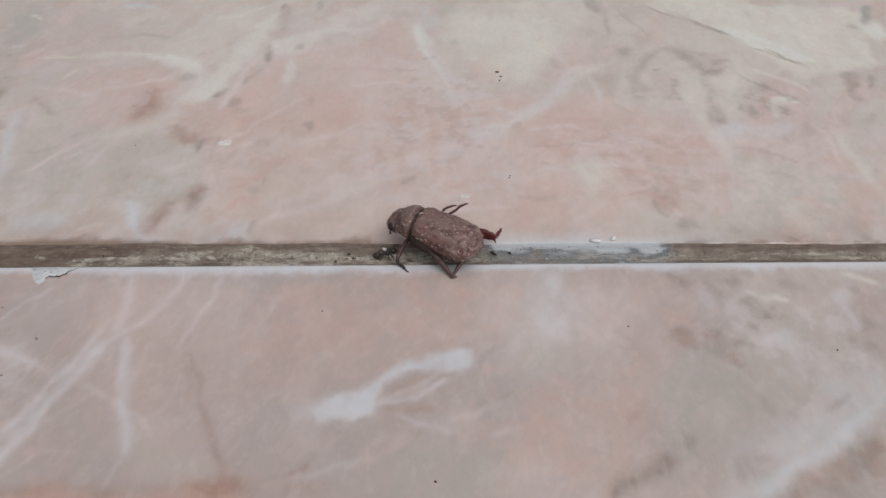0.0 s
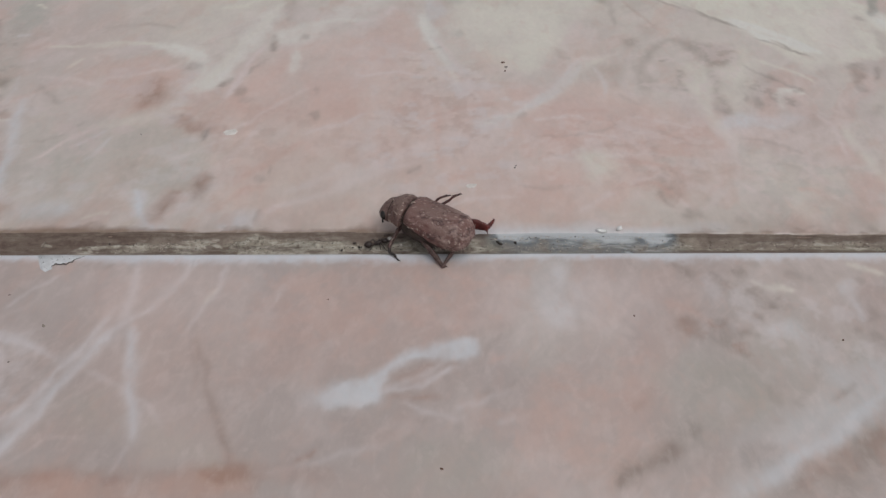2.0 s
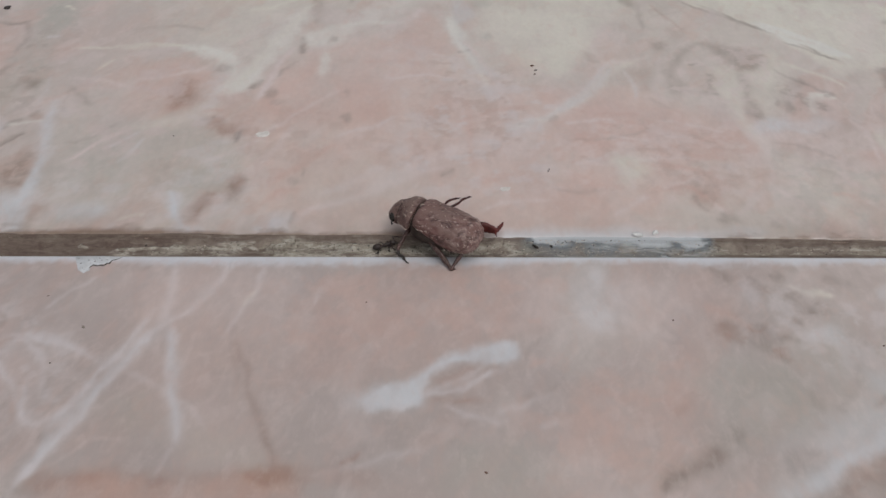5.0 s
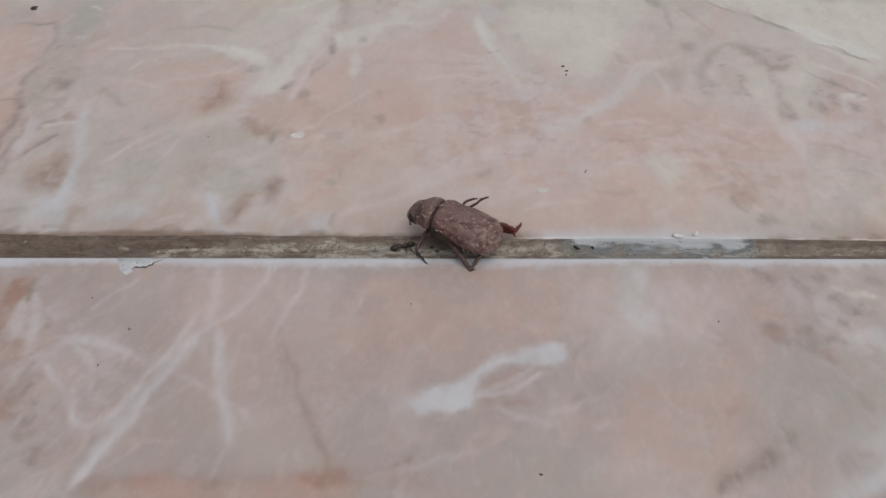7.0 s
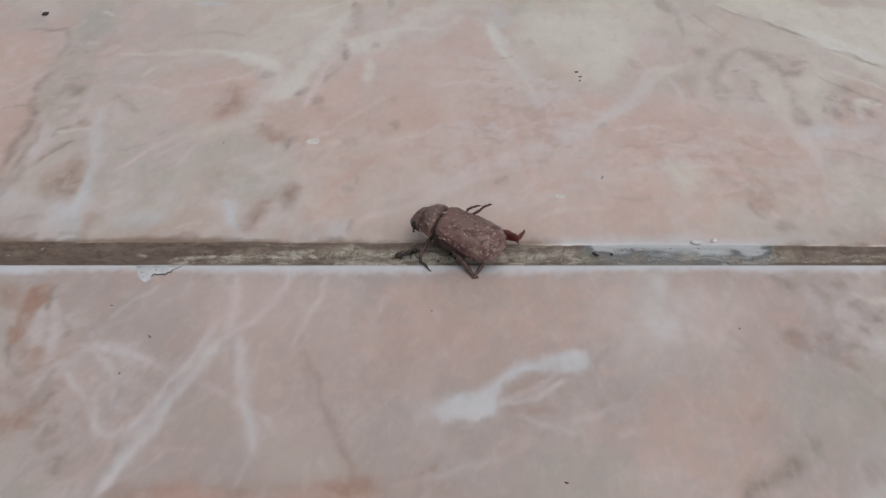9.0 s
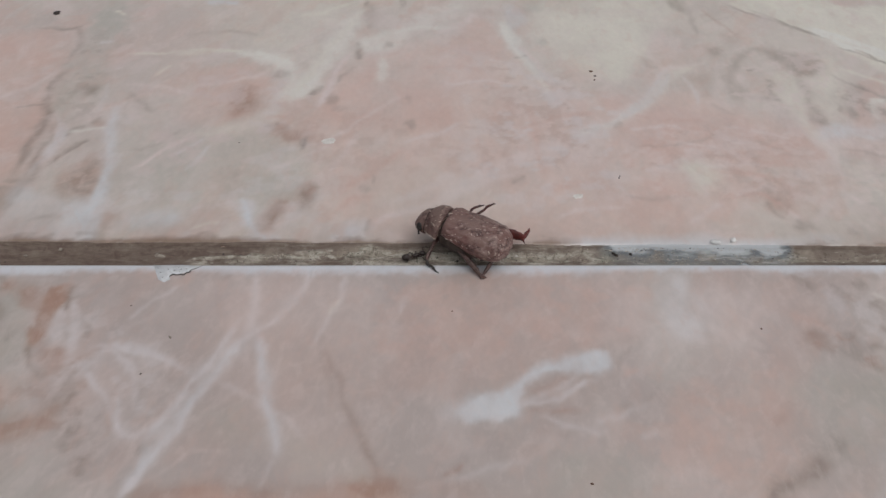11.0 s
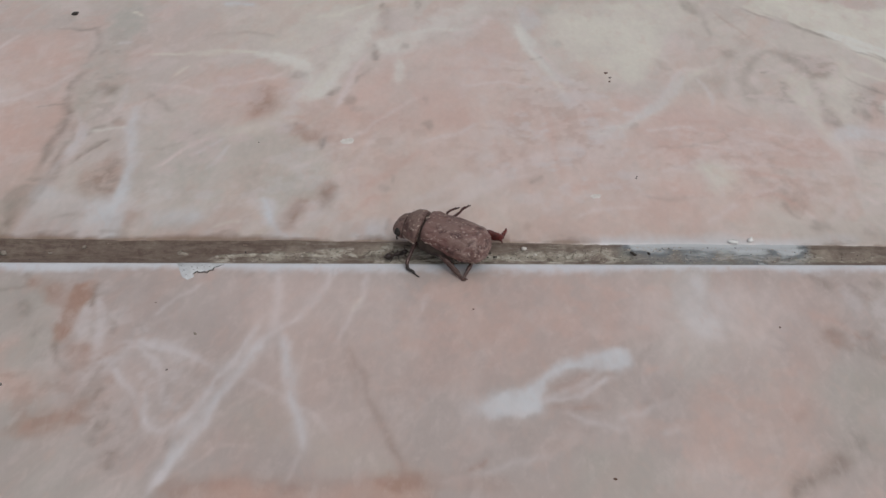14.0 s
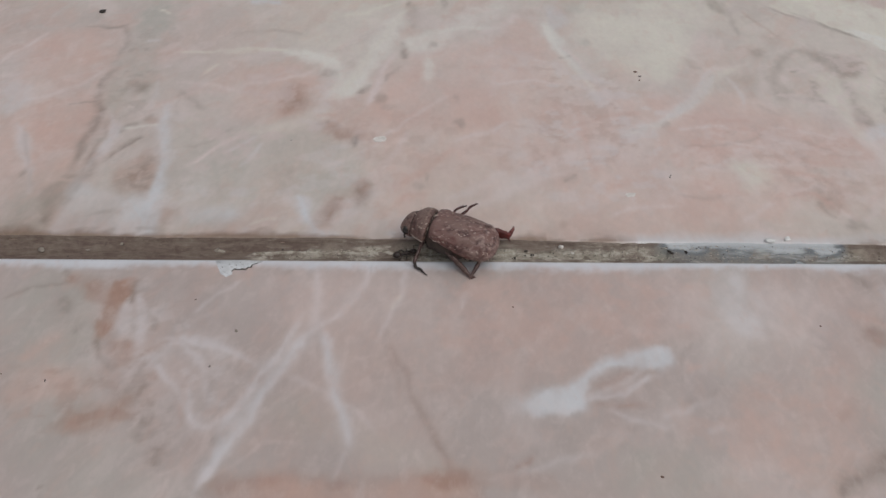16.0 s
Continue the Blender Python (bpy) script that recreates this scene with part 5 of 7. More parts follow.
    m.vein(LILAC, .44, 1.1, (-34.7, -0.4), (-35.2, -2.6), (-36.0, -4.5), (-37.3, -7.5), (-39.1, -10.7), (-40.4, -12.1))
    m.vein(LILAC, .53, 1.2, (-40.4, -11.9), (-42.2, -13.9), (-43.4, -15.9), (-44.0, -18.7), (-45.1, -21.1), (-46.5, -23.8), (-47.1, -27.0), (-48.6, -29.7), (-49.5, -31.9), (-50.2, -34.3), (-51.3, -36.4), (-51.9, -38.0))
    m.vein(LILAC, .37, 1.0, (-42.3, -2.0), (-42.2, -5.4), (-42.0, -9.2), (-41.2, -11.9))
    m.vein(LILAC, .48, 0.9, (-43.1, -9.7), (-44.6, -13.8), (-45.4, -16.5), (-46.1, -19.0), (-47.5, -20.8), (-48.1, -23.2), (-49.0, -25.7), (-49.9, -27.8), (-50.5, -30.0))
    m.dab(BROWN, .20, (-47.0, -21.2), (0.5, 0.7))
    m.vein(TAUPE, .16, 0.5, (-49.6, -29.0), (-50.0, -30.1))
    m.vein(LILAC, .44, 1.1, (-40.6, -11.7), (-39.3, -15.2), (-39.0, -18.5), (-39.1, -21.0), (-37.9, -23.9), (-36.5, -27.3), (-35.8, -29.9), (-35.8, -31.9))
    m.dab(LILAC, .35, (-41.3, -11.9), (1.2, 1.2))
    m.dab(LILAC, .31, (-35.9, -29.3), (0.8, 1.7))
    m.vein(LILAC, .31, 0.7, (-36.0, -31.8), (-36.6, -35.1))
    m.vein(LILAC, .22, 0.9, (-33.6, -35.4), (-34.3, -38.2))
    m.vein(LILAC, .26, 0.7, (-44.5, -20.2), (-40.7, -22.9), (-37.1, -25.0), (-34.3, -26.8), (-32.5, -28.7))
    m.vein(LILAC, .37, 0.8, (-29.9, -1.7), (-30.4, -5.9), (-31.4, -9.6), (-32.8, -12.7), (-33.5, -15.0))
    m.vein(CREAM, .35, 0.8, (-30.8, -6.4), (-31.7, -9.8))
    m.vein(LILAC, .32, 0.7, (-52.3, -3.3), (-54.3, -5.5), (-58.1, -10.5))
    m.vein(TAUPE, .16, 0.6, (-32.3, -15.6), (-31.4, -18.9), (-30.8, -20.9), (-30.1, -22.9))
    m.vein(TAUPE, .18, 0.9, (-28.8, -23.2), (-27.7, -25.5), (-26.6, -28.5), (-25.8, -30.8), (-24.4, -32.2))
    m.dab(TAUPE, .30, (-35.0, -1.6), (0.2, 0.9))
    m.dab(SALMON, .25, (-51.9, -2.7), (1.2, 1.0))
    m.dab(TAUPE, .15, (-46.4, -1.9), (0.6, 0.5))
    m.dab(TAUPE, .12, (-40.9, -1.8), (0.6, 0.5))
    m.vein(BROWN, .26, 0.9, (-6.6, -22.8), (-3.8, -21.4), (-1.2, -20.1))
    m.vein(BROWN, .26, 0.9, (-7.1, -24.7), (-3.6, -24.7), (-0.7, -25.2))
    m.field(MILK, .67, 0.7, (-13.6, -23.9), (-11.1, -22.3), (-9.3, -20.8), (-7.0, -19.7), (-5.1, -18.3), (-3.5, -17.2), (-1.7, -16.4), (0.2, -16.0), (2.3, -16.1), (3.6, -17.0), (3.8, -18.1), (2.7, -19.4), (1.3, -20.0), (-0.8, -19.5), (-2.8, -19.4), (-4.7, -20.0), (-6.5, -21.2), (-7.7, -22.3), (-8.1, -23.5), (-7.6, -24.4), (-8.4, -25.6), (-10.5, -26.1), (-12.5, -26.7), (-13.7, -26.6), (-14.3, -25.4))
    m.dab(MILK, .49, (-11.0, -24.6), (3.0, 1.7))
    m.field(LILAC, .44, 0.9, (-17.7, -25.1), (-14.3, -23.6), (-13.0, -24.0), (-13.5, -26.5), (-14.8, -25.9))
    m.vein(LILAC, .44, 0.7, (-7.8, -24.0), (-4.8, -23.5), (-1.9, -22.3), (1.5, -20.5))
    m.vein(LILAC, .26, 0.6, (-21.5, -5.5), (-22.6, -9.3))
    m.field(MILK, .30, 1.1, (14.8, -1.5), (16.1, -2.7), (16.0, -6.0), (16.4, -10.2), (15.7, -13.2), (13.9, -14.0), (13.4, -11.3), (13.7, -8.2), (13.8, -4.9))
    m.field(TAUPE, .26, 0.7, (29.9, -1.2), (31.4, -1.4), (33.7, -3.6), (33.8, -5.3), (31.7, -4.8), (30.2, -2.5))
    m.dab(BROWN, .22, (10.9, -6.0), (0.7, 2.0))
    m.vein(SALMON, .35, 0.7, (4.5, -19.5), (7.1, -18.5))
    m.dab(TAUPE, .12, (7.0, -13.1), (1.5, 1.0))
    m.vein(BROWN, .25, 0.6, (-17.2, -34.0), (-15.9, -33.6), (-15.0, -32.1))
    m.vein(LILAC, .19, 0.9, (-20.1, -35.9), (-15.1, -34.3), (-11.2, -32.8), (-7.2, -31.6))
    m.dab(LILAC, .26, (-18.4, -35.8), (1.7, 0.9))
    m.vein(TAUPE, .11, 1.0, (-12.9, -26.9), (-8.5, -26.2))
    m.vein(LILAC, .32, 0.8, (-5.2, -25.4), (-3.3, -26.8), (1.7, -28.2))
    m.dab(TAUPE, .20, (-3.1, -28.0), (0.9, 0.5))
    m.vein(BROWN, .16, 1.1, (-24.5, -32.8), (-23.9, -34.5), (-23.0, -35.8), (-22.6, -36.9))
    m.vein(LILAC, .26, 1.0, (5.8, -28.8), (7.7, -27.6))
    m.vein(LILAC, .26, 0.9, (0.6, -27.0), (5.1, -25.3), (7.5, -23.4))
    m.vein(TAUPE, .12, 0.8, (6.7, -23.4), (9.2, -21.0))
    m.vein(TAUPE, .12, 0.8, (3.1, -24.7), (4.9, -24.1))
    m.dab(BROWN, .16, (21.4, -26.5), (1.6, 1.1))
    m.vein(TAUPE, .33, 2.4, (25.8, -30.9), (22.6, -33.6), (20.0, -35.4), (17.8, -37.5))
    m.vein(TAUPE, .21, 1.3, (30.7, -2.4), (33.8, -4.2))
    m.vein(TAUPE, .28, 1.0, (35.8, -4.0), (37.9, -6.4))
    m.dab(TAUPE, .21, (42.2, -2.1), (1.2, 0.8))
    m.dab(TAUPE, .26, (40.2, -3.9), (0.6, 0.9))
    m.vein(TAUPE, .31, 1.6, (40.2, -6.9), (41.6, -8.5), (42.6, -10.7))
    m.vein(TAUPE, .20, 1.5, (45.7, -3.5), (47.6, -4.7), (49.4, -5.3))
    m.dab(TAUPE, .27, (39.9, -12.1), (0.9, 0.9))
    m.vein(SALMON, .18, 1.3, (28.3, -8.9), (31.8, -10.7), (33.6, -13.1))
    m.field(SALMON, .15, 1.0, (29.0, -5.2), (33.0, -6.8), (32.8, -11.0), (29.4, -11.5))
    m.field(TAUPE, .34, 0.6, (30.0, -12.2), (31.1, -11.5), (32.2, -13.5), (32.5, -15.9), (31.0, -15.9), (30.2, -14.5))
    m.field(BROWN, .30, 0.6, (30.0, -12.2), (31.1, -11.5), (32.2, -13.5), (32.5, -15.9), (31.0, -15.9), (30.2, -14.5))
    m.field(TAUPE, .36, 0.6, (33.1, -12.7), (35.2, -11.7), (36.9, -13.5), (38.4, -14.1), (36.4, -15.5), (36.8, -16.9), (35.8, -17.8), (34.4, -16.6), (33.2, -15.5))
    m.vein(TAUPE, .23, 0.8, (35.8, -16.9), (37.1, -18.9))
    m.vein(TAUPE, .20, 0.8, (37.4, -14.3), (40.7, -16.1))
    m.dab(LILAC, .35, (35.5, -7.4), (1.1, 1.9))
    m.vein(CREAM, .40, 0.9, (40.7, -5.2), (42.6, -6.3), (46.0, -7.4))
    m.field(MILK, .34, 0.9, (40.0, -14.0), (42.2, -12.8), (45.0, -13.1), (45.4, -15.0), (42.8, -15.7), (40.8, -15.0))
    m.field(MILK, .45, 0.6, (52.4, -5.3), (54.3, -5.3), (54.3, -7.5), (53.2, -10.1), (52.4, -9.6), (51.6, -8.5), (51.6, -6.9))
    m.vein(MILK, .29, 1.1, (53.4, -9.6), (53.5, -13.1))
    m.vein(CREAM, .50, 1.0, (54.9, -2.4), (57.0, -3.1), (59.6, -4.9))
    m.dab(TAUPE, .26, (55.4, -5.3), (0.7, 0.8))
    m.dab(TAUPE, .27, (54.8, -12.1), (1.0, 1.2))
    m.dab(TAUPE, .21, (52.4, -14.6), (0.6, 0.7))
    m.dab(TAUPE, .26, (54.4, -16.5), (1.0, 1.3))
    m.dab(TAUPE, .19, (45.0, -18.0), (0.6, 0.7))
    m.field(MILK, .25, 1.4, (53.1, -21.5), (51.3, -28.2), (46.8, -29.8), (43.6, -31.7), (40.5, -33.5), (37.5, -35.3), (34.6, -36.7), (31.6, -38.7), (27.5, -38.7), (34.6, -34.6), (37.1, -32.4), (36.5, -30.1), (39.6, -28.1), (41.6, -26.1), (45.7, -25.7), (48.4, -23.7))
    m.vein(MILK, .30, 1.8, (50.6, -26.6), (45.4, -30.1), (41.5, -32.4), (37.8, -34.3), (35.4, -36.0), (32.2, -37.7))
    m.field(MILK, .25, 1.1, (45.6, -21.0), (49.0, -20.2), (51.4, -19.3), (54.7, -18.8), (53.1, -22.8), (49.1, -23.7), (45.9, -23.2))
    m.vein(TAUPE, .23, 0.9, (44.7, -25.9), (47.3, -24.4))
    m.vein(TAUPE, .17, 1.3, (44.6, -21.5), (42.7, -23.6), (40.2, -26.3))
    m.dab(TAUPE, .15, (38.3, -24.9), (0.7, 1.5))
    m.dab(TAUPE, .17, (38.0, -28.1), (0.8, 0.6))
    m.dab(TAUPE, .26, (28.0, -30.2), (1.6, 1.2))
    m.dab(TAUPE, .29, (33.2, -34.0), (1.1, 1.2))
    m.field(TAUPE, .21, 1.0, (50.8, -29.4), (47.2, -30.5), (44.6, -32.4), (40.8, -34.6), (37.8, -36.0), (35.6, -37.4), (33.4, -38.7), (47.1, -38.8))
    m.dab(TAUPE, .21, (43.1, -33.1), (1.4, 0.7))
    m.dab(BROWN, .30, (39.4, -35.4), (1.8, 0.9))
    m.dab(BROWN, .25, (48.6, -30.6), (1.3, 0.8))
    m.field(TAUPE, .39, 0.7, (25.3, -31.6), (26.3, -32.0), (24.3, -33.4), (22.8, -34.9), (20.7, -36.3), (19.3, -37.3), (18.6, -36.5), (19.7, -34.9), (21.7, -34.1), (23.3, -32.3))
    m.vein(BROWN, .15, 1.1, (21.5, -27.8), (24.4, -23.5))
    m.field(BLUSH, .22, 2.1, (-47.6, -2.6), (-23.8, -2.4), (-23.7, -34.4), (-33.9, -34.5), (-43.1, -22.6))
    m.field(ROSE, .18, 2.0, (-55.5, -2.1), (-23.8, -1.9), (-23.7, -11.1), (-52.2, -11.3))
    m.field(BROWN, .36, 0.8, (-69.6, -27.0), (-66.4, -24.9), (-62.9, -24.1), (-61.0, -25.7), (-62.6, -28.6), (-66.7, -29.8))
    m.field(SALMON, .3, 1.0, (-78.1, -20.7), (-73.6, -19.7), (-68.1, -21.5), (-65.5, -23.2), (-71.2, -24.5), (-75.9, -26.2))
    m.vein(LILAC, .36, 1.1, (-63.7, -18.8), (-60.9, -18.5), (-58.1, -21.4), (-55.5, -25.3), (-53.3, -28.5), (-50.9, -28.5), (-49.0, -25.6), (-47.1, -19.5))
    m.vein(LILAC, .4, 1.0, (-60.9, -14.9), (-56.5, -14.8), (-52.2, -16.7), (-47.2, -19.1))
    m.vein(MILK, .36, 1.8, (-41.2, -13.2), (-44.1, -18.1), (-47.1, -23.7), (-49.1, -28.5), (-50.5, -34.2))
    m.vein(LILAC, .3, 1.6, (-42.3, -13.2), (-45.4, -17.1), (-47.6, -20.4))
    m.vein(MILK, .3, 1.5, (-40.5, -13.2), (-38.9, -18.1), (-38.2, -22.6), (-36.0, -28.4), (-35.5, -31.5))
    m.vein(TAUPE, .13, 0.9, (-31.9, -15.1), (-29.3, -21.6), (-26.4, -29.1), (-23.3, -34.7))
    m.vein(BROWN, .1, 0.7, (-31.9, -15.1), (-29.3, -21.6), (-26.4, -29.1), (-23.3, -34.7))
    m.field(BROWN, .22, 0.9, (-76.5, -2.9), (-72.1, -3.4), (-71.6, -6.2), (-74.7, -6.0))
    m.flecks(TAUPE, .35, 1.8, (-64.2, -18.3), (-57.6, -19.2), (-55.2, -29.3), (-55.7, -34.6), (-58.2, -34.6))
    m.flecks(BROWN, .3, 1.8, (-79.8, -16.4), (-62.6, -16.3), (-59.0, -29.3), (-74.9, -28.7))
    m.flecks(LILAC, .3, 2.0, (-71.1, -2.8), (-51.8, -13.3), (-48.7, -29.3), (-62.2, -22.8))
    m.flecks(BROWN, .45, 1.7, (30.1, -10.4), (33.9, -11.4), (38.6, -15.9), (37.8, -18.8), (32.6, -16.7), (29.4, -14.0))
    m.flecks(TAUPE, .4, 1.4, (35.7, -3.6), (44.4, -7.6), (44.3, -12.3), (39.7, -9.5))
    m.field(ROSE, .12, 2.0, (4.8, -3.4), (31.5, -3.6), (28.6, -14.0), (17.0, -18.3), (4.2, -21.5))
    m.vein(MILK, .36, 1.4, (52.8, -23.4), (46.1, -29.3), (40.3, -32.7), (34.8, -36.0), (29.0, -39.1))
    m.field(MILK, .22, 1.2, (30.9, -31.3), (37.4, -27.0), (43.4, -23.3), (54.7, -17.7), (51.9, -24.9), (45.1, -28.5), (38.0, -32.7), (32.7, -35.4))
    m.field(TAUPE, .18, 0.7, (32.3, -32.7), (36.1, -31.3), (37.2, -33.4), (33.8, -35.4))
    m.field(TAUPE, .2, 0.8, (38.7, -36.0), (44.3, -31.0), (50.4, -28.5), (48.5, -33.4), (43.9, -35.4))
    m.flecks(BROWN, .35, 2.0, (36.4, -36.0), (44.1, -31.4), (50.1, -29.3), (48.0, -34.8), (38.9, -38.6))
    m.vein(TAUPE, .2, 0.9, (44.0, -21.3), (46.6, -18.0))
    m.vein(TAUPE, .2, 0.7, (45.6, -25.6), (49.0, -22.9))
    m.flecks(LILAC, .35, 2.4, (33.9, -5.6), (59.1, -5.7), (52.8, -21.7), (39.4, -20.1))
    m.flecks(SALMON, .3, 2.2, (4.3, -17.4), (27.3, -17.5), (23.6, -36.0), (3.6, -35.9))
    m.field(ROSE, .26, 1.8, (5.4, -3.4), (26.2, -3.5), (25.4, -12.0), (20.7, -14.0), (5.0, -12.9))
    m.field(MILK, .2, 1.0, (16.9, -3.5), (19.2, -3.5), (18.1, -12.0), (16.3, -12.0))
    m.field(MILK, .5, 0.4, (-15.6, -25.3), (-13.1, -23.4), (-8.7, -21.4), (-4.5, -18.5), (-0.8, -16.5), (3.0, -15.9), (4.1, -17.5), (2.5, -19.6), (-0.3, -19.9), (-2.1, -18.7), (-4.9, -19.6), (-7.8, -22.4), (-7.7, -24.2), (-9.3, -25.6), (-12.3, -26.9), (-14.0, -27.0))
    m.vein(LILAC, .3, 0.8, (-8.2, -24.0), (-3.4, -21.9), (0.1, -19.7))
    m.vein(TAUPE, .16, 0.6, (6.6, -15.3), (4.3, -18.9))
    m.field(MILK, .22, 1.0, (12.2, -0.4), (16.6, 0.1), (16.5, -7.0), (16.5, -12.9), (13.5, -13.8), (11.3, -10.9))
    m.flecks(SALMON, .3, 2.4, (-29.3, -2.8), (11.4, -2.7), (9.1, -14.8), (-28.0, -21.1))
    m.flecks(ROSE, .12, 2.6, (-29.1, -4.9), (29.2, -4.8), (20.2, -34.1), (-27.0, -34.2))
    # the same warm reflection again, painted farther right
    m.field(BROWN, .3, 0.7, (-27.0, -35.2), (-23.4, -34.6), (-12.6, -34.7), (-11.9, -37.0), (-26.8, -37.0))
    # broad dark washes: shade over the near floor, painted into the print
    m.field(TAUPE, .12, 2.6, (26.8, -19.6), (55.0, -16.1), (46.0, -39.1), (23.0, -39.0))
    m.field(TAUPE, .05, 2.6, (-57.7, -11.7), (26.8, -19.6), (23.0, -39.0), (-47.2, -38.8))
    bare_rim_shine(m, 1.9, 0.72)


def stray_print(m):
    m.ground(8, 1.0)
    rng = random.Random(5)
    for k in range(60):
        x, y, a = rng.uniform(0, SIZE), rng.uniform(0, SIZE), rng.uniform(0.4, 1.3)
        r = rng.uniform(8, 30)
        m.vein(rng.choice((LILAC, CHALK, TAUPE)), rng.uniform(0.3, 0.6), rng.uniform(1, 3.5), (x, y), (x + r * math.cos(a), y + r * math.sin(a)), (x + 2 * r * math.cos(a + 0.3), y + 2 * r * math.sin(a + 0.3)))
        m.dab(rng.choice((SALMON, SALMON, CREAM)), rng.uniform(0.2, 0.4), (rng.uniform(0, SIZE), rng.uniform(0, SIZE)), (rng.uniform(8, 30), rng.uniform(8, 30)))


floor = tagged(new("floor"), "pink marbled ceramic floor tiles with dirty grout joints", "floor", kind="structure")
LEFT, PITCH = -165.0, SIZE + GAP
tagged(tile("tile", LEFT, GAP, (-128, 102), (GAP, 120), 0.3, 3, BISQUE, far_print, floor, -0.38), "salmon pink marbled glazed tile with white veins")
tagged(tile("tile", LEFT, 0.5 - SIZE, (-100, 76), (-46, 0.5), 0.3, 11, SHADED_BISQUE, near_print, floor), "salmon pink marbled glazed tile with a bluish white brush mark")
spare = tile("tile", 0, 0, (0, SIZE), (0, SIZE), 3.0, 23, BISQUE, stray_print, floor)
spare.location = ((LEFT - PITCH) * MM, GAP * MM, 0)
for col in range(-3, 4):
    for row in range(-3, 4):
        if (col, row) in ((0, 0), (0, -1), (-1, 0)):
            continue
        again = new("tile", spare.data)
        again.parent = floor
        again.location = ((LEFT + PITCH * col) * MM, (GAP + PITCH * row) * MM, 0)


def joint():
    """The joint in view: hollow, crumbling, with dirt creeping up the farther rim."""
    xs = np.arange(-132.0, 102.0, 0.16)
    ys = np.concatenate([[-0.6, -0.2], np.arange(0.0, GAP + 2.0, 0.13)])
    X, Y = (a.ravel() for a in np.meshgrid(xs, ys, indexing="ij"))
    m = Soil(X, Y, 31)
    m.area(2, 0.95, 1.4, (-140, -3), (-55, -3), (-50, 1.2), (-44, 2.6), (-36, 7), (-140, 7))
    m.vein(2, 1.4, 0.8, (-58.1, 4.9), (-49.9, 5.0), (-43.3, 4.6))
    m.area(3, 0.5, 0.8, (-53, -1), (-40, -1), (-42, 2.6), (-50, 2.6))
    m.area(0, 0.7, 0.7, (-55, -0.5), (-38, -0.5), (-40, 2.9), (-52, 2.9))
    m.vein(2, 0.5, 0.8, (-40.0, 2.0), (-33.0, 2.2), (-26.0, 2.0), (-19.0, 2.2))
    m.vein(0, 0.6, 0.9, (-52.0, 2.3), (-45.0, 2.6), (-40.0, 2.5), (-34.0, 2.9))
    m.vein(0, 0.5, 0.9, (-30.0, 2.9), (-24.0, 2.6), (-17.0, 2.7), (-11.0, 2.4))
    m.vein(0, 1.1, 0.9, (-40.0, 3.9), (-38.0, 4.2), (-36.0, 4.3), (-34.5, 2.9), (-32.4, 2.3))
    m.vein(0, 1.1, 0.7, (-39.8, 2.0), (-37.5, 1.6), (-35.1, 2.0))
    m.vein(0, 0.5, 0.9, (-57.9, 3.0), (-56.5, 2.9))
    m.area(0, 0.8, 0.7, (-31, -0.3), (-12, -0.3), (-14, 3.0), (-28, 3.0))
    m.vein(0, 1.3, 0.8, (-30.4, 2.4), (-27.4, 3.5), (-22.6, 3.6), (-17.7, 3.4), (-13.7, 3.1))
    m.vein(2, 0.8, 0.8, (-33.3, 2.6), (-31.6, 2.1), (-30.5, 2.8))
    m.vein(2, 0.9, 0.7, (-43.8, 1.6), (-40.6, 1.7))
    m.area(3, 0.6, 0.7, (-34, -0.3), (2, -0.3), (0, 2.8), (-31, 2.8))
    m.vein(0, 0.8, 0.8, (-7.5, 2.5), (-2.6, 2.7), (3.9, 2.6))
    m.vein(0, 0.7, 0.7, (-14.7, 3.2), (-10.7, 2.1), (-6.7, 2.5))
    m.vein(2, 0.8, 0.7, (-10.6, 3.3), (-4.2, 3.1), (2.5, 3.9))
    m.area(0, 0.55, 0.8, (-12, 0.2), (6, 0.2), (5, 3.2), (-10, 3.4))
    m.vein(0, 0.5, 0.8, (-12.0, 1.4), (-5.0, 1.2), (1.0, 1.5), (7.0, 1.2))
    m.area(3, 0.8, 0.8, (3, -0.2), (9, -0.2), (7, 3.4), (6, 3.4))
    m.area(1, 0.75, 6, (8, -8), (30, -8), (28, 13), (11, 13))
    m.vein(1, 2.0, 0.6, (10.9, 2.8), (14.6, 3.5), (18.6, 3.2), (22.5, 2.7))
    m.vein(1, 1.2, 0.6, (21.1, 4.2), (25.1, 3.4), (27.7, 2.3))
    m.vein(1, 0.9, 0.5, (8.4, 2.1), (12.1, 2.4))
    m.area(3, 0.7, 1.5, (29, -0.2), (36, -0.2), (34, 3.4), (32, 3.4))
    m.vein(2, 0.7, 0.6, (32.5, 4.3), (42.4, 4.7), (52.2, 4.8), (64.2, 4.5))
    m.vein(0, 0.6, 0.5, (41.9, 3.0), (51.7, 3.1), (63.4, 2.6))
    m.vein(3, 1.2, 0.7, (49.6, 1.6), (63.0, 1.4))
    m.vein(3, 1.0, 0.5, (32.0, 1.8), (41.6, 1.5), (49.6, 1.6))
    far = GAP - 0.0066 * X  # the farther rim: the joint narrows slowly
    wash = np.clip(np.minimum(X - 4, 34 - X) / 6 + 1.2 * clouds(X, Y, 4.0, 83, 4), 0, 1) * np.clip(0.8 + 1.6 * clouds(X * 0.5, Y, 2.5, 81, 5), 0, 1)
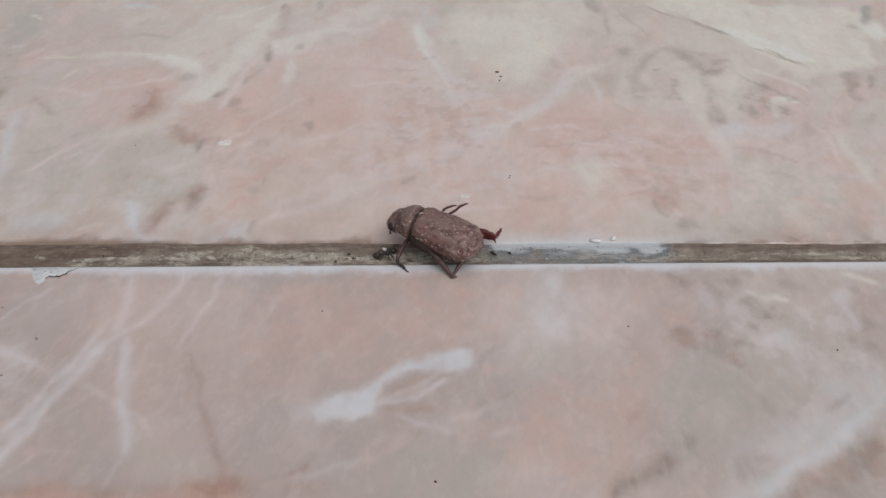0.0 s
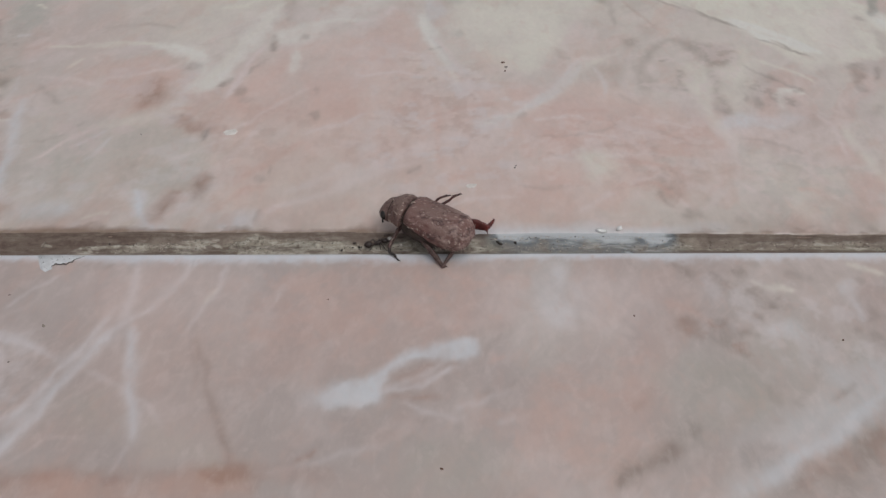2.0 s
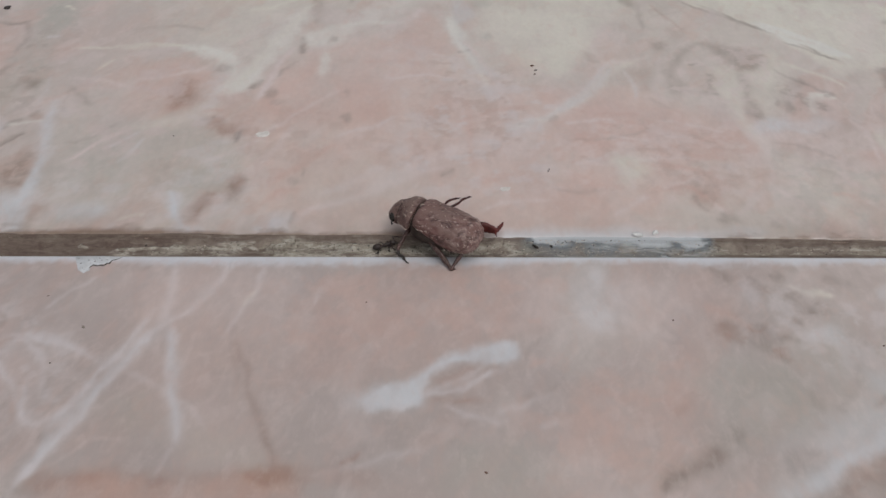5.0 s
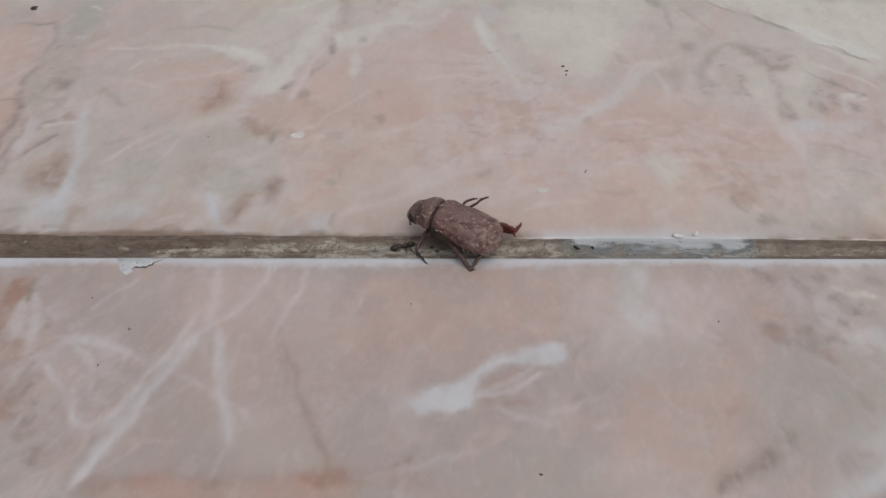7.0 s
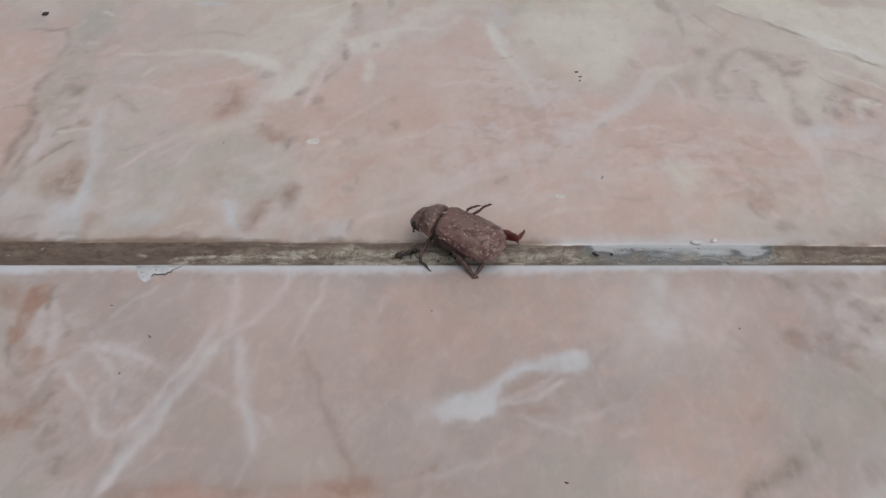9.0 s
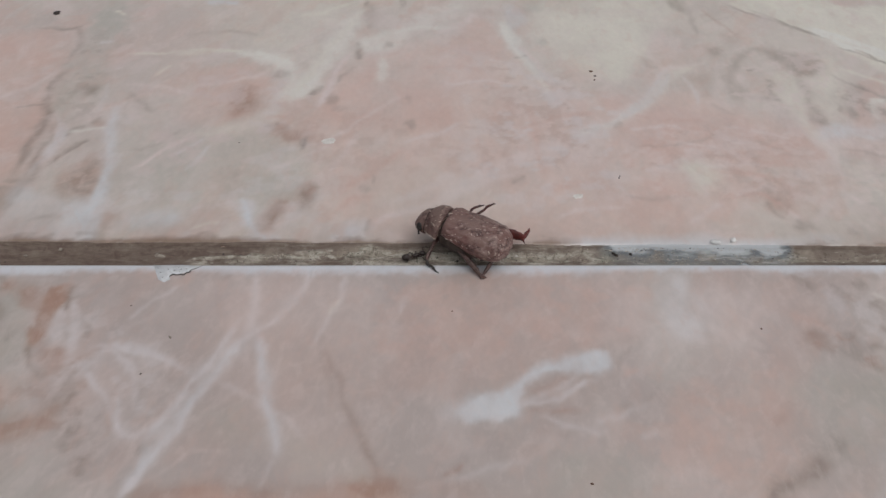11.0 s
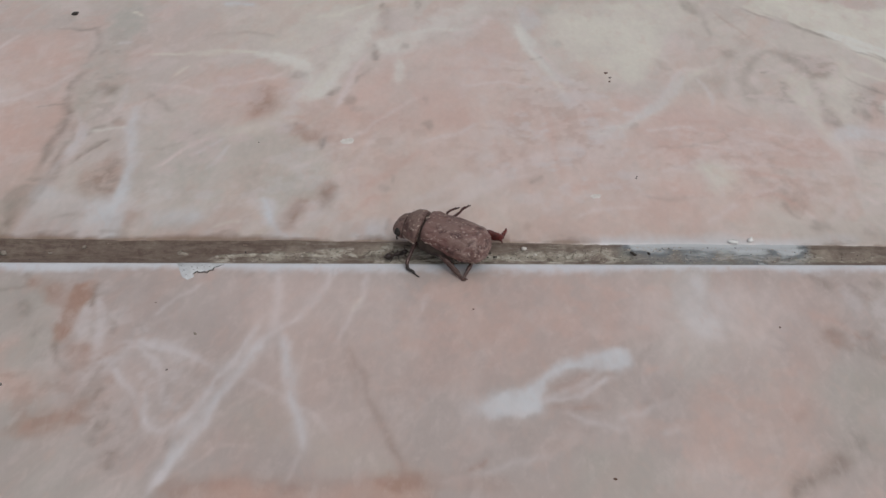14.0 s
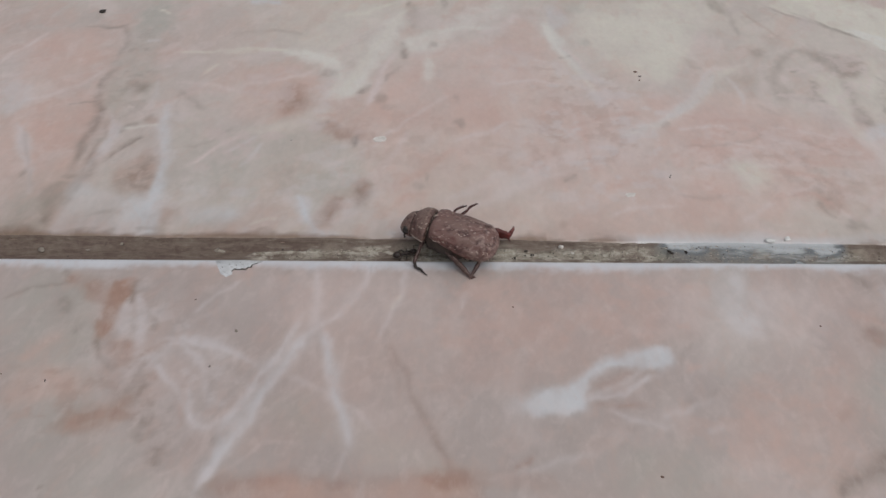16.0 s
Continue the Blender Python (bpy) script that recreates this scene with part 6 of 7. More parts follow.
    m.layers[1] = np.maximum(m.layers[1], wash * (0.62 + 0.75 * np.clip((Y - far + 1.6 + 2.5 * clouds(X * 0.5, Y, 3.0, 85, 4)) / 1.0, 0, 1)))
    pale, blue, dark, silt = m.layers
    edge = far + 0.35 + 0.4 * clouds(X, X * 0, 14.0, 50, 2) + 0.3 * clouds(X * 0.5, Y * 0.5, 1.5, 51, 4)
    edge += 0.12 * np.clip((-8 - X) / 8, 0, 1)
    band = np.clip((Y - far + 0.6 + 1.5 * clouds(X, X * 0, 14.0, 49, 3) + 1.6 * clouds(X * 0.5, Y, 3.0, 52, 4)) / 0.6, 0, 1)
    band = band * (1 - np.clip(blue * 1.6, 0, 1))
    haze = np.clip((Y - far + 1.1 + 2.0 * clouds(X, Y, 3.0, 71, 4)) / 0.6, 0, 1) + np.clip((0.9 - Y + 1.5 * clouds(X, Y, 2.5, 73, 4)) / 0.5, 0, 1)
    haze = haze * np.clip(blue * 2 - 0.5, 0, 1)
    # contact shadow along the nearer rim, painted into the dark layer
    gap_shade = np.clip((1.85 - Y + 0.9 * clouds(X * 0.4, Y, 1.6, 75, 4)) / 0.3, 0, 1) * (1 - np.clip(blue * 1.4, 0, 0.8))
    m.layers[2] = np.maximum(np.maximum(dark, 0.9 * band), 0.95 * gap_shade)
    m.layers[0] = pale * (1 - 0.8 * band)
    pale, blue, dark, silt = m.layers
    m.layers[1] = blue + 0.8 * haze
    rise = np.clip((Y - far + 1.4 + 1.0 * clouds(X, Y, 4.0, 53, 3)) / 1.6, 0, 1)
    h = -1.0 + 0.72 * rise * rise * (3 - 2 * rise)
    h += 0.3 * pale + 0.42 * blue
    loose = 1 - 0.85 * dark
    h += clouds(X * 0.4, Y * 1.6, 2.4, 55, 5) * (0.25 + 1.3 * pale + 0.7 * blue) * loose + clouds(X * 0.8, Y, 0.6, 58, 3) * 0.22 * loose
    skin = rim_height(np.maximum(Y - far, 0), 0.75)
    over = skin + np.clip((edge - Y) * 0.22, -0.4, 0.05)
    h = np.where(Y > far, np.minimum(np.maximum(h, over), np.maximum(over, -0.75)), np.minimum(h, -0.15))
    h = np.where(Y < 0.35, np.minimum(h, -0.55), h)
    rng = np.random.RandomState(4)
    for name, material, label, count, liking in (
        ("pale_grit", PALE, "pale mortar grit crumbled into the joint", 900, 0.1 + pale + 0.5 * blue + 0.3 * silt),
        ("dark_grit", SOOT, "fine black grit in the joint", 420, 0.3 + silt + 0.08 * blue + 0.4 * pale),
    ):
        liking = liking * (Y > 0.4) * (Y < far - 0.1) * (abs(X + 5) < 75) * (1.02 - dark)
        spots = rng.choice(len(X), count, p=liking / liking.sum())
        verts, faces = [], []
        for n, k in enumerate(spots):
            r, a, c = 0.035 + 0.085 * rng.rand() ** 2.5, rng.rand() * 6.28, Vector((X[k], Y[k], h[k]))
            for q in range(4):
                verts.append((c + Vector((math.cos(a + q * 1.57) * r * (1.0 + 0.6 * (q % 2)), math.sin(a + q * 1.57) * r, r * 0.3 * rng.rand()))) * MM)
            verts += [(c + Vector((r * 0.3, 0.0, r * 0.9))) * MM, (c - Vector((0.0, 0.0, r * 0.5))) * MM]
            b = n * 6
            for q in range(4):
                faces += [(b + q, b + (q + 1) % 4, b + 4), (b + (q + 1) % 4, b + q, b + 5)]
        data = bpy.data.meshes.new(name)
        data.from_pydata(verts, [], faces)
        data.materials.append(material)
        tagged(new(name, data), label, "grit", kind="stuff")
    return tagged(sheet("grout_joint", X, Y, (len(xs), len(ys)), h, GROUT, floor, "dirt", m.layers), "brown dirty grout with pale crumbling patches")


joint()
bed = bmesh.new()
bmesh.ops.create_grid(bed, x_segments=8, y_segments=8, size=40.0)
ground = tagged(new("ground", mesh_of("ground", bed, CEMENT)), "grey cement screed under the tiles", "ground", kind="structure")
ground.location.z = -7.5 * MM
seams = bmesh.new()
bmesh.ops.create_cube(seams, size=1.0)
for v in seams.verts:
    v.co = Vector((v.co.x * 7 * PITCH, v.co.y * 7 * PITCH, v.co.z * 5.6)) * MM
bedding = new("grout_bed", mesh_of("grout_bed", seams, GROUT))
bedding.parent = floor
bedding.location = ((LEFT + SIZE / 2) * MM, (GAP + SIZE / 2) * MM, -4.6 * MM)


# ---- the beetle ----
# the body lies along its own axis: a runs from tail (-) to head (+), s to its right, u up
HEART = (-0.75, 3.2, 3.15)  # middle of the body
START = (-0.5, 2.0, 0.0)


def stance():
    return pose(*[HEART[k] - START[k] for k in range(3)], 0, 0, AXIS_TURN) @ pose(0, 0, 0, 0, -NOSE_UP, 0)


NEAR_SIDE = 1
BODY = stance()


def on_body(a, s, u):
    return BODY @ Vector((a, -s, u))


def smooth(x):
    x = min(max(x, 0.0), 1.0)
    return x * x * (3 - 2 * x)


def curve_at(knots, x):
    """A smooth run through (x, value) knots."""
    for (x0, v0), (x1, v1) in zip(knots, knots[1:]):
        if x <= x1:
            k = smooth((x - x0) / (x1 - x0)) * 0.5 + 0.5 * min(max((x - x0) / (x1 - x0), 0), 1)
            return v0 + (v1 - v0) * k
    return knots[-1][1]


WING_WIDE = [(-7.05, 0.7), (-6.95, 1.1), (-6.75, 1.6), (-6.3, 2.35), (-5.3, 2.95), (-3.6, 3.3), (-1.8, 3.42), (0.4, 3.3), (1.7, 3.12), (2.3, 3.0), (2.54, 2.92), (2.62, 2.65)]
WING_TALL = [(-7.05, 0.5), (-6.95, 0.9), (-6.75, 1.35), (-6.2, 2.0), (-5.1, 2.42), (-3.4, 2.64), (-1.6, 2.7), (0.4, 2.66), (1.7, 2.68), (2.3, 2.68), (2.5, 2.55), (2.62, 2.15)]
WING_HEM = [(-6.9, 117), (-5.0, 108), (-3.0, 96), (-1.0, 85), (1.0, 77), (2.62, 72)]  # how far round each case reaches, degrees
BELLY_DEEP = [(-6.9, 0.3), (-6.2, 1.3), (-4.5, 2.2), (-2.0, 2.8), (1.0, 2.95), (2.5, 2.7)]


def elytron(side):
    """One wing case, with shallow ribs, a shoulder bump and a rolled hem."""
    rings = []
    for n in range(46):
        a = -7.05 + 9.37 * (n / 45)
        w, t = curve_at(WING_WIDE, a), curve_at(WING_TALL, a)
        sweep = curve_at(WING_HEM, a)
        ring = []
        for k in (0, 0.12, 0.4, *range(1, 19)):
            th = radians(90.0 - k / 18 * sweep)
            e = 0.86
            c, z = abs(math.cos(th)) ** e * math.copysign(1, math.cos(th)), abs(math.sin(th)) ** e * math.copysign(1, math.sin(th))
            rib = 0.045 * math.cos(k * 1.4) * smooth((a + 6.3) / 2) * smooth((2.2 - a) / 1.2)
            knob = 0.22 * math.exp(-((a - 1.55) / 0.55) ** 2 - ((th - 0.75) / 0.35) ** 2) + 0.2 * math.exp(-((a + 5.1) / 0.6) ** 2 - ((th - 0.85) / 0.3) ** 2)
            grow = 1 + (rib + knob) / 3 + 0.02 * noise.noise(Vector((a * 1.3, k * 0.5, side)))
            lean = -0.18 * smooth((k - 13) / 5)
            ring.append(on_body(a, side * (0.004 + max(c, 0.0) * w * grow + lean), z * t * grow * (0.8 if z < 0 else 1)))
        for k in (18, 15, 12, 9, 6, 3, 1, 0.1):
            th = radians(90.0 - k / 18 * sweep)
            ring.append(on_body(a, side * (0.004 + max(math.cos(th), 0) * (w - 0.22)), math.sin(th) * (t - 0.25) * 0.93))
        ring.append(on_body(a, side * 0.004, t - 0.05))
        rings.append(ring)
    return loft(rings)


def abdomen():
    rings = []
    for n in range(26):
        a = -6.75 + 9.3 * (n / 25)
        w, d = curve_at(WING_WIDE, a) * 0.92, curve_at(BELLY_DEEP, a)
        fold = 1 - 0.05 * (0.5 + 0.5 * math.cos(a * 4.2))
        rings.append([on_body(a, math.cos(2 * math.pi * k / 20) * w * fold, (math.sin(2 * math.pi * k / 20) * (d if k > 10 else curve_at(WING_TALL, a) * 0.8)) * fold - 0.1) for k in range(20)])
    return loft(rings)


SHIELD_WIDE = [(2.76, 2.78), (2.83, 2.98), (3.3, 2.95), (4.2, 2.65), (5.0, 2.15), (5.35, 1.8)]
SHIELD_TALL = [(2.76, 2.4), (2.83, 2.62), (3.4, 2.95), (4.3, 2.75), (5.0, 2.35), (5.35, 2.0)]


def pronotum():
    rings = []
    for n in range(24):
        a = 2.76 + 2.59 * (n / 23) ** 1.3
        w, t = curve_at(SHIELD_WIDE, a), curve_at(SHIELD_TALL, a)
        ring = []
        for k in range(28):
            th = 2 * math.pi * k / 28
            c, z = math.cos(th), math.sin(th)
            hem = 0.2 * abs(c) ** 3 if n < 8 else 0.0
            dent = 1 + 0.02 * noise.noise(Vector((a * 1.6, c * 2, z * 2)))
            ring.append(on_body(a + hem * (1 - n / 8), c * w * dent, z * (t if z > 0 else 0.3) * dent - 0.05 - 0.06 * max(a - 3.5, 0) ** 2))
        rings.append(ring)
    return loft(rings)


def head():
    wide = [(5.1, 1.85), (5.6, 1.95), (6.2, 1.85), (6.8, 1.5), (7.15, 1.05), (7.3, 0.3)]
    tall = [(5.1, 1.9), (5.6, 1.9), (6.2, 1.65), (6.8, 1.15), (7.15, 0.6), (7.3, 0.15)]
    rings = []
    for n in range(16):
        a = 5.1 + 2.2 * n / 15
        w, t = curve_at(wide, a), curve_at(tall, a)
        drop = -0.12 - 0.2 * (a - 5.1) - 0.1 * max(a - 6, 0) ** 2
        brow = 0.08 * math.exp(-((a - 6.15) / 0.12) ** 2)
        rings.append([on_body(a, math.cos(2 * math.pi * k / 22) * w, math.sin(2 * math.pi * k / 22) * (t + brow if k < 11 else 0.85 * t + 0.25) + drop) for k in range(22)])
    return loft(rings)


def ball(a, s, u, r):
    bm = bmesh.new()
    bmesh.ops.create_icosphere(bm, subdivisions=3, radius=1.0)
    c = on_body(a, s, u)
    for v in bm.verts:
        v.co = (c + Vector((v.co.x * r[0], v.co.y * r[1], v.co.z * r[2]))) * MM
    return bm


def shifted(points):
    return [(x - START[0], y - START[1], z - START[2]) for x, y, z in points]


def refine(points, radii, steps=4, wobble=0.0, seed=0.0):
    """More stations along a limb, with slight unevenness."""
    pts, rad = [], []
    for i in range(len(points) - 1):
        for k in range(steps):
            q = k / steps
            p = Vector(points[i]).lerp(Vector(points[i + 1]), q)
            pts.append(p + wobble * noise.noise_vector(p * 2.1 + Vector((seed, 0, 0))))
            rad.append((radii[i] + (radii[i + 1] - radii[i]) * q) * (1 + 1.4 * wobble * noise.noise(p * 5 + Vector((seed, 2, 1)))))
    return pts + [Vector(points[-1])], rad + [radii[-1]]


def leg(parent, label, segments, seed):
    """A leg: femur, tibia and the jointed tarsus with its claws, each a mesh of its own under it."""
    root = None
    for n, (name, points, radii, material, flat) in enumerate(segments):
        pts, rad = refine(shifted(points), radii, 4, 0.08, seed + n)
        bm = limb(pts, rad, 10, flat)
        if name == "tarsus":
            for i in range(3, len(pts) - 1, 3):
                limb([pts[i - 1], pts[i], pts[i + 1]], [rad[i] * 0.7, rad[i] * 1.5, rad[i] * 0.7], 8, 1.0, bm)
        if name == "tibia":
            for i in range(4, len(pts) - 1, 4):
                out = Vector((0.1, -0.12, 0.1)) if seed % 2 else Vector((0.05, 0.12, 0.13))
                limb([pts[i], pts[i] + out * 1.1, pts[i] + out * 2.0], [rad[i] * 0.5, rad[i] * 0.3, 0.02], 6, 1.0, bm)
        ob = part(name if root else "leg", bm, material, root or parent, "" if root else label)
        root = root or ob
    return root


def build_beetle():
    beetle = thing("beetle", START, "dusty brown scarab beetle, legs stiff, dragged along the joint", "beetle")
    part("abdomen", abdomen(), VENTER, beetle, "dark brown ringed belly")
    for side in (-1, 1):
        part("elytron", elytron(side), ELYTRA, beetle, "dull brown wing case with pale scales")
    shield = part("pronotum", pronotum(), SHIELD, beetle, "dull grey-brown neck shield")
    part("prosternum", ball(3.7, 0, -1.0, (1.8, 1.9, 1.5)), BELLY, beetle, "dark brown throat")
    face = part("head", head(), SHIELD, beetle, "brown head bent down")
    for side in (-1, 1):
        part("eye", ball(6.0, side * 1.58, -0.25, (0.62, 0.52, 0.72)), EYE, face, "black eye")
        feeler = [on_body(6.1, side * 1.2, -1.0), on_body(6.35, side * 1.5, -1.45), on_body(6.2, side * 1.55, -1.75)]
        part("antenna", limb(feeler, [0.12, 0.14, 0.2], 8), CLAW, face)
    part("mouth", ball(6.75, 0, -1.25, (0.42, 0.7, 0.3)), CLAW, face)
    for side in (-1, 1):
        cheek = [on_body(6.75, side * 1.1, 0.15), on_body(6.55, side * 1.42, -0.35), on_body(6.3, side * 1.5, -0.9)]
        part("cheek_groove", limb(cheek, [0.05, 0.1, 0.12], 8), BELLY, face)
    # raised dark tube in place of the shaded crease behind the head
    groove = bmesh.new()
    for k in range(40):
        th0, th1 = radians(-20 + 220 * k / 40), radians(-20 + 220 * (k + 1) / 40)
        ends = [on_body(5.38, math.cos(th) * 1.88, math.sin(th) * 1.96 - 0.24) for th in (th0, th1)]
        limb(ends, [0.06, 0.06], 6, 1.0, groove)
    part("neck_groove_shade", groove, BELLY, face, "dark tube laid as shade in the groove behind the head")
    # added dark ring, standing in for the shade inside the gap
    neck_gap_shade = []
    for a, k in ((2.2, 0.8), (2.45, 0.86), (2.66, 0.87), (2.8, 0.85)):
        neck_gap_shade.append([on_body(a, math.cos(2 * math.pi * i / 28) * 2.95 * k, math.sin(2 * math.pi * i / 28) * (2.6 if i < 14 else 1.2) * k) for i in range(28)])
    part("neck_gap_shade", loft(neck_gap_shade), BELLY, beetle, "dark ring laid as shade in the gap behind the neck shield")
    scut = bmesh.new()
    limb([on_body(2.5, 0, 2.35), on_body(2.2, 0, 2.56), on_body(1.6, 0, 2.6)], [0.24, 0.2, 0.04], 8, 1.0, scut)
    part("scutellum", scut, HAIR, beetle, "small pale triangle between the wing cases")
    # pale dust and scales clinging to the wing cases
    rng = random.Random(12)
    for name, case, count in (("dust", "elytron", 130), ("dust", "pronotum", 26)):
        crumbs = bmesh.new()
        for k in range(count):
            if case == "elytron":
                a, th = -6.5 + 8.7 * rng.random() ** 1.5, radians(rng.choice((rng.uniform(25, 168), rng.uniform(105, 165))))
                w, t = curve_at(WING_WIDE, a), curve_at(WING_TALL, a)
            else:
                a, th = rng.uniform(2.9, 5.2), radians(rng.uniform(20, 170))
                w, t = curve_at(SHIELD_WIDE, a), curve_at(SHIELD_TALL, a)
            c, z = math.cos(th), math.sin(th)
            p = on_body(a, math.copysign(abs(c) ** 0.9, c) * w * NEAR_SIDE, z**0.9 * t)
            r = rng.uniform(0.025, 0.06) * (2.1 if rng.random() < 0.22 else 1)
            out = (p - on_body(a, 0, 0)).normalized()
            side = (on_body(1, 0, 0) - on_body(0, 0, 0) + Vector((rng.uniform(-1, 1), rng.uniform(-1, 1), rng.uniform(-1, 1))) * 0.8).normalized() * r * 1.7
            side -= out * side.dot(out)
            limb([p - side * 1.5, p + out * r * 0.2, p + side * 1.3], [r * 0.3, r * 0.75, r * 0.25], 5, 1.0, crumbs)
        grains = part(name, crumbs, HAIR, beetle if case == "elytron" else shield, "pale dust grains")
        tagged(grains, kind="stuff")
    # pale fringes: along the gap behind the shield, and at the tail
    rng = random.Random(3)
    fringe = bmesh.new()
    for k in range(46):
        th = radians(70 + 105 * k / 45)
        w, t = 2.7, 1.98
        p = on_body(2.86, math.cos(th) * w, math.sin(th) * (t + 0.3))
        tip = on_body(2.86 - rng.uniform(0.08, 0.26), math.cos(th) * (w + 0.1), math.sin(th) * (t + 0.38))
        limb([p, tip], [0.02, 0.006], 4, 1.0, fringe)
    part("fringe", fringe, HAIR, shield, "pale hair along the hem")
    # pale hem strips, the light along the lower edge put into their colour
    for side in (-1, 1):
        edge = bmesh.new()
        rim = []
        for n in range(14):
            a = 2.98 + 2.2 * n / 13
            rim.append(on_body(a, side * (curve_at(SHIELD_WIDE, a) + 0.0), -0.16 - 0.06 * max(a - 3.5, 0) ** 2))
        limb(rim, [0.03] + [0.065] * 12 + [0.03], 6, 1.0, edge)
        part("hem", edge, HAIR, shield, "pale lower hem of the neck shield, its lit rim painted in")
    tail = bmesh.new()
    for k in range(45):
        a = rng.uniform(-6.8, -3.0)
        side = -1 if rng.random() < 0.75 else 1
        w = curve_at(WING_WIDE, a)
        p = on_body(a, side * w * rng.uniform(0.8, 0.97), rng.uniform(-0.8, 0.1))
        tip = on_body(a + rng.uniform(-0.5, 0.25), side * (w * 0.93 + rng.uniform(-0.2, 0.2)), rng.uniform(-1.3, -0.1))
        limb([p, (p + tip) / 2 + Vector((0, 0, 0.05)), tip], [0.03, 0.022, 0.006], 4, 1.0, tail)
    part("tail_hair", tail, HAIR, beetle, "pale tail hair")
    leg(beetle, "thin brown front leg", [
        ("femur", [(-3.7, 4.2, 2.2), (-4.55, 3.43, 2.2), (-5.0, 2.5, 1.8)], [0.5, 0.46, 0.34], SHIN, 0.8),
        ("tibia", [(-4.9, 2.65, 1.9), (-5.32, 1.83, 1.5), (-5.95, 0.7, 0.8), (-5.95, 0.3, 0.55)], [0.26, 0.3, 0.32, 0.26], SHIN, 0.8),
        ("tarsus", [(-6.0, 0.55, 0.75), (-5.86, -0.12, 0.4), (-5.22, -0.48, 0.22), (-4.6, -1.45, 0.1)], [0.2, 0.2, 0.17, 0.07], CLAW, 1.0),
        ("claw", [(-4.75, -1.2, 0.14), (-4.4, -1.45, 0.16), (-4.35, -1.6, 0.05)], [0.08, 0.06, 0.02], CLAW, 1.0)], 1.0)
    leg(beetle, "brown hind leg folded into a V", [
        ("femur", [(-1.9, 1.0, 2.5), (-1.1, 0.15, 2.1), (-0.1, -0.8, 1.4), (0.75, -1.65, 0.75), (1.44, -2.4, 0.3)], [0.28, 0.38, 0.46, 0.42, 0.26], SHIN, 0.75),
        ("tibia", [(3.05, -0.5, 1.25), (2.6, -1.1, 0.9), (2.1, -1.8, 0.55), (1.56, -2.5, 0.25)], [0.26, 0.36, 0.3, 0.18], SHIN, 0.8),
        ("tarsus", [(1.2, -2.35, 0.25), (1.6, -2.62, 0.2), (1.95, -2.5, 0.12), (2.25, -2.6, 0.08)], [0.14, 0.26, 0.14, 0.05], SHIN, 1.0),
        ("claw", [(1.5, -2.55, 0.25), (1.75, -2.95, 0.12)], [0.1, 0.03], CLAW, 1.0)], 3.0)
    dy, dz = -1.36, 1.2
    far = lambda pts: [(x, y + dy, z + dz) for x, y, z in pts]
    leg(beetle, "dark red middle leg held out", [
        ("femur", far([(-1.0, 6.5, 0.6), (-0.4, 8.5, 0.6), (0.3, 10.2, 0.9)]), [0.5, 0.4, 0.25], GARNET, 0.8),
        ("tarsus", far([(0.3, 10.5, 0.9), (0.67, 11.08, 1.0), (1.3, 11.6, 1.0), (1.77, 11.74, 1.0), (2.44, 12.01, 1.0)]), [0.16, 0.17, 0.15, 0.15, 0.06], GARNET, 1.0),
        ("tibia", far([(0.4, 9.4, 0.8), (1.83, 10.27, 1.0), (2.3, 10.8, 1.0), (2.77, 11.46, 1.0)]), [0.2, 0.22, 0.2, 0.18], GARNET, 0.9),
        ("tarsus", far([(2.6, 11.3, 1.0), (3.0, 11.7, 1.0), (3.45, 12.0, 1.0), (3.8, 12.2, 1.0), (4.14, 12.22, 1.0)]), [0.17, 0.18, 0.14, 0.12, 0.04], GARNET, 1.0)], 2.0)
    leg(beetle, "broad rust-red hind leg held out", [
        ("femur", [(3.4, 5.0, 1.6), (4.4, 5.1, 1.5), (5.4, 5.0, 1.5)], [0.75, 0.82, 0.78], RUST, 0.5),
        ("tibia", [(5.0, 5.05, 1.5), (6.4, 4.8, 1.5), (7.3, 4.35, 1.5), (7.85, 3.95, 1.45)], [0.82, 0.78, 0.62, 0.4], RUST, 0.5),
        ("spur", [(7.6, 4.0, 1.4), (7.75, 3.6, 1.3), (7.85, 3.15, 1.2)], [0.2, 0.13, 0.03], RUST, 1.0),
        ("tarsus", [(7.6, 4.2, 1.45), (8.0, 4.55, 1.5), (8.35, 5.1, 1.5), (8.6, 5.6, 1.5), (8.75, 6.05, 1.5)], [0.3, 0.26, 0.2, 0.17, 0.08], RUST, 1.0)], 4.0)
    leg(beetle, "tucked front leg", [
        ("femur", [(-3.2, 5.6, 1.6), (-3.6, 6.3, 1.2)], [0.4, 0.3], SHIN, 0.8),
        ("tibia", [(-3.6, 6.2, 1.2), (-4.2, 5.9, 0.5)], [0.28, 0.2], SHIN, 0.8),
        ("tarsus", [(-4.2, 5.9, 0.5), (-4.6, 5.4, 0.15)], [0.16, 0.08], CLAW, 1.0)], 5.0)
    leg(beetle, "tucked middle leg", [
        ("femur", [(-1.5, 3.2, 1.4), (-0.6, 2.2, 1.0)], [0.4, 0.34], SHIN, 0.8),
        ("tibia", [(-0.6, 2.2, 1.0), (0.6, 2.4, 0.4)], [0.3, 0.22], SHIN, 0.8),
        ("tarsus", [(0.6, 2.4, 0.4), (1.8, 2.3, -0.2)], [0.16, 0.08], CLAW, 1.0)], 7.0)
    return beetle


beetle = build_beetle()

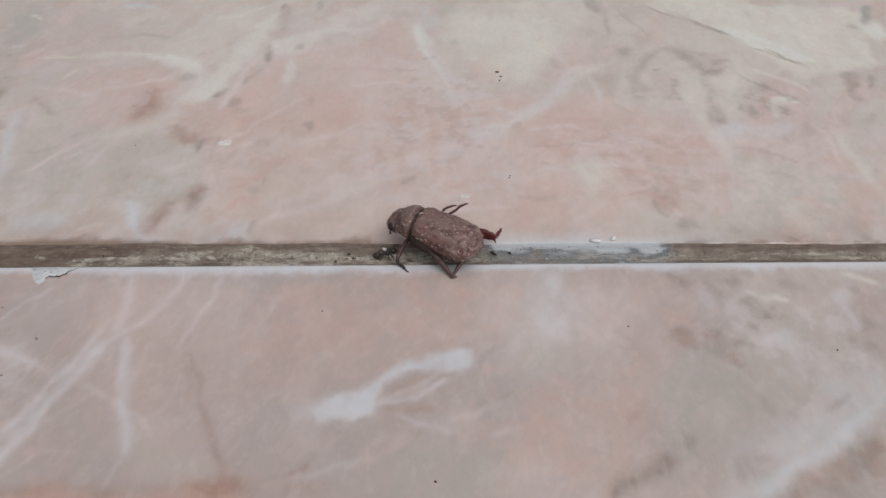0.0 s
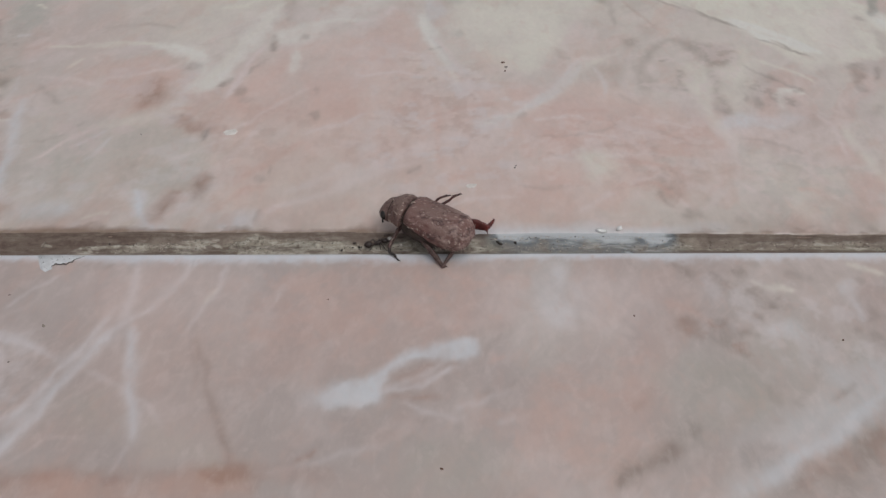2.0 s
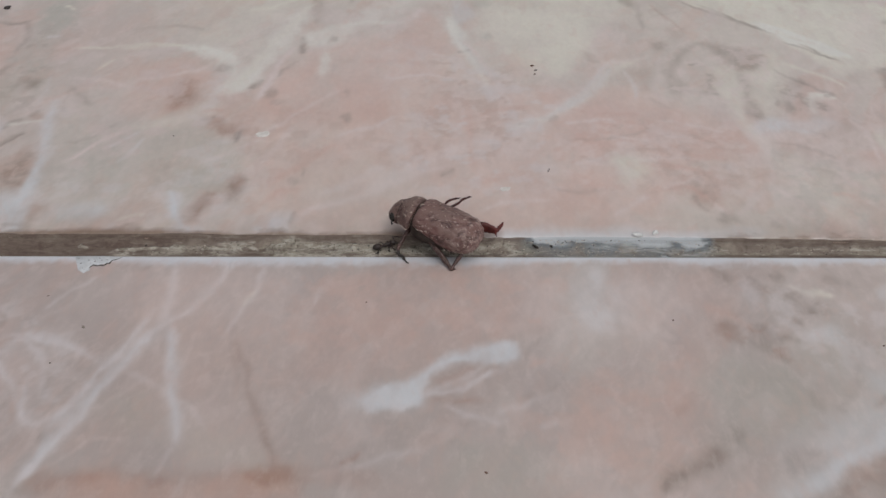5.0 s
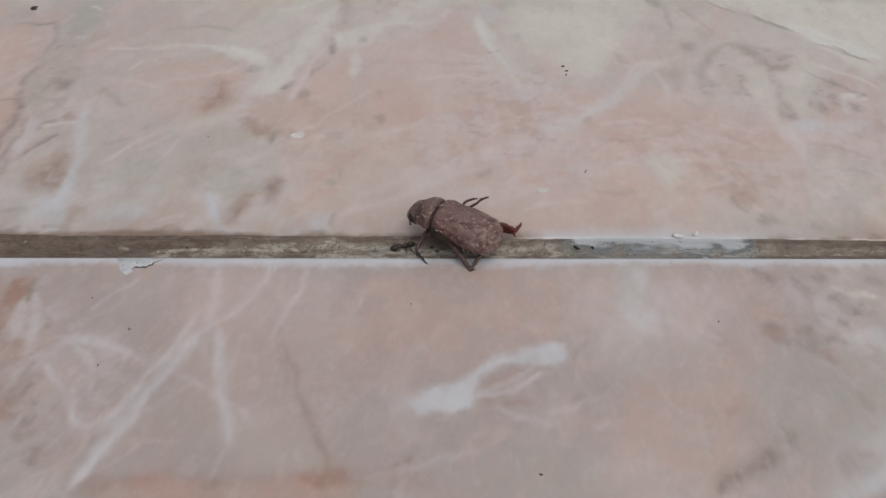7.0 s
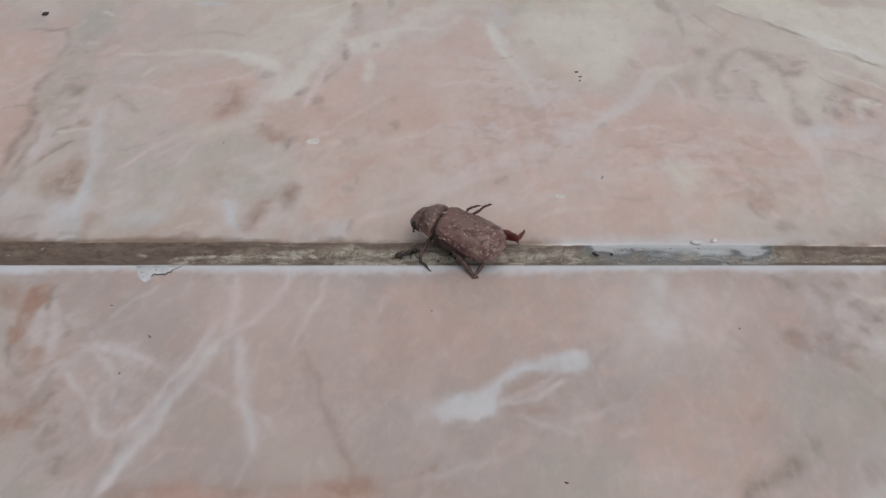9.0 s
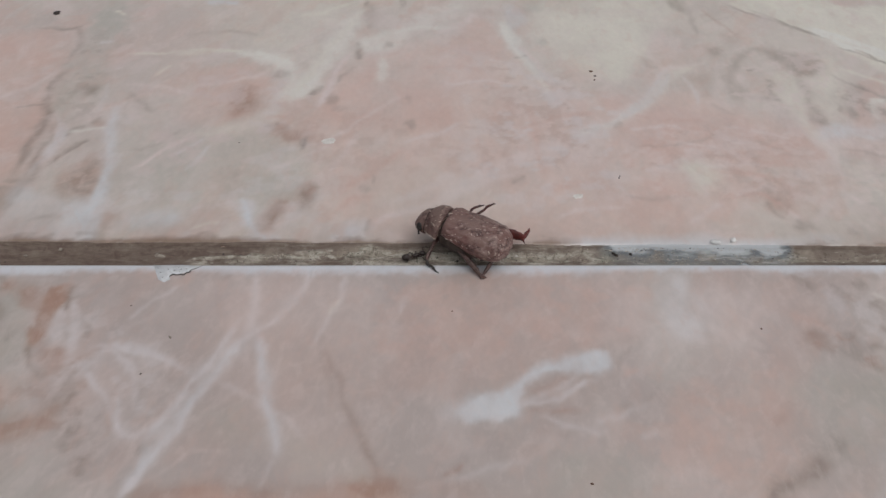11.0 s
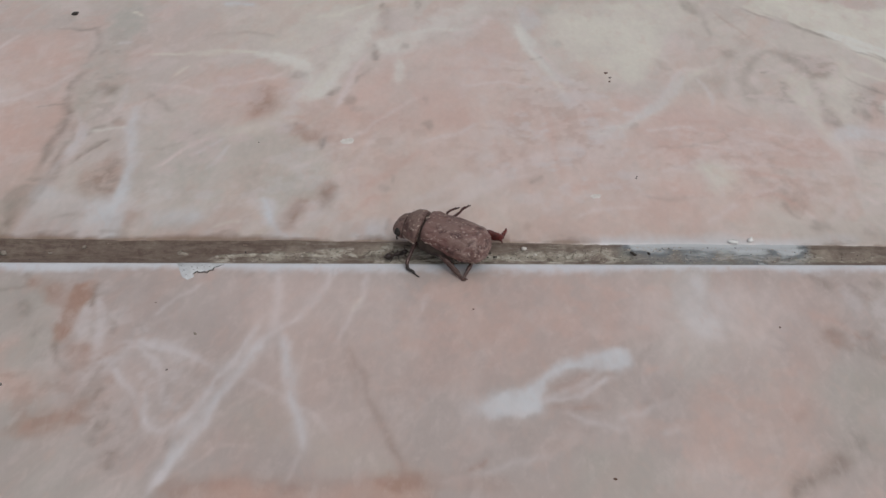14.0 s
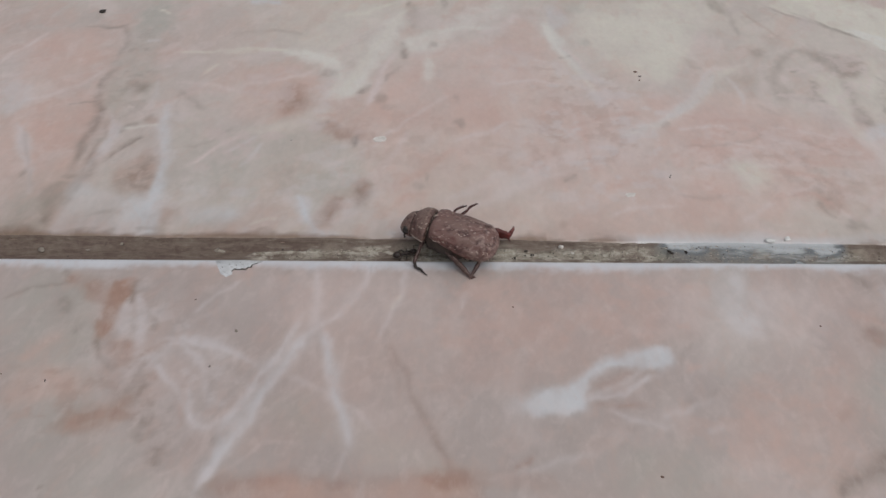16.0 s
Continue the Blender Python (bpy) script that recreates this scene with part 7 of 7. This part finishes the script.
# ---- the ant ----
def build_ant():
    """A small dark ant walking backwards, jaws on the beetle's front foot. Its own x runs from gaster to head."""
    ant = thing("ant", ANT_START, "tiny black ant tugging the beetle's front leg", "ant")
    oval = lambda pts, rad: limb(*refine(pts, rad, 3), 12)
    part("gaster", oval([(-1.85, -0.12, 0.5), (-1.65, -0.1, 0.55), (-1.25, -0.06, 0.6), (-0.85, -0.02, 0.58), (-0.65, 0, 0.5)], [0.08, 0.36, 0.5, 0.4, 0.14]), ANT, ant, "glossy black gaster")
    part("petiole", oval([(-0.7, 0, 0.48), (-0.52, 0.02, 0.58), (-0.35, 0.03, 0.5)], [0.14, 0.2, 0.14]), ANT, ant)
    part("thorax", oval([(-0.4, 0.03, 0.5), (-0.1, 0.08, 0.62), (0.3, 0.14, 0.72), (0.6, 0.2, 0.7), (0.75, 0.22, 0.68)], [0.14, 0.27, 0.31, 0.27, 0.14]), ANT, ant)
    face = part("head", oval([(0.75, 0.22, 0.7), (0.95, 0.26, 0.75), (1.25, 0.34, 0.72), (1.5, 0.4, 0.62), (1.62, 0.42, 0.56)], [0.14, 0.35, 0.4, 0.28, 0.1]), ANT, ant)
    for side in (-1, 1):
        part("mandible", limb([(1.5, 0.4 + side * 0.14, 0.6), (1.72, 0.45 + side * 0.14, 0.52), (1.85, 0.48 + side * 0.02, 0.5)], [0.07, 0.06, 0.02], 6), ANT, face)
        part("antenna", limb([(1.3, 0.36 + side * 0.18, 0.85), (1.15, 0.4 + side * 0.6, 1.2), (1.7, 0.5 + side * 0.75, 1.05), (2.05, 0.55 + side * 0.7, 0.9)], [0.07, 0.06, 0.065, 0.07], 6), ANT, face)
    legs = []
    for n, (x, spread) in enumerate(((0.45, 0.75), (0.2, 0.05), (-0.15, -0.7))):
        for side in (-1, 1):
            hip = Vector((x, 0.12 + side * 0.15, 0.55))
            ob = part("leg", limb([(0, 0, 0), (spread * 0.5, side * 0.4, 0.3), (spread * 0.95, side * 0.7, -0.1), (spread * 1.4, side * 0.85, -0.52)], [0.1, 0.09, 0.07, 0.03], 6), ANT, ant)
            ob.location = hip * MM
            legs.append((ob, hip, n, side))
    return ant, legs


ANT_START = (-7.75, 2.5, -0.72)
ant, ant_legs = build_ant()

# ---- crumbs and marks ----
def crumb(name, at, size, material, label, category, seed, turn=0.0, group=""):
    ob = new(name, mesh_of(name, lump((0, 0, 0), size, seed, 0.6), material))
    ob.matrix_world = pose(at[0] * MM, at[1] * MM, (at[2] + size[2] * 0.8) * MM, 0, 0, turn)
    groups = {"grit": "grains of grit on the floor", "crumb": "plaster crumbs", "flake": "paint flakes"}
    return tagged(ob, label, category, group or groups.get(category, ""))


def flake(at, size, turn, seed, label):
    """A thin chip of paint with a broken outline, lying flat."""
    bm = bmesh.new()
    rings = []
    for z, grow in ((0.0, 1.06), (0.05, 1.0), (0.07, 0.9)):
        rings.append([(math.cos(a) * size[0] * grow * k, math.sin(a) * size[1] * grow * k, z + 0.02 * math.cos(a * 2)) for a, k in ((2 * math.pi * i / 22, 1 + 0.3 * noise.noise(Vector((math.cos(2 * math.pi * i / 22) * 1.9, math.sin(2 * math.pi * i / 22) * 1.9, seed)))) for i in range(22))])
    ob = new("paint_flake", mesh_of("paint_flake", loft(rings, bm), FLAKE))
    for p in ob.data.polygons:
        p.use_smooth = False
    ob.matrix_world = pose(at[0] * MM, at[1] * MM, 0, 0, 0, turn)
    return tagged(ob, label, "flake", "paint flakes")


flake((-35.6, 30.3), (1.1, 0.8), 10, 1, "small white paint flake lying on the pink tile")
flake((3.9, 15.6), (0.8, 0.5), 15, 2, "thin white paint flake on the tile")
crumb("plaster_crumb", (22.2, 4.75, 0.0), (0.75, 0.42, 0.26), LIME, "white plaster crumb on the rim of the tile", "crumb", 3, -20)
crumb("plaster_crumb", (24.9, 5.2, 0.0), (0.5, 0.36, 0.24), LIME, "white plaster crumb on the rim of the tile", "crumb", 4, 30)
crumb("plaster_crumb", (-8.0, 3.55, -0.4), (0.4, 0.3, 0.26), FLAKE, "white crumb lying in the joint", "crumb", 5, 0)
crumb("plaster_crumb", (-6.4, 2.5, -0.55), (0.2, 0.16, 0.14), FLAKE, "tiny white crumb lying in the joint", "crumb", 6, 0)
crumb("grit", (-95.86, 76.19, 0.0), (0.7, 0.6, 0.25), SOOT, "black grain of dirt on the tile", "grit", 11, 47)
crumb("grit", (10.78, 52.98, 0.0), (0.3, 0.36, 0.09), RUSTY, "brown grain of dirt on the tile", "grit", 12, 84)
crumb("grit", (11.32, 51.33, 0.0), (0.26, 0.32, 0.07), DUST, "dark grain of dirt on the tile", "grit", 13, 121)
crumb("grit", (11.03, 49.91, 0.0), (0.17, 0.24, 0.05), RUSTY, "brown grain of dirt on the tile", "grit", 14, 158)
crumb("grit", (10.86, 20.15, 0.0), (0.13, 0.13, 0.08), SOOT, "dark grain of dirt on the tile", "grit", 15, 15)
crumb("grit", (24.12, -11.96, 0.0), (0.13, 0.12, 0.06), RUSTY, "dark grain of dirt on the tile", "grit", 16, 52)
crumb("grit", (-57.88, -7.78, 0.0), (0.1, 0.13, 0.06), DUST, "dark grain of dirt on the tile", "grit", 17, 89)
crumb("grit", (-51.44, -13.39, 0.0), (0.3, 0.16, 0.04), SILT, "grey-brown crumb of dirt on the tile", "grit", 18, 126)
crumb("grit", (-15.61, -8.83, 0.0), (0.13, 0.1, 0.06), RUSTY, "brown grain of dirt on the tile", "grit", 19, 163)
crumb("grit", (-73.05, -21.81, 0.0), (0.09, 0.24, 0.07), SOOT, "dark splinter of dirt on the tile", "grit", 20, 20)
crumb("grit", (-78.79, -20.79, 0.0), (0.1, 0.1, 0.05), RUSTY, "brown grain of dirt on the tile", "grit", 21, 57)
crumb("grit", (-58.01, -7.83, 0.0), (0.055, 0.055, 0.03), RUSTY, "brown grain of dirt on the tile", "grit", 22, 94)
crumb("grit", (-53.62, -19.41, 0.0), (0.12, 0.14, 0.06), DUST, "dark grain of dirt on the tile", "grit", 23, 131)
crumb("grit", (-50.29, 29.76, 0.0), (0.11, 0.11, 0.07), SOOT, "dark grain of dirt on the tile", "grit", 24, 168)
crumb("grit", (11.07, 20.64, 0.0), (0.11, 0.11, 0.07), SOOT, "dark grain of dirt on the tile", "grit", 25, 25)
crumb("grit", (-0.72, -34.83, 0.0), (0.14, 0.2, 0.08), RUSTY, "brown grain of dirt on the tile", "grit", 26, 62)
crumb("grit", (49.54, -16.28, 0.0), (0.1, 0.16, 0.08), RUSTY, "dark grain of dirt on the tile", "grit", 27, 99)
crumb("grit", (7.48, 2.53, -0.3), (0.55, 0.22, 0.2), SOOT, "black grain of dirt in the joint", "grit", 28, 136)
crumb("grit", (9.82, 2.74, -0.4), (0.22, 0.2, 0.15), SOOT, "black grain of dirt in the joint", "grit", 29, 173)
crumb("grit", (-13.24, 2.06, -0.65), (0.15, 0.12, 0.1), SOOT, "black grain of dirt in the joint", "grit", 30, 30)
crumb("grit", (-12.05, 2.17, -0.65), (0.15, 0.12, 0.1), SOOT, "black grain of dirt in the joint", "grit", 31, 67)
crumb("grit", (-12.91, 3.02, -0.65), (0.15, 0.12, 0.1), SOOT, "black grain of dirt in the joint", "grit", 32, 104)
crumb("grit", (-18.11, 3.55, -0.65), (0.15, 0.12, 0.1), SOOT, "black grain of dirt in the joint", "grit", 33, 141)
crumb("grit", (-47.93, 3.02, -0.65), (0.15, 0.12, 0.1), SOOT, "black grain of dirt in the joint", "grit", 34, 178)
crumb("grit", (-13.11, 2.91, -0.6), (0.2, 0.16, 0.14), SOOT, "black grain of dirt in the joint", "grit", 35, 35)
crumb("grit", (-12.36, 2.06, -0.6), (0.2, 0.16, 0.14), SOOT, "black grain of dirt in the joint", "grit", 36, 72)
crumb("grit", (-14.74, 1.44, -0.6), (0.2, 0.16, 0.14), SOOT, "black grain of dirt in the joint", "grit", 37, 109)
crumb("plaster_crumb", (-82.62, 2.91, -0.75), (0.7, 0.35, 0.07), SILT, "pale plaster crumb stuck in the joint", "grit", 38, 146)
crumb("plaster_crumb", (-75.86, 2.85, -0.75), (0.35, 0.16, 0.08), SILT, "pale plaster crumb stuck in the joint", "grit", 39, 3)
crumb("plaster_crumb", (-71.28, 3.95, -0.6), (0.3, 0.2, 0.15), SILT, "pale plaster crumb stuck in the joint", "grit", 40, 40)
crumb("plaster_crumb", (-57.31, 2.97, -0.7), (0.5, 0.14, 0.12), SILT, "pale plaster crumb stuck in the joint", "grit", 41, 77)


def chip():
    """A shallow scar in the rim where the glaze has flaked, with a dirty crack along it."""
    scar = thing("glaze_chip", (-53.4, -1.15, 0.0), "pale grey glaze chip on the tile rim with dark cracks", "chip")
    bm = bmesh.new()
    ring = [(-3.38, 1.2), (-2.92, -0.09), (-2.17, -1.57), (-1.2, -2.13), (-0.62, -1.58), (-0.74, -0.79), (-0.04, -0.57), (0.55, -0.47), (1.45, -0.13), (3.16, 1.05), (0.5, 1.25)]
    top = [bm.verts.new(Vector((x + 0.14 * noise.noise(Vector((x * 3, y, 1))), y, 0.03)) * MM) for x, y in ring]
    low = [bm.verts.new(Vector((v.co.x * 1.03, v.co.y * 1.04 - 0.00003, -0.00004))) for v in top]
    bm.faces.new(top[::-1])
    for i in range(len(top)):
        j = (i + 1) % len(top)
        bm.faces.new((top[i], top[j], low[j], low[i]))
    part("scar", bm, CHIP, scar)
    crack = bmesh.new()
    line = [(-0.85, -1.13, 0), (-0.42, -0.57, 0), (0.2, -0.8, 0), (0.59, -0.58, 0), (1.13, -0.81, 0), (1.33, -0.25, 0), (1.72, -0.25, 0), (1.85, 0.32, 0), (2.4, 0.54, 0), (3.24, 1.05, 0)]
    pts, rad = refine(line, [0.1, 0.26, 0.22, 0.3, 0.18, 0.24, 0.26, 0.16, 0.12, 0.03], 3, 0.08, 2.0)
    limb([(p[0], p[1], 0.035) for p in pts], [r * 0.5 for r in rad], 6, 1.0, crack)
    for v in crack.verts:
        v.co.z = 0.00003 + (v.co.z - 0.00003) * 0.12
    part("crack", crack, SPLIT, scar, "dark dirty crack")
    for x, y, r in ((-2.2, -0.3, 0.13), (-1.3, 0.35, 0.1), (-0.4, 0.15, 0.15), (0.5, 0.35, 0.1), (-1.7, -1.25, 0.09), (1.2, 0.45, 0.08), (-2.8, 0.6, 0.09), (-0.9, -0.2, 0.08), (0.1, 0.75, 0.09)):
        part("speck", lump((x, y, 0.05), (r * 0.8, r * 0.5, 0.03), x * 3.7, 0.6), SPLIT, scar)


chip()


# ---- movement ----
def motions():
    # seconds, slide x and y in mm, turn in degrees
    drag = [
        (0, 0.00, -0.00, 0.00),
        (0.5, -0.01, 0.01, 0.47),
        (1, -0.58, -0.12, 0.24),
        (1.5, -1.55, 0.01, -0.87),
        (2, -1.97, -0.02, -1.48),
        (2.5, -1.99, -0.01, -1.42),
        (3, -2.99, 0.06, -2.42),
        (3.5, -3.38, 0.04, -2.21),
        (4, -3.90, 0.07, -1.92),
        (6.5, -8.61, 0.20, -2.16),
        (7, -9.07, 0.28, -2.00),
        (7.5, -9.75, 0.23, -2.15),
        (8, -10.29, 0.26, -2.20),
        (8.5, -10.75, 0.22, -2.38),
        (9, -11.26, 0.17, -2.06),
        (9.5, -11.99, 0.16, -1.23),
        (10, -12.22, 0.18, -0.88),
        (12.5, -15.86, -0.45, 4.27),
        (13, -16.94, -0.60, 5.24),
        (13.5, -17.79, -0.69, 5.17),
        (14, -18.86, -0.85, 4.95),
        (14.5, -19.95, -0.90, 4.89),
        (15, -20.93, -0.75, 3.39),
        (15.5, -21.90, -1.09, 6.21),
        (16, -23.07, -0.92, 5.26),
    ]
    walk(beetle, [(t, pose((START[0] + x) * MM, (START[1] + y) * MM, 0, 0, 0, turn)) for t, x, y, turn in drag])
    # seconds, slide x and y in mm
    tug = [
        (0, 0.00, 0.00),
        (0.5, -0.14, -0.16),
        (1, -0.48, -0.12),
        (1.5, -1.37, 0.01),
        (2, -2.05, -0.09),
        (2.5, -2.30, -0.04),
        (3, -3.34, -0.13),
        (3.5, -3.66, -0.02),
        (4, -4.15, 0.18),
        (6.5, -8.76, -0.11),
        (7, -9.34, 0.06),
        (7.5, -9.96, 0.13),
        (8, -10.45, 0.03),
        (8.5, -10.88, 0.11),
        (9, -11.38, 0.04),
        (9.5, -12.08, -0.14),
        (10, -12.25, -0.27),
        (12.5, -15.65, -0.47),
        (13, -16.63, -0.28),
        (13.5, -17.35, -0.34),
        (14, -18.43, -0.46),
        (14.5, -19.61, -0.71),
        (15, -20.51, -0.69),
        (15.5, -21.36, -0.89),
        (16, -22.49, -0.77),
    ]
    walk(ant, [(t, pose((ANT_START[0] + x) * MM, (ANT_START[1] + y) * MM, ANT_START[2] * MM, 0, 0, 9 + 3 * math.sin(t * 2.3))) for t, x, y in tug])
    for ob, hip, n, side in ant_legs:
        walk(ob, [(k * 0.2, pose(hip.x * MM, hip.y * MM, hip.z * MM, 0, 6 * math.sin(k * 1.3 + n + side), 16 * math.sin(k * 1.3 + 2.1 * n + 1.5 * side))) for k in range(81)])


motions()
